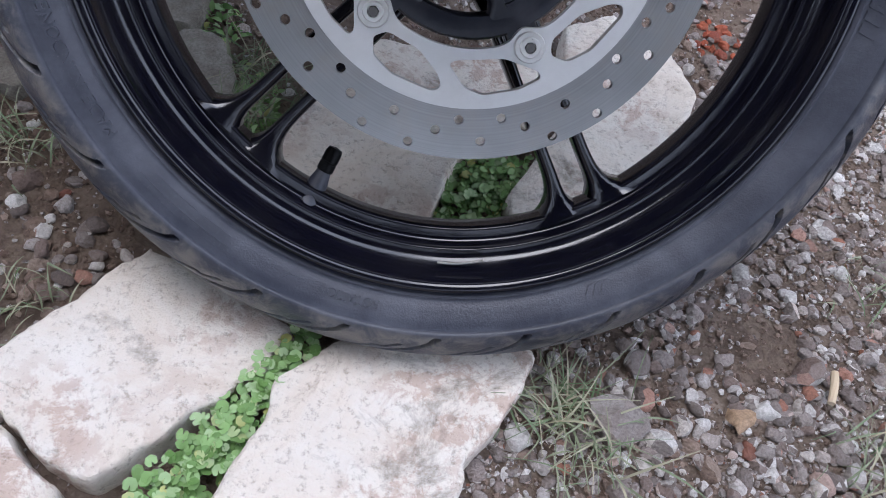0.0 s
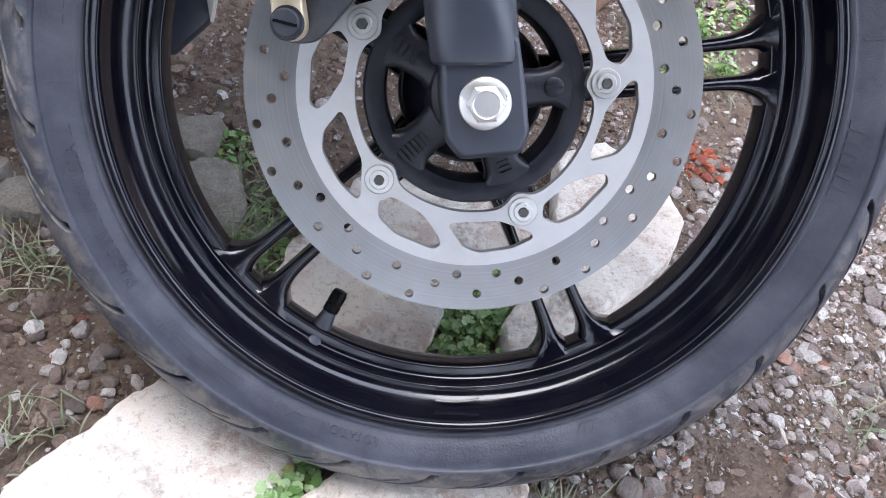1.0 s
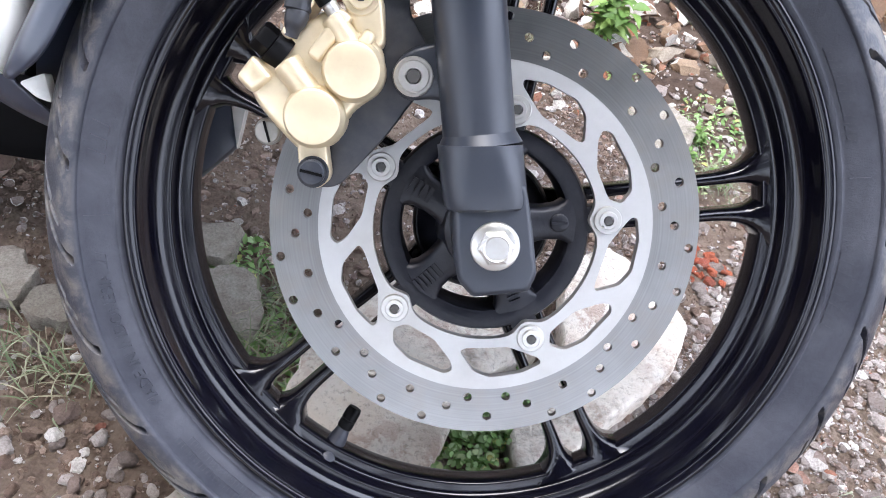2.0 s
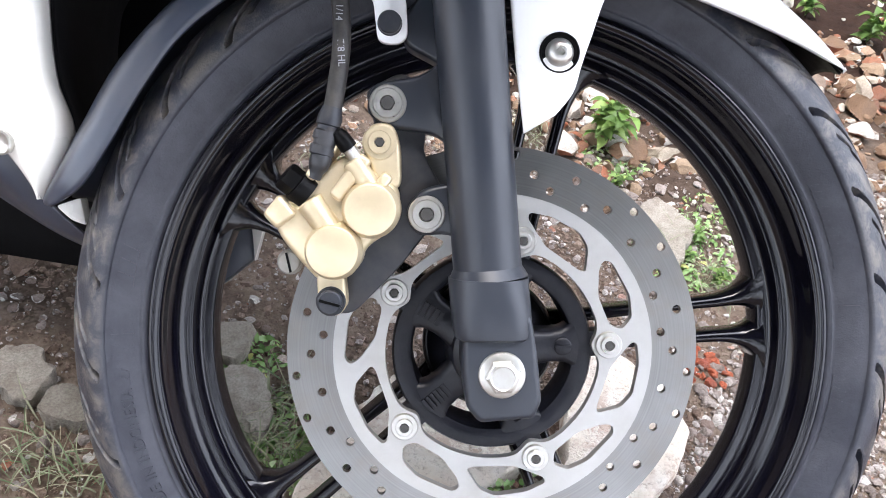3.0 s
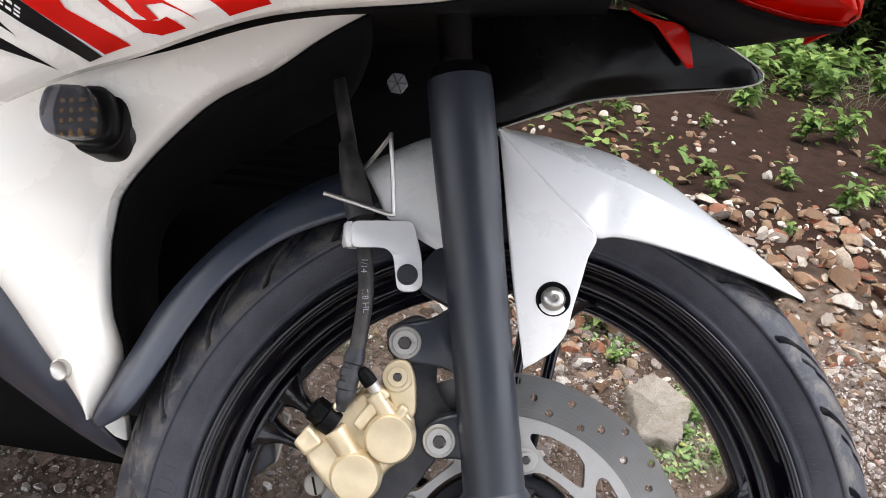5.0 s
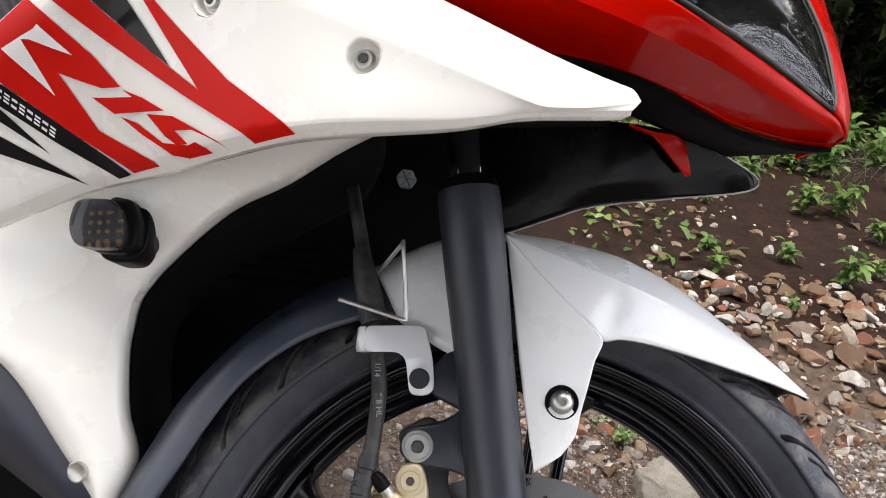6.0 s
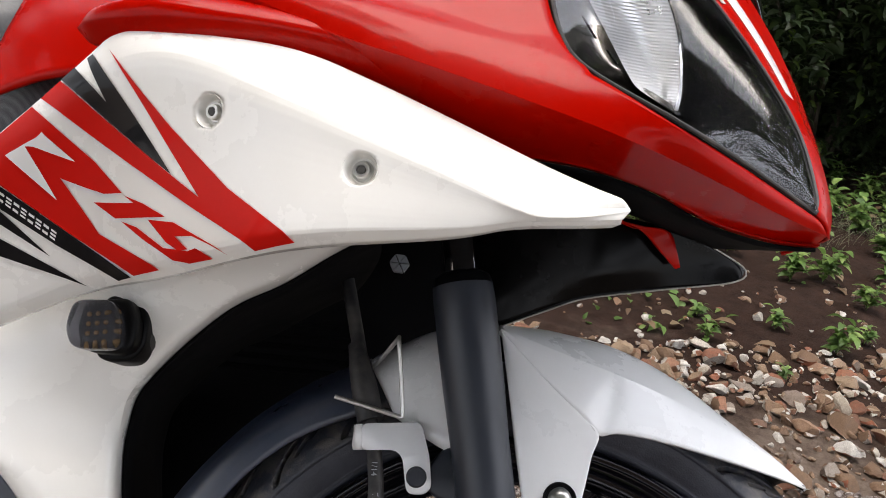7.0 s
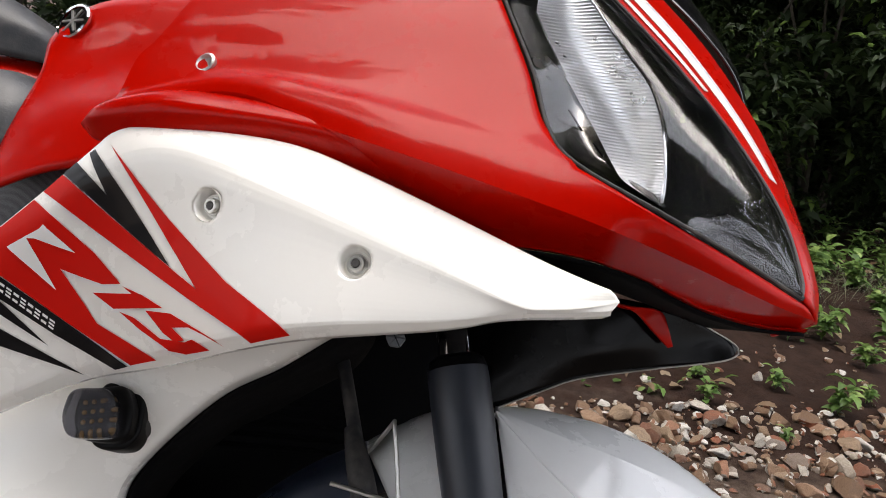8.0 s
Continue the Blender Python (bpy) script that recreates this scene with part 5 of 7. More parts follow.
panel = [r2[:near + 1]] + [spline(r, near + 1) for r in (
    [(-0.250, -0.184, 0.545), (-0.150, -0.200, 0.520), (-0.070, -0.219, 0.490), (-0.010, -0.233, 0.468), (0.0230, -0.2390, 0.4560)],
    [(-0.238, -0.184, 0.560), (-0.150, -0.196, 0.540), (-0.060, -0.212, 0.520), (0.0175, -0.2280, 0.503)],
    [(-0.217, -0.182, 0.596), (-0.130, -0.192, 0.585), (-0.060, -0.202, 0.578), (0.0060, -0.2130, 0.569)],
    [(-0.180, -0.165, 0.680), (-0.120, -0.174, 0.675), (-0.060, -0.182, 0.668), (-0.008, -0.1900, 0.655)])]
cols = [spline([r[i] for r in panel], 40) for i in range(near + 1)]
add_grid(bm, [[c[j] for c in cols] for j in range(40)])
# the turned-in rear edge
add_grid(bm, [[cols[0][j] + Vector(d) for j in range(40)] for d in ((0, 0, 0), (-0.001, 0.006, 0), (0.004, 0.030, 0.002))])
add_loft(bm, [HOUT, between(HOUT, RIDGE, 0.5, 0.003), RIDGE, shift(RIDGE, 0.004, 0.012, 0.001), shift(RIDGE, -0.002, 0.055, 0.004)], 60, 24)
bmesh.ops.remove_doubles(bm, verts=bm.verts, dist=1e-5)
bmesh.ops.recalc_face_normals(bm, faces=bm.faces)
me = bpy.data.meshes.new("nose_cowl")
bm.to_mesh(me)
bm.free()
cowl = solid(part("nose_cowl", me, RED, moto, "glossy red nose cowl round the headlight", angle=24), 0.002, 0.0)
# lining in the same deepened black, for the shade under the nose
skin("nose_lining", [[p + Vector((0, 0.0045, -0.0005)) for p in spline(R0, 40)[8:]], [(-0.10, -0.12, 0.45), (0.0, -0.10, 0.43), (0.10, -0.085, 0.395), (0.17, -0.075, 0.368)]], INNER, cowl, "matt black lining under the nose, shade in its colour", nu=40, nv=8)
# the bulge where the cowl meets the tank
skin("cowl_shoulder", [
    [(-0.286, -0.174, 0.4950), (-0.268, -0.184, 0.4790), (-0.220, -0.190, 0.4700), (-0.170, -0.192, 0.464), (-0.120, -0.196, 0.452), (-0.070, -0.2000, 0.428)],
    [(-0.287, -0.177, 0.4965), (-0.268, -0.197, 0.4890), (-0.220, -0.209, 0.4850), (-0.170, -0.212, 0.478), (-0.120, -0.216, 0.464), (-0.070, -0.2215, 0.443)],
    [(-0.287, -0.177, 0.4985), (-0.266, -0.199, 0.4985), (-0.225, -0.210, 0.4990), (-0.175, -0.212, 0.490), (-0.122, -0.218, 0.473), (-0.070, -0.2245, 0.450)],
    [(-0.285, -0.175, 0.5005), (-0.262, -0.192, 0.5060), (-0.222, -0.198, 0.5100), (-0.180, -0.203, 0.502), (-0.126, -0.212, 0.483), (-0.070, -0.2220, 0.456)],
    [(-0.282, -0.170, 0.5010), (-0.258, -0.180, 0.5100), (-0.222, -0.186, 0.5150), (-0.185, -0.192, 0.510), (-0.130, -0.204, 0.490), (-0.070, -0.2140, 0.462)],
], RED, cowl, "rounded red shoulder above the white fairing", nu=44, nv=28)
_b = bmesh.new()
add_lathe(_b, [(0.0, -0.004), (0.0075, -0.004), (0.0080, 0.0002), (0.0062, 0.0010), (0.0048, -0.0012), (0.0, -0.0015)], 28, (-0.2005, -0.1935, 0.5345), (-0.35, -1, 0.1))
part("cowl_bolt", _b, STEEL, cowl, "sunk steel fastener")

# headlight: clear cover, bowl, ribbed reflector, dark inner mask
light = new("headlight")
light.parent = moto
light.location = (0, 0, 0.29)
tagged(light, "clear plastic headlight with a ribbed chrome reflector")
_b = bmesh.new()
add_loft(_b, [HIN, between(HIN, HOUT, 0.25, 0.004), between(HIN, HOUT, 0.5, 0.006), between(HIN, HOUT, 0.75, 0.004), HOUT], 60, 24)
cover = part("headlight_cover", _b, GLASS, light, "clear glossy cover")
cover.visible_shadow = False
BACK = 0.055
_b = bmesh.new()
add_loft(_b, [HIN, shift(HIN, 0.012, BACK, 0.012), between(shift(HIN, 0.012, BACK, 0.012), shift(HOUT, -0.01, BACK * 0.8, 0.01), 0.5, -0.02), shift(HOUT, -0.01, BACK * 0.8, 0.01), HOUT], 60, 24)
part("headlight_bowl", _b, GLOSSBLACK, light, "gloss black inside of the lamp")

# stripes and plates of colour stuck on the upper fairing

def sticker(outline, material, label="", lift=0.0009, name="stripe"):
    """A thin film cut to an (x, z) outline and laid on the fairing."""
    bm = bmesh.new()
    pts = []
    for i, p in enumerate(outline):
        a, b = Vector(p), Vector(outline[(i + 1) % len(outline)])
        k = max(int((b - a).length / 0.004), 1)
        pts += [a.lerp(b, j / k) for j in range(k)]
    vs = [bm.verts.new((p.x, 0, p.y)) for p in pts]
    es = [bm.edges.new((vs[i], vs[(i + 1) % len(vs)])) for i in range(len(vs))]
    bmesh.ops.triangle_fill(bm, use_beauty=True, edges=es)
    for _ in range(4):
        long = [e for e in bm.edges if e.calc_length() > 0.005]
        if long:
            bmesh.ops.subdivide_edges(bm, edges=long, cuts=1)
            bmesh.ops.triangulate(bm, faces=[f for f in bm.faces if len(f.verts) > 3])
    for v in bm.verts:
        hit = _tree.ray_cast(Vector((v.co.x, -1, v.co.z)), Vector((0, 1, 0)))
        if hit[0] is None or hit[0].y > -0.05:
            hit = _tree.find_nearest(Vector((v.co.x, -0.15, v.co.z)))
        n = hit[1] if hit[1].y < 0 else -hit[1]
        v.co = hit[0] + n * lift
    return part(name, bm, material, upper, label)


sticker([(-0.3085, 0.4491), (-0.2936, 0.4578), (-0.2112, 0.3853), (-0.1923, 0.3691), (-0.2122, 0.4005), (-0.2369, 0.4404), (-0.2553, 0.4694), (-0.2346, 0.4426), (-0.2119, 0.4147), (-0.1715, 0.3696), (-0.1302, 0.3337), (-0.1553, 0.3329), (-0.2001, 0.366), (-0.2557, 0.4087)], DECALRED, "broad red stripe with a spike")
sticker([(-0.293, 0.4584), (-0.2829, 0.4646), (-0.2585, 0.4384), (-0.273, 0.4685), (-0.2682, 0.4699), (-0.2406, 0.43), (-0.2251, 0.4066), (-0.2121, 0.3864)], DECALBLACK, "black wedge between red stripes")
sticker([(-0.316, 0.4451), (-0.2709, 0.4058), (-0.2509, 0.3835), (-0.2659, 0.386), (-0.2992, 0.4003), (-0.2726, 0.3631), (-0.2254, 0.3339), (-0.2478, 0.3345), (-0.2975, 0.3669), (-0.346, 0.4008), (-0.358, 0.4103), (-0.3524, 0.4268), (-0.3444, 0.4314)], DECALRED, "red field with white blocks")
sticker([(-0.3381, 0.4176), (-0.3116, 0.4254), (-0.3079, 0.4277), (-0.3056, 0.4253), (-0.2858, 0.4083), (-0.3156, 0.4202), (-0.3218, 0.421), (-0.3033, 0.3876)], DECALWHITE, "white angular outline", 0.0014)
sticker([(-0.2748, 0.3825), (-0.2421, 0.3758), (-0.2495, 0.3818), (-0.2342, 0.3738), (-0.2176, 0.3627), (-0.2577, 0.3696)], DECALRED, "slanted red block")
sticker([(-0.2313, 0.3637), (-0.2117, 0.3584), (-0.1731, 0.3332), (-0.198, 0.3477), (-0.2108, 0.3499), (-0.2013, 0.3407), (-0.2089, 0.3412), (-0.2179, 0.348)], DECALRED, "slanted red block")
sticker([(-0.253, 0.367), (-0.2404, 0.3609), (-0.2199, 0.3448), (-0.2014, 0.3397), (-0.1958, 0.3404), (-0.1842, 0.3333), (-0.2018, 0.3337), (-0.2138, 0.3371), (-0.2357, 0.3526)], DECALRED, "slanted red block")
sticker([(-0.3593, 0.409), (-0.3458, 0.3998), (-0.2974, 0.3666), (-0.2507, 0.3343), (-0.2626, 0.3344), (-0.3077, 0.3602), (-0.3472, 0.3856), (-0.3619, 0.3951)], DECALBLACK, "black band with white marks")
sticker([(-0.3619, 0.3946), (-0.3477, 0.3841), (-0.3143, 0.3541), (-0.3485, 0.376), (-0.3602, 0.3836)], DECALBLACK, "black wedge")
sticker([(-0.3633, 0.3751), (-0.35, 0.3673), (-0.2901, 0.3346), (-0.3511, 0.3563), (-0.3658, 0.362)], DECALBLACK, "black wedge")
# the word on the black band, as plain bars
for k in range(9):
    x, z = -0.3520 + 0.0052 * k, 0.4012 - 0.00375 * k
    for lo, hi in ((0.0, 0.30), (0.70, 1.0)) if k % 2 else ((0.0, 0.22), (0.39, 0.61), (0.78, 1.0)):
        p, q = Vector((x, z)), Vector((-0.0022, -0.0050))
        sticker([p + q * lo, p + Vector((0.0038, -0.0027)) + q * lo, p + Vector((0.0038, -0.0027)) + q * hi, p + q * hi], DECALWHITE, "", 0.0014, "white_mark")
REFLECT = dusty("lamp_chrome", (0.62, 0.63, 0.65), 0.26, metal=1.0, amount=0.0, relief=0.02)
# ribbed reflector: a curved band of bright horizontal ribs
_b = bmesh.new()
RA = [(0.0402, -0.15, 0.6633), (0.0345, -0.16, 0.6028), (0.0296, -0.17, 0.5722), (0.0309, -0.178, 0.5468), (0.0375, -0.186, 0.5262), (0.0472, -0.197, 0.4983), (0.0545, -0.207, 0.4733), (0.0594, -0.217, 0.4513), (0.063, -0.229, 0.4271), (0.0664, -0.237, 0.4135), (0.0816, -0.245, 0.3967)]
RBR = [(0.061, -0.12, 0.6895), (0.0673, -0.13, 0.6398), (0.0776, -0.137, 0.6118), (0.0866, -0.145, 0.5816), (0.0985, -0.155, 0.5489), (0.1097, -0.166, 0.5222), (0.1118, -0.178, 0.494), (0.1082, -0.192, 0.4643), (0.1003, -0.21, 0.4347), (0.0914, -0.228, 0.4111), (0.0839, -0.244, 0.3963)]
rows = []
NR = 80
la, lb = spline(RA, NR * 4), spline(RBR, NR * 4)
for i in range(NR * 4):
    k = i % 4
    off = (0.0, 0.0006, 0.0009, 0.0006)[k]
    rows.append([la[i].lerp(lb[i], f) + Vector((0, off + 0.014 * math.sin(math.pi * f), 0)) for f in [j / 12 for j in range(13)]])
add_grid(_b, rows)
part("reflector", _b, REFLECT, light, "ribbed chrome reflector", angle=20)
_b = bmesh.new()
add_tube(_b, [p + Vector((0.001, -0.001, 0)) for p in spline(RBR, 12)], 0.0022, 50, 8)
part("reflector_rim", _b, CHROME, light)
_b = bmesh.new()
add_tube(_b, [Vector(p) + Vector((0.001, -0.0012, 0.001)) for p in HIN], 0.0013, 90, 8)
add_tube(_b, [Vector(p) + Vector((-0.0008, -0.0012, 0.0)) for p in HOUT], 0.0012, 80, 8)
part("headlight_seal", _b, HOSE, light, "thin dark seal round the cover")
# bright side window beside the reflector
_b = bmesh.new()
add_loft(_b, [[Vector(p) + Vector((0.004, 0.018, 0.004)) for p in HIN[1:6]], [Vector(p) + Vector((0.022, 0.034, 0.006)) for p in HIN[1:6]], [Vector(p) + Vector((0.002, 0.006, 0.0)) for p in RA[3:]]], 30, 10)
part("side_reflector", _b, dusty("dim_chrome", (0.16, 0.155, 0.15), 0.16, metal=1.0, amount=0.1, relief=0.02), light, "smooth bright reflector wall")
for k in range(4):
    f = k / 3
    _b = bmesh.new()
    p = Vector((0.030, -0.206, 0.505)).lerp(Vector((0.066, -0.226, 0.420)), f)
    add_tube(_b, [p, p + Vector((0.010, 0.012, -0.022)), p + Vector((0.022, 0.016, -0.040))], 0.0008, 10, 6)
    part("reflector_seam", _b, PLASTIC, light)
# white and dark stripes on the cowl beside the lamp
skin("cowl_stripe", [between(HOUT, RIDGE, 0.30, 0.0042)[:10], between(HOUT, RIDGE, 0.42, 0.0046)[:10], between(HOUT, RIDGE, 0.55, 0.0044)[:10]], DECALWHITE, cowl, "white stripe", nu=40, nv=4, thick=0.0004)
skin("cowl_stripe", [between(HOUT, RIDGE, 0.12, 0.0030)[:7], between(HOUT, RIDGE, 0.20, 0.0036)[:7]], DECALWHITE, cowl, "thin white stripe", nu=30, nv=3, thick=0.0004)
# smoky screen above
skin("windscreen", [
    [(0.2200, -0.105, 0.535), (0.2130, -0.108, 0.575), (0.1920, -0.107, 0.6200), (0.165, -0.100, 0.668), (0.135, -0.090, 0.715)],
    [(0.2300, -0.080, 0.545), (0.2310, -0.082, 0.580), (0.2180, -0.080, 0.630), (0.198, -0.072, 0.688), (0.165, -0.060, 0.745)],
    [(0.2330, -0.030, 0.550), (0.2380, -0.020, 0.590), (0.2300, -0.010, 0.640), (0.210, 0.0, 0.700), (0.180, 0.01, 0.76)],
], GLOSSBLACK, moto, "dark glossy windscreen edge", nu=40, nv=20, thick=0.002)

# tank, seat, knee cover
tank = skin("fuel_tank", [
    [(-0.375, -0.128, 0.470), (-0.330, -0.142, 0.478), (-0.285, -0.150, 0.482), (-0.230, -0.150, 0.500)],
    [(-0.372, -0.120, 0.520), (-0.340, -0.130, 0.530), (-0.300, -0.138, 0.530), (-0.240, -0.140, 0.540)],
    [(-0.362, -0.105, 0.585), (-0.340, -0.104, 0.592), (-0.300, -0.105, 0.595), (-0.240, -0.110, 0.600)],
    [(-0.366, -0.085, 0.640), (-0.345, -0.088, 0.660), (-0.300, -0.088, 0.672), (-0.220, -0.085, 0.680)],
    [(-0.345, -0.040, 0.690), (-0.330, -0.030, 0.710), (-0.290, -0.025, 0.722), (-0.200, -0.02, 0.725)],
], RED, moto, "glossy red fuel tank", nu=30, nv=34, thick=0.003)
_b = bmesh.new()
ax = Vector((-0.38, -0.91, 0.08)).normalized()
add_lathe(_b, [(0.0168, -0.002), (0.0178, 0.001), (0.0166, 0.0024), (0.0150, 0.0016)], 40, (-0.3455, -0.0960, 0.6425), ax, caps=False)
emblem = part("tank_emblem", _b, CHROME, tank, "round chrome-rimmed emblem")
_b = bmesh.new()
add_lathe(_b, [(0.0152, 0.0006), (0.0, 0.0010)], 40, (-0.3455, -0.0960, 0.6425), ax)
part("emblem_face", _b, GLOSSBLACK, tank)
_b = bmesh.new()
q = Matrix.Translation(Vector((-0.3455, -0.0960, 0.6425)) + ax * 0.0014) @ Vector((0, -1, 0)).rotation_difference(ax).to_matrix().to_4x4()
for k in range(3):
    add_box(_b, (-0.0125, -0.0008, -0.0009), (0.0125, 0.0004, 0.0009), q @ Matrix.Rotation(radians(60 * k + 15), 4, "Y"))
part("emblem_bars", _b, DULL, tank)
seat = skin("seat", [
    [(-0.520, -0.110, 0.500), (-0.430, -0.115, 0.500), (-0.386, -0.112, 0.510), (-0.372, -0.108, 0.530)],
    [(-0.520, -0.120, 0.550), (-0.430, -0.118, 0.555), (-0.385, -0.110, 0.560), (-0.366, -0.100, 0.568)],
    [(-0.520, -0.105, 0.590), (-0.430, -0.095, 0.598), (-0.392, -0.085, 0.600), (-0.365, -0.072, 0.592)],
    [(-0.520, 0.020, 0.615), (-0.430, 0.020, 0.615), (-0.392, 0.020, 0.613), (-0.360, 0.02, 0.605)],
], SEATMAT, moto, "grey-black vinyl rider seat", nu=24, nv=24, thick=0.003)
tail = skin("tail_fairing", [
    [(-0.560, 0.005, 0.600), (-0.470, 0.005, 0.610), (-0.418, 0.010, 0.615)],
    [(-0.560, 0.000, 0.650), (-0.470, 0.000, 0.660), (-0.416, 0.008, 0.650)],
    [(-0.560, 0.020, 0.690), (-0.470, 0.020, 0.690), (-0.418, 0.020, 0.675)],
], RED, moto, "red tail panel", nu=20, nv=14)
pillion = skin("pillion_seat", [
    [(-0.600, -0.01, 0.690), (-0.500, -0.008, 0.680), (-0.425, 0.000, 0.668), (-0.404, 0.012, 0.672)],
    [(-0.600, -0.03, 0.730), (-0.500, -0.025, 0.718), (-0.430, -0.010, 0.700), (-0.400, 0.010, 0.685)],
    [(-0.600, 0.00, 0.790), (-0.500, 0.00, 0.765), (-0.430, 0.015, 0.725), (-0.400, 0.02, 0.695)],
    [(-0.600, 0.08, 0.800), (-0.500, 0.08, 0.775), (-0.430, 0.08, 0.735), (-0.400, 0.08, 0.70)],
], SEATMAT, moto, "black padded pillion seat", nu=24, nv=20, thick=0.003)


def weave_material():
    m = shader("carbon_weave", (0.05, 0.05, 0.055), 0.35)
    v = coords(m)
    w = node(m, "ShaderNodeTexWave", Scale=330.0)
    w.bands_direction = "X"
    link(m, v, w.inputs["Vector"])
    base_from(m, ramp(m, w.outputs["Fac"], [(0.3, (0.012, 0.012, 0.013)), (0.7, (0.10, 0.10, 0.11))]))
    bump(m, w.outputs["Fac"], 0.4, 0.0006)
    return m


skin("knee_cover", [
    [(-0.410, -0.085, 0.400), (-0.360, -0.105, 0.424), (-0.300, -0.128, 0.452), (-0.262, -0.150, 0.474)],
    [(-0.410, -0.095, 0.440), (-0.360, -0.115, 0.455), (-0.300, -0.134, 0.470), (-0.265, -0.150, 0.482)],
    [(-0.410, -0.095, 0.485), (-0.360, -0.118, 0.490), (-0.310, -0.132, 0.490), (-0.270, -0.148, 0.490)],
], weave_material(), moto, "dark ribbed knee cover", nu=24, nv=10)

# direction indicator on its short stalk
ind = new("indicator")
ind.parent = moto
ind.location = (0, 0, 0.29)
tagged(ind, "smoked turn indicator on a short black stalk")
_b = bmesh.new()
add_slab(_b, rounded([(-0.2990, 0.3070), (-0.2950, 0.3265), (-0.2660, 0.3290), (-0.2590, 0.3130), (-0.2600, 0.2930), (-0.2700, 0.2880), (-0.2940, 0.2910)], 0.007, 5), -0.1020, -0.074, 0.004, 4)
add_slab(_b, rounded([(-0.2880, 0.3330), (-0.2620, 0.3335), (-0.2555, 0.3155), (-0.2575, 0.2945), (-0.2665, 0.2850), (-0.2820, 0.2845), (-0.2925, 0.2900)], 0.006, 5), -0.0880, -0.060, 0.003, 3)
part("indicator_body", _b, PLASTIC, ind, "black plastic body")
_b = bmesh.new()
add_slab(_b, rounded([(-0.3035, 0.3060), (-0.3000, 0.3225), (-0.2938, 0.3255), (-0.2720, 0.3245), (-0.2660, 0.3102), (-0.2662, 0.2920), (-0.2746, 0.2898), (-0.2980, 0.2918)], 0.007, 5), -0.1170, -0.1005, 0.006, 5)
lens = part("indicator_lens", _b, SMOKE, ind, "smoked clear lens")
lens.visible_shadow = False
_b = bmesh.new()
for i in range(4):
    for j in range(4):
        add_lathe(_b, [(0.0017, 0.0), (0.0017, 0.0012), (0.0010, 0.0022), (0.0, 0.0024)], 10, (-0.2905 + 0.0058 * i, -0.1022, 0.2960 + 0.0066 * j + 0.0004 * i))
tagged(part("diodes", _b, AMBER, ind, "rows of small amber diodes"), kind="stuff")
_b = bmesh.new()
add_tube(_b, [(-0.272, -0.088, 0.302), (-0.268, -0.078, 0.303), (-0.264, -0.066, 0.304)], 0.011, 12, 18)
part("indicator_stalk", _b, HOSE, ind)
for _p, _q in BOLTS:
    fairing_bolt(_p, _q if _q.y < 0 else -_q)


# ---- the ground and what lies on it ----
def height(x, y):
    """The lie of the land: nearly flat, rising softly to the back."""
    far = max(0.0, y - 0.9)
    h = 0.03 * (1 - math.exp(-far * 0.8)) + 0.010 * max(0, y - 2.2)
    h += 0.006 * noise.noise((x * 3, y * 3, 0)) + 0.004 * noise.noise((x * 11, y * 11, 4))
    return h - 0.002


def ground_mesh():
    xs = sorted({round(v, 4) for v in [*np.arange(-0.8, 1.6, 0.012), *np.arange(-3, -0.8, 0.06), *np.arange(1.6, 5, 0.06), *np.geomspace(5, 400, 22), *(-np.geomspace(3, 400, 24))]})
    ys = sorted({round(v, 4) for v in [*np.arange(-0.5, 1.7, 0.012), *np.arange(1.7, 5, 0.05), *np.geomspace(5, 400, 22), *(-np.geomspace(0.5, 400, 26))]})
    verts = [(x, y, height(x, y) if abs(x) < 30 and abs(y) < 30 else height(math.copysign(min(abs(x), 30), x), min(max(y, -30), 30))) for y in ys for x in xs]
    n = len(xs)
    faces = [(j * n + i, j * n + i + 1, (j + 1) * n + i + 1, (j + 1) * n + i) for j in range(len(ys) - 1) for i in range(n - 1)]
    me = bpy.data.meshes.new("ground")
    me.from_pydata(verts, [], faces)
    return me


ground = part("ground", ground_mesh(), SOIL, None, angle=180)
tagged(ground, "bare brown soil with grit, tree shade painted into the bank", "ground", kind="structure")


def ico(level):
    bm = bmesh.new()
    bmesh.ops.create_icosphere(bm, subdivisions=level, radius=1.0)
    bm.verts.ensure_lookup_table()
    v = np.array([p.co[:] for p in bm.verts])
    f = np.array([[w.index for w in q.verts] for q in bm.faces])
    bm.free()
    return v, f


ICO = {k: ico(k) for k in (1, 2, 3)}
rng = np.random.default_rng(7)


def pebble_verts(level, size, rough=0.25, flat=0.65, cuts=5, deep=0.62):
    v, f = ICO[level]
    d = v.copy()
    w = rng.normal(size=(5, 3))
    ph = rng.uniform(0, 6, 5)
    bumps = sum(np.sin(d @ w[i] * 1.7 + ph[i]) for i in range(5)) / 5
    # a few flat facets
    for _ in range(cuts):
        n = rng.normal(size=3)
        n /= np.linalg.norm(n)
        h = rng.uniform(deep, 0.9)
        s = d @ n
        d = d - np.outer(np.maximum(s - h, 0), n)
    d = d * (1 + rough * bumps + 0.04 * rng.normal(size=len(d)))[:, None]
    d *= np.array([1, rng.uniform(0.65, 1.0), flat * rng.uniform(0.8, 1.25)]) * size
    a = rng.uniform(0, 6.28)
    t = rng.uniform(-0.4, 0.4)
    R = np.array([[math.cos(a), -math.sin(a), 0], [math.sin(a), math.cos(a), 0], [0, 0, 1]]) @ np.array([[1, 0, 0], [0, math.cos(t), -math.sin(t)], [0, math.sin(t), math.cos(t)]])
    return d @ R.T, f


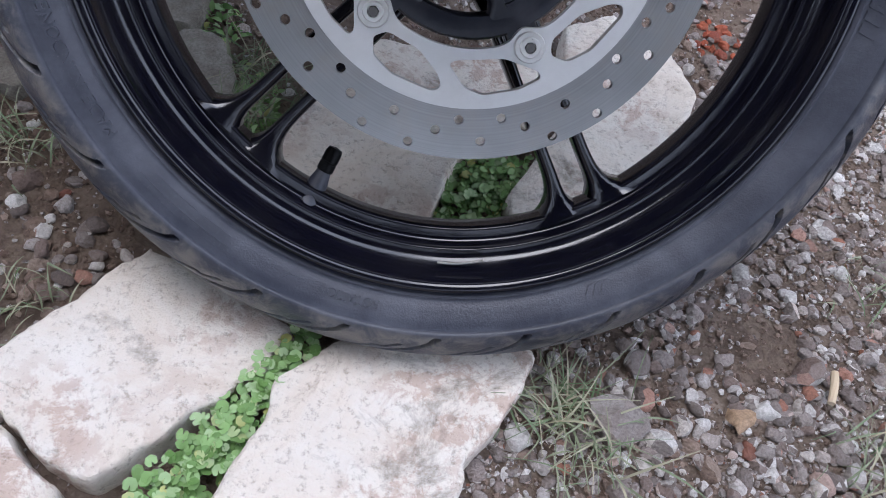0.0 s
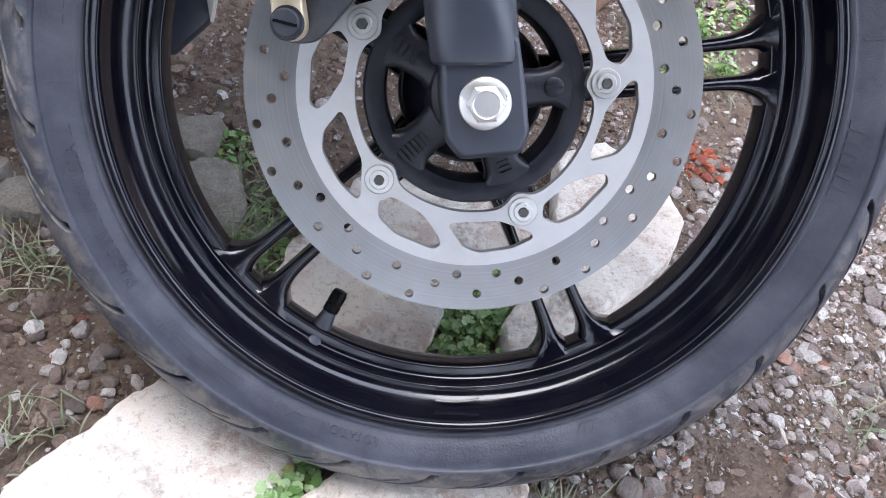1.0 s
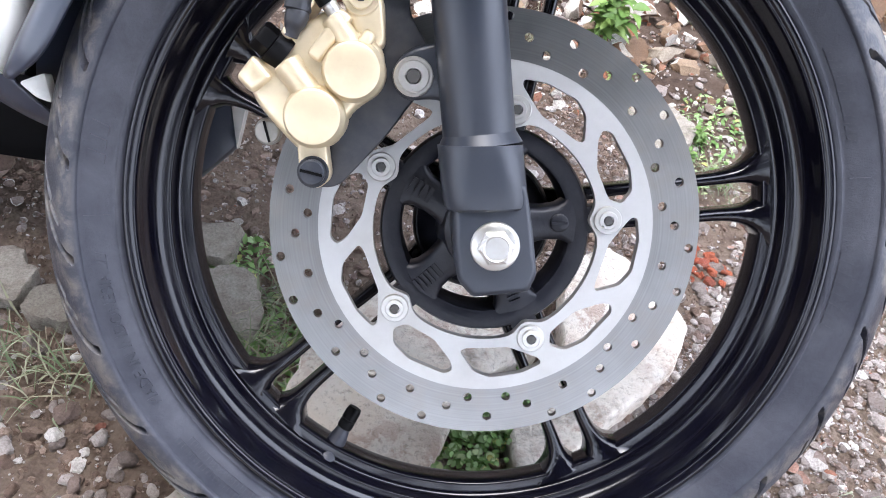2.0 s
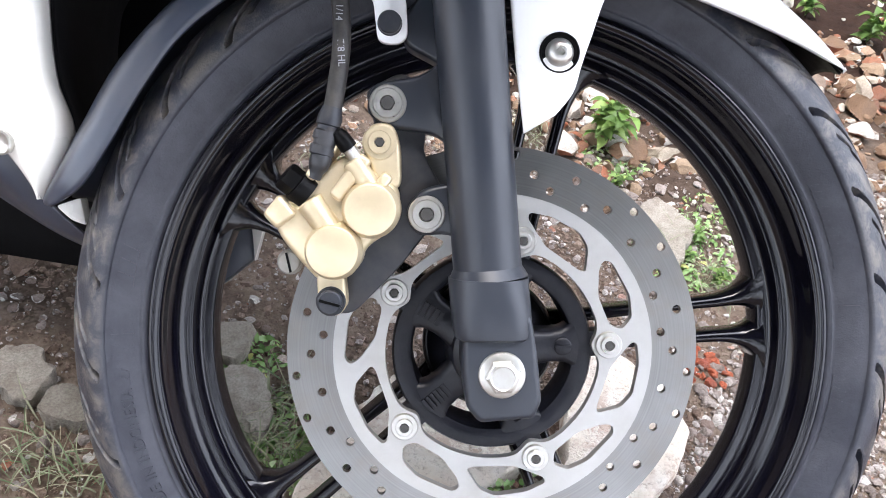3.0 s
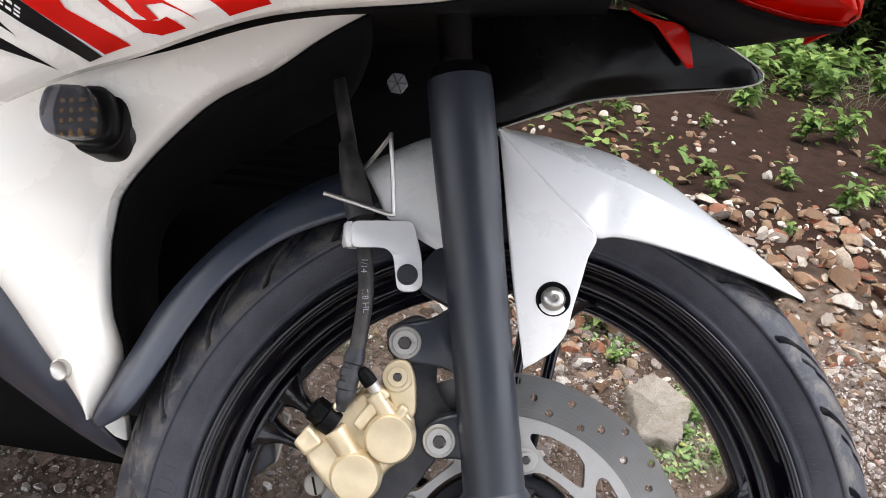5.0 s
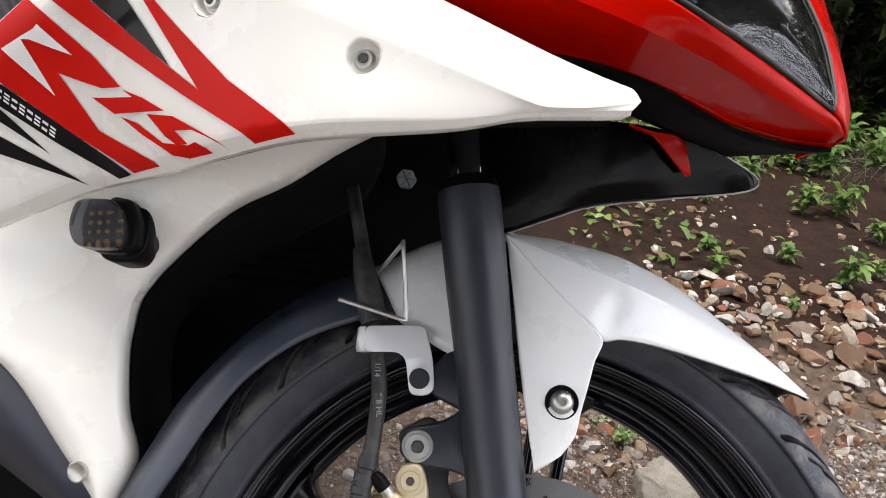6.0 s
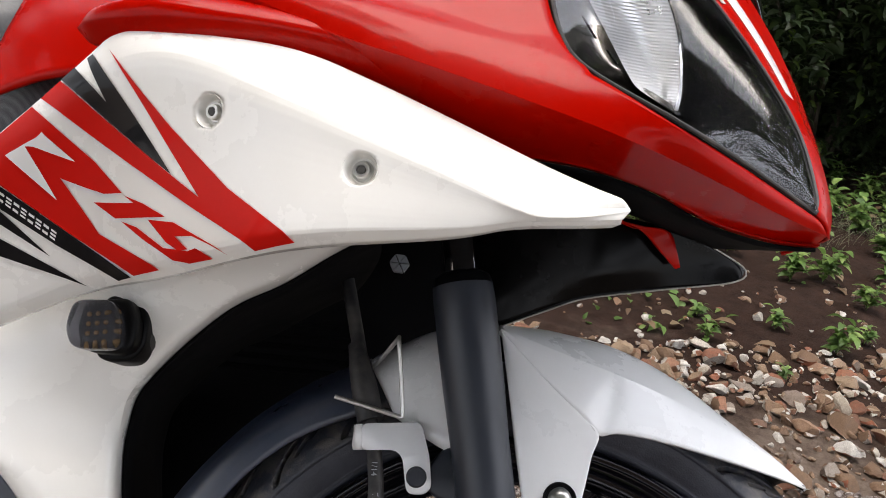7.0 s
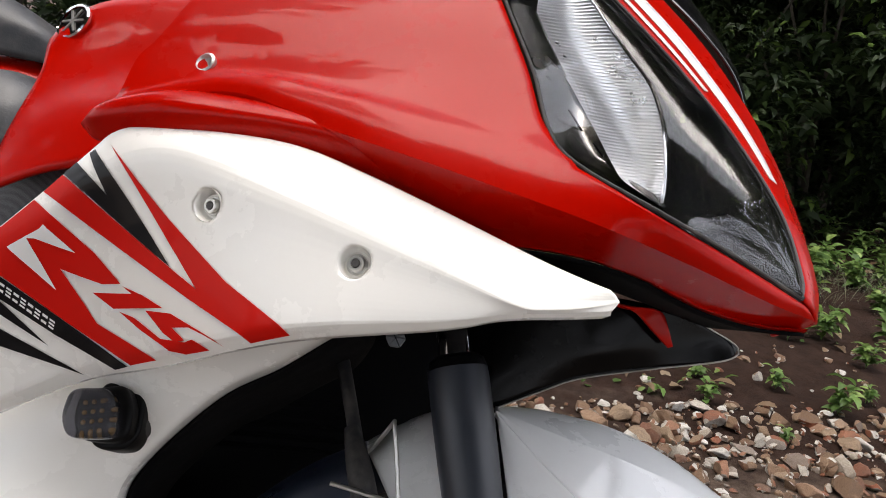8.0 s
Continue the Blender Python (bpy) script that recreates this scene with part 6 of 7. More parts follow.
STORE = {}


def stored_pebble(level, size, rough, flat, cuts, deep):
    """A pebble out of a store of shapes, turned and sized anew."""
    key = (level, rough, flat, cuts, deep)
    if key not in STORE:
        STORE[key] = [pebble_verts(level, 1.0, rough, flat, cuts, deep) for _ in range(240)]
    v, f = STORE[key][rng.integers(0, 240)]
    a, w = rng.uniform(0, 6.28), size * rng.uniform(0.8, 1.2, 3)
    c, n = math.cos(a), math.sin(a)
    return v * w @ np.array([[c, n, 0], [-n, c, 0], [0, 0, 1]]), f


def stuff_mesh(name, placed):
    """One mesh out of many small pieces: (vertices, faces) at places."""
    vs, fs, off = [], [], 0
    for v, f, p in placed:
        vs.append(v + np.array(p))
        fs.append(f + off)
        off += len(v)
    V, F = np.concatenate(vs), np.concatenate(fs)
    me = bpy.data.meshes.new(name)
    k = F.shape[1]
    me.vertices.add(len(V))
    me.vertices.foreach_set("co", V.ravel())
    me.loops.add(F.size)
    me.loops.foreach_set("vertex_index", F.ravel().astype(np.int32))
    me.polygons.add(len(F))
    me.polygons.foreach_set("loop_start", np.arange(0, F.size, k, dtype=np.int32))
    me.update(calc_edges=True)
    return me


def stuff(name, placed, material, label, category, angle=60):
    ob = part(name, stuff_mesh(name, placed), material, None, "", True, angle)
    return tagged(ob, label, category, kind="stuff")


# paving slabs: outlines on the ground, in metres
SLABS = []


def slab(outline, top, label, material=SLAB, rough=0.004, seed=0, category="paving stone", ragged=1.0):
    o = rounded([Vector(p) for p in outline], 0.006, 3)
    pts = spline([(p.x, p.y, 0) for p in o], 150, closed=True)
    c = sum(pts, Vector()) / len(pts)
    bm = bmesh.new()
    rings = []
    for f, z in ((1.0, -0.03), (1.005, top - 0.020), (1.0, top - 0.010), (0.992, top - 0.0045), (0.975, top - 0.0012), (0.94, top), (0.86, top), (0.75, top), (0.6, top), (0.45, top), (0.3, top), (0.15, top)):
        ring = []
        for p in pts:
            q = c + (p - c) * f
            w = noise.noise((q.x * 16 + seed, q.y * 16, 0)) * 0.002 + noise.noise((q.x * 45 + seed, q.y * 45, z * 20)) * 0.005 + noise.noise((q.x * 150 + seed, q.y * 150, z * 40)) * 0.0016
            d = (p - c).normalized() * w * ragged * (1 if f > 0.9 else 0)
            zz = z + (rough * noise.noise((q.x * 14 + seed, q.y * 14, 2)) + rough * 0.35 * noise.noise((q.x * 60 + seed, q.y * 60, 5)) if z > 0 else 0)
            ring.append((q.x + d.x, q.y + d.y, zz))
        rings.append(ring)
    vs = add_grid(bm, rings, close_u=True)
    mid = bm.verts.new((c.x, c.y, top + rough * noise.noise((c.x * 14 + seed, c.y * 14, 2))))
    for j in range(len(pts)):
        bm.faces.new((vs[-1][j], vs[-1][(j + 1) % len(pts)], mid))
    SLABS.append([(p.x, p.y) for p in pts])
    ob = part("paving_stone", bm, material, None, angle=50)
    return tagged(ob, label, category, group="paving stones under the wheel")


slab([(-0.270, -0.211), (-0.194, -0.113), (-0.135, -0.130), (-0.078, -0.163), (-0.092, -0.196), (-0.118, -0.222), (-0.155, -0.262), (-0.182, -0.285), (-0.212, -0.275), (-0.262, -0.240)], 0.030, "pale weathered paving stone with brown stains", seed=3)
slab([(-0.084, -0.207), (-0.052, -0.172), (0.000, -0.140), (0.060, -0.140), (0.103, -0.160), (0.090, -0.192), (0.069, -0.228), (0.050, -0.250), (0.046, -0.300), (0.040, -0.360), (-0.126, -0.360), (-0.112, -0.295), (-0.098, -0.258), (-0.084, -0.236)], 0.034, "pale paving stone with flaking reddish crust", seed=11, rough=0.005)
slab([(-0.262, -0.246), (-0.205, -0.288), (-0.192, -0.310), (-0.200, -0.400), (-0.330, -0.400), (-0.330, -0.300)], 0.028, "pale paving stone behind a dark crack", seed=17)
slab([(-0.132, -0.008), (-0.125, 0.030), (-0.100, 0.085), (-0.060, 0.150), (0.020, 0.155), (0.110, 0.150), (0.105, 0.085), (0.060, 0.045), (0.030, 0.010), (0.014, -0.048), (-0.010, -0.080), (-0.065, -0.072)], 0.030, "cream paving stone under the wheel rim", seed=23)
slab([(0.086, -0.060), (0.075, -0.020), (0.100, 0.025), (0.128, 0.080), (0.135, 0.215), (0.190, 0.250), (0.250, 0.205), (0.268, 0.140), (0.244, 0.084), (0.183, 0.022), (0.135, -0.030)], 0.032, "cream pitted paving stone beside gravel", seed=31, rough=0.005)
slab([(0.247, 0.556), (0.298, 0.601), (0.352, 0.545), (0.309, 0.442), (0.251, 0.445)], 0.022, "flat grey stone sunk among gravel and weeds", GREYSTONE, 0.008, seed=5, ragged=1.6)
for o in ([(-0.286, 0.150), (-0.276, 0.192), (-0.232, 0.198), (-0.214, 0.165), (-0.226, 0.138)], [(-0.236, 0.060), (-0.262, 0.118), (-0.216, 0.132), (-0.180, 0.104), (-0.176, 0.062)],
          [(-0.460, 0.055), (-0.455, 0.105), (-0.415, 0.110), (-0.388, 0.078), (-0.400, 0.050)], [(-0.388, 0.040), (-0.384, 0.066), (-0.360, 0.070), (-0.335, 0.045), (-0.350, 0.028)]):
    slab(o, 0.020, "grey rough cobble sunk in soil", GREYSTONE, 0.009, seed=o[0][0] * 90, category="cobble", ragged=2.2)


BOUNDS = [(min(p[0] for p in s), max(p[0] for p in s), min(p[1] for p in s), max(p[1] for p in s)) for s in SLABS]


def inside(x, y, poly):
    hit = False
    n = len(poly)
    for i in range(n):
        x1, y1 = poly[i]
        x2, y2 = poly[i - 1]
        if (y1 > y) != (y2 > y) and x < (x2 - x1) * (y - y1) / (y2 - y1) + x1:
            hit = not hit
    return hit


def on_slab(x, y):
    return any(b[0] < x < b[1] and b[2] < y < b[3] and inside(x, y, s) for s, b in zip(SLABS, BOUNDS))


# gravel and grit
def scatter_stones(n, box, size, density, level=1, rough=0.22, sink=0.25, cuts=5, deep=0.62):
    out = []
    x0, x1, y0, y1 = box
    for _ in range(n):
        x, y = rng.uniform(x0, x1), rng.uniform(y0, y1)
        if rng.uniform() > density(x, y) or on_slab(x, y):
            continue
        s = size * math.exp(rng.normal() * 0.42)
        v, f = stored_pebble(level, s, rough, 0.65, cuts, deep)
        out.append((v, f, (x, y, height(x, y) + s * (0.5 - sink))))
    return out


def gravel_density(x, y):
    """Thick on the forward side of the stones, with a bare patch of soil; thin behind them."""
    d = 0.0
    edge = 0.02 + 0.62 * (y + 0.25)
    if x > edge:
        d = 0.92
    if x > edge and math.hypot((x - 0.295) / 0.055, (y + 0.112) / 0.030) < 1:
        d = 0.06
    if 0.10 < x < 0.27 and -0.19 < y < -0.11 and d > 0.5:
        d = 0.4
    if y > 0.85:
        d *= 0.25
    # the gravel thins out to bare soil away from the stones
    d *= min(max((1.15 - x - 0.25 * noise.noise((x * 5, y * 5, 3)) - 0.35 * max(-y, 0)) / 0.45, 0), 1)
    if x < edge:
        d = 0.16
    return d


stuff("gravel", scatter_stones(20000, (0.0, 1.2, -0.5, 0.85), 0.0044, gravel_density, 2, 0.22, 0.2, 5, 0.6) + scatter_stones(43000, (0.0, 1.1, -0.45, 0.85), 0.0021, gravel_density, 1, 0.22, 0.1), GRAVEL, "grey and brown loose gravel beside the paving stones", "gravel", 28)
stuff("grit", scatter_stones(4200, (-0.6, 0.3, -0.34, 0.9), 0.0040, lambda x, y: 0.45, 2) + scatter_stones(9000, (-0.6, 0.3, -0.34, 0.7), 0.0018, lambda x, y: 0.7, 1, 0.22, 0.1), GRAVEL, "scattered small stones on bare soil", "grit", 28)
stuff("soil_clods", scatter_stones(12000, (-0.6, 0.3, -0.34, 0.7), 0.0022, lambda x, y: 0.9, 1, 0.25, 0.3) + scatter_stones(3200, (-0.6, 0.3, -0.34, 0.7), 0.0046, lambda x, y: 0.7, 2, 0.25, 0.35, 8, 0.5) + scatter_stones(9000, (0.1, 0.7, -0.34, 0.5), 0.0020, lambda x, y: 0.8, 1, 0.25, 0.3), CLOD, "crumbs and clods of brown soil", "soil", 28)


def stone(x, y, size, material=GRAVEL, label="grey rounded stone on soil", flat=0.7, level=3, name="stone", category="stone", group="", cuts=9, deep=0.5, angle=40):
    v, f = pebble_verts(level, size, 0.18, flat, cuts, deep)
    ob = part(name, stuff_mesh(name, [(v, f, (0, 0, 0))]), material, None, angle=angle)
    ob.location = (x, y, height(x, y) + size * 0.3)
    return tagged(ob, label, category, group)


for x, y, s in ((-0.310, -0.048, 0.013), (-0.266, -0.147, 0.011), (-0.311, -0.072, 0.012), (-0.257, -0.131, 0.010), (-0.238, -0.110, 0.008), (-0.255, -0.085, 0.009), (-0.232, -0.128, 0.007), (-0.345, -0.09, 0.012), (-0.30, -0.17, 0.010), (-0.285, -0.105, 0.009),
                (0.342, -0.117, 0.008), (0.326, -0.175, 0.010), (0.285, -0.207, 0.011), (0.296, -0.172, 0.013), (0.208, -0.144, 0.007), (0.254, -0.085, 0.008), (0.372, -0.147, 0.010), (0.245, -0.20, 0.009), (0.235, -0.165, 0.008)):
    stone(x, y, s)
for _ in range(46):
    x, y = rng.uniform(-0.38, -0.20), rng.uniform(-0.19, 0.03)
    if not on_slab(x, y) and not on_slab(x + 0.012, y - 0.012):
        stone(x, y, rng.uniform(0.0045, 0.0105), CLOD if rng.uniform() < 0.35 else GRAVEL, "rough brown-grey stone on trodden soil", group="stones beside the paving")
for _ in range(70):
    x, y = rng.uniform(0.14, 0.62), rng.uniform(-0.24, 0.32)
    if not on_slab(x, y) and math.hypot((x - 0.295) / 0.06, (y + 0.112) / 0.035) > 1:
        stone(x, y, rng.uniform(0.0060, 0.0098), GRAVEL, "rounded grey stone lying on the gravel", group="larger stones on the gravel")
stone(0.271, -0.183, 0.0145, SANDSTONE, "sandy orange stone lying on gravel")
stone(-0.279, -0.057, 0.0060, REDSTONE, "reddish stone on soil")
stone(0.274, -0.206, 0.0085, REDSTONE, "reddish brown stone on gravel")
_b = bmesh.new()
add_tube(_b, [(0.347, -0.163, 0.012), (0.352, -0.150, 0.013), (0.357, -0.135, 0.012)], 0.0032, 10, 8, radii=(0.003, 0.0034, 0.0032))
tagged(part("wood_chip", _b, dusty("pale_wood", (0.42, 0.33, 0.22), 0.8, amount=0.3), None), "pale dry wood chip on gravel", "wood chip")
# crushed brick
for _ in range(34):
    a, r = rng.uniform(0, 6.28), 0.035 * math.sqrt(rng.uniform())
    stone(0.318 + r * math.cos(a), 0.268 + r * math.sin(a) * 1.2, rng.uniform(0.004, 0.0105), BRICK, "crushed orange-red brick fragment", 0.6, 2, "brick_fragment", "brick", "heap of crushed brick", 9, 0.4, 28)
# rubble band in the back
for _ in range(260):
    u = rng.uniform()
    x = rng.uniform(-0.1, 1.5)
    y = 0.72 + 0.50 * rng.uniform() + 0.28 * max(x - 0.3, 0) + 0.1 * rng.normal()
    if y < 0.65:
        continue
    s = float(min(max(rng.lognormal(math.log(0.023), 0.42), 0.010), 0.050))
    stone(x, y, s, RUBBLE, "broken brick and stone rubble piece", 0.72, 3, "rubble_stone", "rubble", "rubble along the bank", 14, 0.34, 28)
stuff("rubble_grit", scatter_stones(1100, (-0.2, 1.6, 0.7, 1.9), 0.015, lambda x, y: 0.9 if 0.72 + 0.25 * max(x - 0.3, 0) < y < 1.28 + 0.28 * max(x - 0.3, 0) else 0.04, 3, 0.2, 0.3, 14, 0.34) + scatter_stones(5200, (-0.8, 2.0, 0.55, 2.2), 0.0085, lambda x, y: 0.75 if 0.55 + 0.25 * max(x - 0.3, 0) < y < 1.35 + 0.28 * max(x - 0.3, 0) else 0.12, 2, 0.2, 0.2, 9, 0.4), RUBBLE, "small bits of broken brick and stone", "rubble", 28)


# ---- plants ----
def blade_leaf(length, width, curl=0.3, fold=0.12, n=5):
    """One leaf: a folded, curled blade along +x, six cross-sections."""
    v, f = [], []
    for i in range(n + 1):
        t = i / n
        w = width * math.sin(math.pi * (0.06 + 0.94 * t) ** 0.8) if i < n else 0.0005
        x, z = length * t, length * curl * (0.35 * math.sin(t * 2.2) - 0.6 * t * t)
        v += [(x, -w / 2, z + fold * w), (x, 0, z), (x, w / 2, z + fold * w)]
    for i in range(n):
        a = i * 3
        f += [(a, a + 3, a + 4, a + 1), (a + 1, a + 4, a + 5, a + 2)]
    return np.array(v), np.array(f)


def turn(v, yaw, pitch, roll=0.0):
    cy, sy, cp, sp, cr, sr = math.cos(yaw), math.sin(yaw), math.cos(pitch), math.sin(pitch), math.cos(roll), math.sin(roll)
    R = np.array([[cy, -sy, 0], [sy, cy, 0], [0, 0, 1]]) @ np.array([[cp, 0, -sp], [0, 1, 0], [sp, 0, cp]]) @ np.array([[1, 0, 0], [0, cr, -sr], [0, sr, cr]])
    return v @ R.T


def round_leaf(size):
    """A scalloped round leaf, slightly cupped, with a notch."""
    n = 18
    v = [(0, 0, 0)]
    for i in range(n):
        a = 0.22 + (2 * math.pi - 0.44) * i / (n - 1)
        r = size * (1 + 0.07 * math.cos(a * 7)) * (1 if 0 < i < n - 1 else 0.75)
        v.append((r * math.cos(a), r * math.sin(a), 0.16 * size + 0.06 * size * math.sin(3 * a)))
    f = [(0, i, i + 1) for i in range(1, n)]
    return np.array(v), np.array(f)


def clover_patch(line, spread, count, size, z0, label):
    out = []
    path = spline([(*p, 0) for p in line], 40)
    for _ in range(count):
        p = path[rng.integers(0, 40)]
        x, y = p.x + rng.normal() * spread, p.y + rng.normal() * spread
        s = size * rng.uniform(0.55, 1.15)
        v, f = round_leaf(s)
        v = turn(v, rng.uniform(0, 6.28), rng.normal() * 0.35, rng.normal() * 0.35)
        out.append((v, f, (x, y, z0 + rng.uniform(0.0, 0.016))))
    ob = part("ground_ivy", stuff_mesh("ground_ivy", out), CLOVER, None, angle=180)
    return tagged(ob, label, "weed", kind="stuff")


clover_patch([(-0.068, -0.168), (-0.087, -0.200), (-0.101, -0.231), (-0.112, -0.255), (-0.137, -0.282), (-0.150, -0.320)], 0.0105, 640, 0.0042, 0.016, "bright green round-leaved weed in the gap between stones")
clover_patch([(0.028, -0.055), (0.040, -0.01), (0.068, 0.025), (0.075, -0.02)], 0.017, 700, 0.0042, 0.010, "green round-leaved weed between two stones")


def grass_tuft(x, y, n, length, spread, label="dry thin grass tuft on soil", lean=0.9):
    out = []
    for _ in range(n):
        L = length * rng.uniform(0.4, 1.1)
        v, f = blade_leaf(L, 0.0015 * rng.uniform(0.6, 1.3), 0.6, 0.1)
        v = turn(v, rng.uniform(0, 6.28), rng.uniform(0.15, 1.2) * lean, rng.normal() * 0.3)
        out.append((v, f, (x + rng.normal() * spread, y + rng.normal() * spread, height(x, y) + 0.002)))
    ob = part("grass_tuft", stuff_mesh("grass_tuft", out), GRASS, None, angle=180)
    return tagged(ob, label, "grass", kind="stuff")


grass_tuft(0.140, -0.205, 110, 0.065, 0.022, "pale green grass tuft at the edge of a stone")
grass_tuft(0.115, -0.190, 40, 0.045, 0.014)
grass_tuft(0.370, -0.225, 45, 0.05, 0.02)
for x, y, n, L in ((-0.329, -0.022, 60, 0.04), (-0.283, -0.165, 50, 0.035), (-0.197, 0.085, 90, 0.05), (-0.16, 0.045, 90, 0.045), (-0.21, 0.02, 70, 0.05), (-0.15, 0.12, 60, 0.05), (-0.38, -0.01, 50, 0.05), (0.42, -0.05, 24, 0.05), (0.30, 0.52, 70, 0.06), (0.36, 0.44, 70, 0.05), (0.1, 0.75, 60, 0.06), (-0.45, 0.3, 60, 0.06), (-0.2, 0.55, 60, 0.06)):
    grass_tuft(x, y, n, L, 0.02)


def weed(x, y, size, tiers, label="leafy green weed on soil"):
    """A small plant: stems with pairs of broad leaves."""
    ob = new("weed")
    ob.location = (x, y, height(x, y))
    tagged(ob, label, "weed", group="weeds on the bank")
    leaves, stems = [], []
    for k in range(tiers):
        a = rng.uniform(0, 6.28)
        lean = rng.uniform(0.05, 0.5)
        hgt = size * rng.uniform(0.4, 1.0)
        top = np.array([math.cos(a) * hgt * lean, math.sin(a) * hgt * lean, hgt])
        for j in range(rng.integers(5, 9)):
            t = 1 - 0.12 * j
            L = size * rng.uniform(0.26, 0.5)
            v, f = blade_leaf(L, L * 0.55, 0.5, 0.15)
            v = turn(v, a + j * 2.3 + rng.normal() * 0.4, rng.uniform(-0.2, 0.5), rng.normal() * 0.3)
            leaves.append((v, f, tuple(top * t)))
        v, f = blade_leaf(hgt * 1.05, 0.003, 0.0, 0.2)
        v = turn(v, math.atan2(top[1], top[0]), math.asin(min(top[2] / np.linalg.norm(top), 1)))
        stems.append((v, f, (0, 0, 0)))
    tagged(part("foliage", stuff_mesh("foliage", leaves), WEED, ob, angle=180), kind="stuff")
    tagged(part("stem", stuff_mesh("stem", stems), WEED, ob, angle=180), kind="stuff")
    return ob


for x, y, s, n in ((0.221, 0.753, 0.095, 9), (0.971, 1.506, 0.10, 6), (0.741, 1.279, 0.05, 4), (0.60, 1.45, 0.07, 5), (0.61, 1.60, 0.06, 5), (0.353, 0.527, 0.03, 6), (0.371, 0.443, 0.03, 6), (0.33, 0.48, 0.025, 6), (0.84, 1.61, 0.07, 6), (1.23, 1.89, 0.10, 6), (1.09, 1.60, 0.07, 5), (1.04, 2.05, 0.12, 7), (0.89, 2.27, 0.12, 8), (1.18, 2.11, 0.14, 8), (1.59, 2.54, 0.14, 8), (0.94, 2.64, 0.14, 9), (1.3, 2.6, 0.15, 9), (1.3, 3.05, 0.16, 9), (0.6, 2.5, 0.12, 7), (1.6, 3.1, 0.16, 8), (0.40, 1.97, 0.06, 5), (1.9, 3.0, 0.15, 8), (0.7, 2.0, 0.06, 5), (0.24, 0.64, 0.035, 5), (1.45, 2.2, 0.12, 7), (1.8, 2.4, 0.12, 7), (2.1, 2.8, 0.14, 7)):
    weed(x, y, s, n)


for _ in range(34):
    x = rng.uniform(0.55, 2.5)
    y = 2.45 + 0.30 * (x - 0.8) + abs(rng.normal()) * 0.55
    weed(x, y, rng.uniform(0.09, 0.17), int(rng.integers(7, 12)), "bright leafy weed in the green strip on the bank")
for _ in range(14):
    x = rng.uniform(0.6, 2.2)
    grass_tuft(x, 2.38 + 0.30 * (x - 0.8) + rng.uniform(0, 0.4), 50, 0.16, 0.05, "arching green grass tuft on the bank")


def ground_cover(n, where, size, material, name, label, category, flat=0.4):
    """Many small single leaves strewn over the soil."""
    out = []
    for _ in range(n):
        x, y = where()
        L = size * rng.uniform(0.5, 1.4)
        v, f = blade_leaf(L, L * 0.5, 0.4, 0.15, 3)
        v = turn(v, rng.uniform(0, 6.28), rng.normal() * flat, rng.normal() * flat)
        out.append((v, f, (x, y, height(x, y) + rng.uniform(0.002, 0.4 * size))))
    return stuff(name, out, material, label, category, 180)


def bank():
    y = rng.uniform(2.3, 4.6) if rng.uniform() < 0.85 else rng.uniform(1.4, 2.3)
    while True:
        x = rng.uniform(-1.5, 1.2 + y * 0.7)
        if noise.noise((x * 1.6, y * 1.6, 9)) > rng.uniform(-0.1, 0.5):
            return x, y


def green_spots():
    cx, cy, r = ((0.34, 0.50, 0.07), (0.30, 0.44, 0.05), (0.40, 0.60, 0.06), (0.24, 0.72, 0.06), (-0.18, 0.07, 0.05), (-0.15, 0.04, 0.04), (-0.22, 0.16, 0.04), (0.5, 0.75, 0.08))[rng.integers(0, 8)]
    a, q = rng.uniform(0, 6.28), r * math.sqrt(rng.uniform())
    return cx + q * math.cos(a), cy + q * math.sin(a)


LITTER = leaf_material("dead_leaf", [(0.0, (0.12, 0.07, 0.04)), (0.5, (0.22, 0.14, 0.08)), (1.0, (0.33, 0.25, 0.16))])
ground_cover(2600, bank, 0.040, WEED, "low_weeds", "patchy low green weeds on the bank", "weeds")
ground_cover(900, bank, 0.045, LITTER, "leaf_litter", "dry brown leaves on the bank", "leaf litter", 0.2)
ground_cover(1500, green_spots, 0.010, CLOVER, "small_weeds", "tiny green weeds among the stones", "weeds")


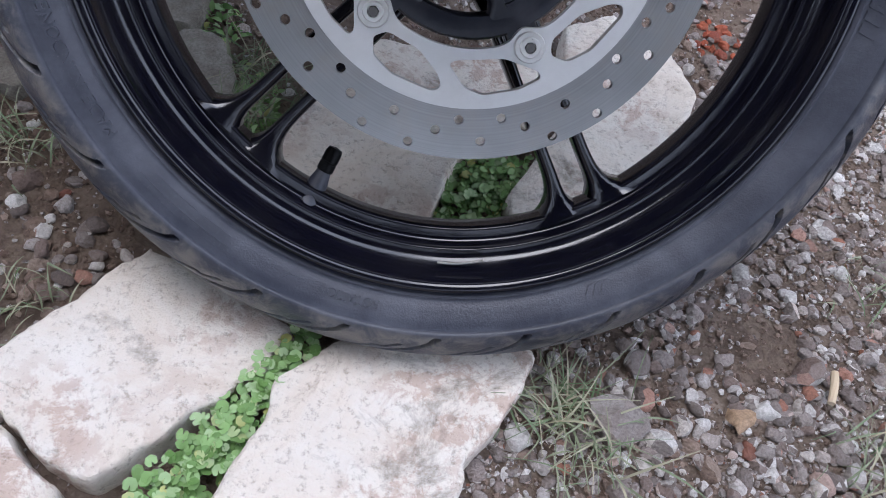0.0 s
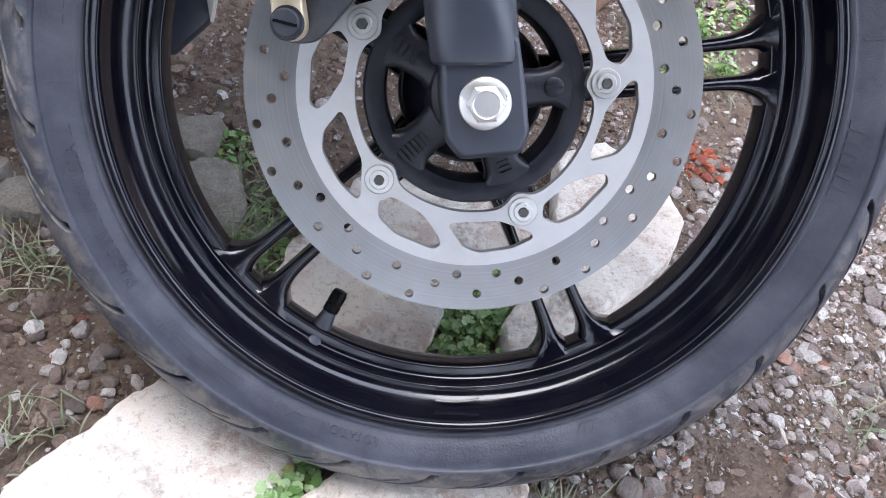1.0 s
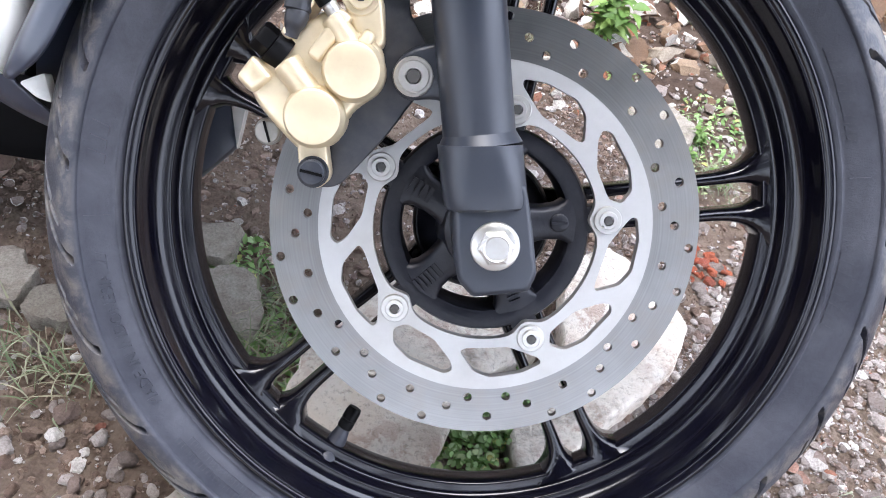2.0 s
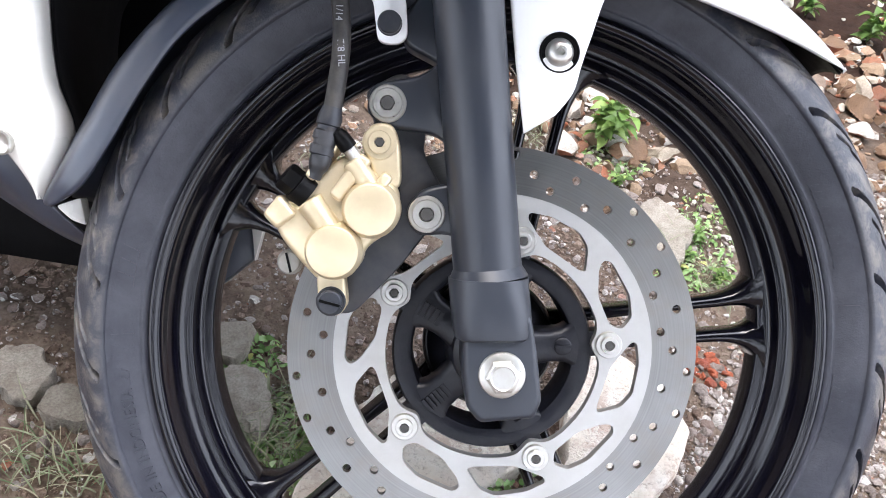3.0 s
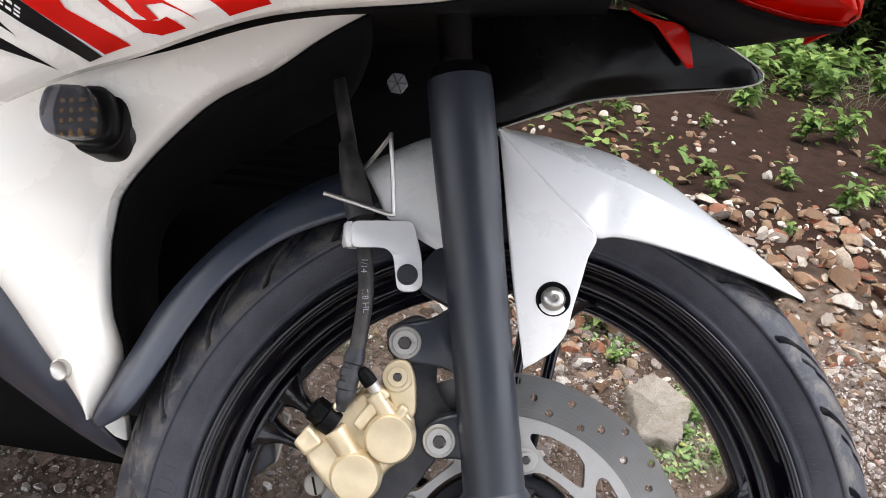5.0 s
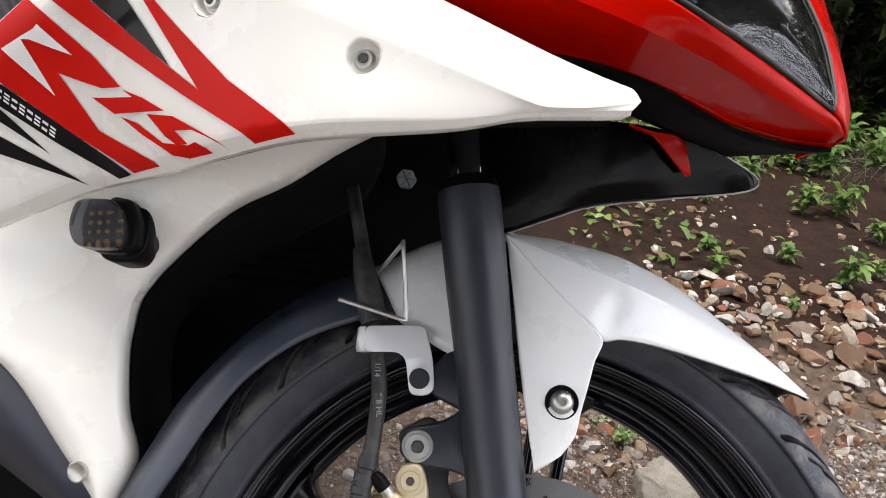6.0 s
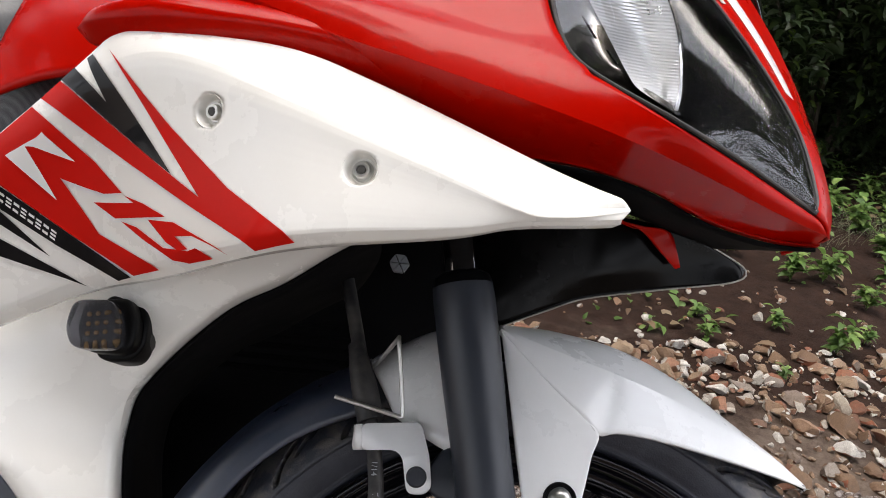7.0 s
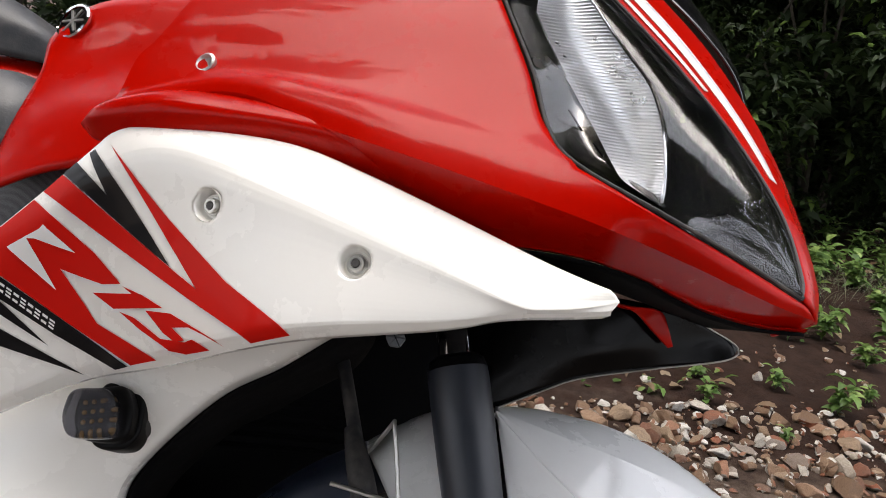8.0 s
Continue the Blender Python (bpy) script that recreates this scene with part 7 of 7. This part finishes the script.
def shrub(x, y, hgt, radius, leaves, leaf, label="dense dark green shrub"):
    """A bush: a few tapered stems and a ragged crown of single leaves."""
    ob = new("shrub")
    ob.location = (x, y, height(x, y) - 0.02)
    tagged(ob, label, "shrub", group="shrubs behind the bank")
    bm = bmesh.new()
    tips = []
    for k in range(7):
        a = rng.uniform(0, 6.28)
        r = radius * rng.uniform(0.2, 0.9)
        tip = (r * math.cos(a), r * math.sin(a), hgt * rng.uniform(0.5, 1.0))
        add_tube(bm, [(0.03 * math.cos(a), 0.03 * math.sin(a), 0), (tip[0] * 0.4 + rng.normal() * 0.03, tip[1] * 0.4, tip[2] * 0.5), tip], 0.02, 12, 6, radii=(0.022, 0.014, 0.005))
        tips.append(tip)
    tagged(part("stem", bm, BARK, ob), kind="stuff")
    out = []
    clumps = [(rng.normal() * radius * 0.55, rng.normal() * radius * 0.55, hgt * rng.uniform(0.02, 1.0), radius * rng.uniform(0.18, 0.36)) for _ in range(40)]
    for _ in range(leaves):
        cx, cy, cz, cr = clumps[rng.integers(0, 40)]
        d = rng.normal(size=3)
        d /= np.linalg.norm(d)
        p = np.array([cx, cy, cz]) + d * cr * rng.uniform(0.4, 1.05) ** 0.5
        L = leaf * rng.uniform(0.6, 1.3)
        v, f = blade_leaf(L, L * 0.42, 0.5, 0.12, 3)
        v = turn(v, rng.uniform(0, 6.28), rng.uniform(-0.9, 0.4), rng.normal() * 0.4)
        out.append((v, f, (p[0], p[1], max(p[2], 0.03))))
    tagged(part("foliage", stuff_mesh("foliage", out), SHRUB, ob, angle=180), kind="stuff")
    return ob


for x, y, h, r in ((1.9, 4.1, 1.7, 0.75), (2.7, 4.4, 2.1, 0.8), (3.6, 4.9, 2.3, 0.9), (1.2, 4.7, 2.0, 0.85), (0.4, 5.0, 2.1, 0.9), (2.3, 5.6, 2.8, 1.0), (3.4, 6.0, 3.0, 1.1), (-0.6, 5.2, 2.1, 0.9), (-1.6, 5.4, 2.2, 1.0), (4.6, 5.6, 2.6, 1.0), (-2.8, 5.6, 2.4, 1.0), (-4.2, 5.6, 2.4, 1.1), (1.0, 6.2, 3.0, 1.1), (5.6, 6.4, 3.0, 1.2), (-3.4, 4.4, 1.8, 0.9)):
    shrub(x, y, h, r, 7000 if 0.9 < x < 4 and y < 6.1 else 2600, 0.095)


_thick = [o for o in scene.collection.objects if o.name.startswith("shrub")][:6]
for k, (x, y, s) in enumerate(((1.5, 6.6, 1.5), (2.8, 6.9, 1.7), (4.2, 7.2, 1.6), (0.2, 6.8, 1.5), (5.6, 7.4, 1.6), (-1.2, 6.9, 1.5), (2.1, 8.2, 2.0), (3.6, 8.6, 2.0), (5.2, 9.0, 2.0), (0.6, 8.6, 2.0), (1.2, 3.9, 0.55), (2.4, 3.7, 0.5), (-0.9, 7.6, 1.8), (-2.4, 7.0, 1.6), (-3.8, 7.2, 1.7))):
    copy_thing(_thick[k % 6], pose(x, y, 0.0, 0, 0, 83 * k) @ Matrix.Scale(s, 4))


def tree(x, y, hgt, radius, leaves=2600, size=0.20, clumping=30):
    """A tapered trunk with limbs and a ragged crown."""
    ob = new("tree")
    ob.location = (x, y, height(x, y) - 0.05)
    tagged(ob, "leafy tree with a slender trunk at the garden's edge, several added for shade", "tree", group="trees round the yard")
    bm = bmesh.new()
    add_tube(bm, [(0, 0, 0), (0.05, 0.02, hgt * 0.3), (-0.04, 0.05, hgt * 0.6), (0.02, 0, hgt * 0.9)], 0.1, 20, 9, radii=(0.11, 0.08, 0.06, 0.025))
    for k in range(8):
        a, z = rng.uniform(0, 6.28), hgt * rng.uniform(0.35, 0.8)
        add_tube(bm, [(0, 0, z), (radius * 0.4 * math.cos(a), radius * 0.4 * math.sin(a), z + 0.2 * hgt * rng.uniform(0.3, 1)), (radius * 0.85 * math.cos(a), radius * 0.85 * math.sin(a), z + 0.3 * hgt * rng.uniform(0.3, 1))], 0.04, 10, 6, radii=(0.04, 0.025, 0.008))
    part("trunk", bm, BARK, ob)
    out = []
    clumps = [(rng.normal() * radius * 0.5, rng.normal() * radius * 0.5, hgt * rng.uniform(0.38, 1.05), radius * rng.uniform(0.18, 0.36)) for _ in range(clumping)]
    for _ in range(leaves):
        cx, cy, cz, cr = clumps[rng.integers(0, clumping)]
        d = rng.normal(size=3)
        d /= np.linalg.norm(d)
        p = np.array([cx, cy, cz]) + d * cr * rng.uniform(0.3, 1.05) ** 0.5
        L = size * rng.uniform(0.6, 1.3)
        v, f = blade_leaf(L, L * 0.5, 0.5, 0.12, 3)
        v = turn(v, rng.uniform(0, 6.28), rng.uniform(-0.9, 0.4), rng.normal() * 0.4)
        out.append((v, f, tuple(p)))
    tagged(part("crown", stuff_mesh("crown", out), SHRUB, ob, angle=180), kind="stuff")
    return ob


kinds = [tree(2.9, 7.6, 8.0, 2.4), tree(0.2, 8.2, 9.0, 2.6), tree(5.4, 8.4, 8.5, 2.6)]
# the last four copies are added so that their crowns shade the bank
for k, (x, y, s) in enumerate(((-2.6, 8.4, 1.0), (-5.6, 7.6, 1.1), (8.4, 7.0, 1.0), (1.6, 10.5, 1.3), (4.2, 11.0, 1.3), (-1.2, 11.0, 1.3), (7.4, 10.2, 1.3), (-8.0, 4.6, 1.1), (-8.6, 0.8, 1.1), (-8.0, -3.4, 1.1), (11.4, 4.4, 1.0), (5.6, -8.2, 0.8), (2.6, -8.6, 0.85), (-0.2, -8.4, 0.8), (-3.0, -8.6, 0.85), (-6.6, -7.4, 0.9), (1.2, -10.5, 1.0), (-1.8, -10.6, 1.0), (2.35, 4.75, 0.75), (0.3, 4.6, 0.75), (-1.8, 4.8, 0.75), (3.9, 5.2, 0.8))):
    copy_thing(kinds[k % 3], pose(x, y, -0.05, 0, 0, 67 * k) @ Matrix.Scale(s, 4))
# tall trees, mostly unseen, added to darken reflections and shade the bank
shade = tree(0.2, -5.0, 11.0, 3.0, 16000, 0.28, 80)
for k, (x, y, s) in enumerate(((-3.2, -4.4, 1.0), (3.4, -4.9, 1.0), (1.9, -7.2, 1.2), (-1.9, -7.0, 1.2), (-6.4, -2.6, 0.95), (-6.2, 1.6, 0.9), (1.4, 6.6, 0.95), (4.2, 6.2, 0.95))):
    copy_thing(shade, pose(x, y, -0.05, 0, 0, 51 + 67 * k) @ Matrix.Scale(s, 4))
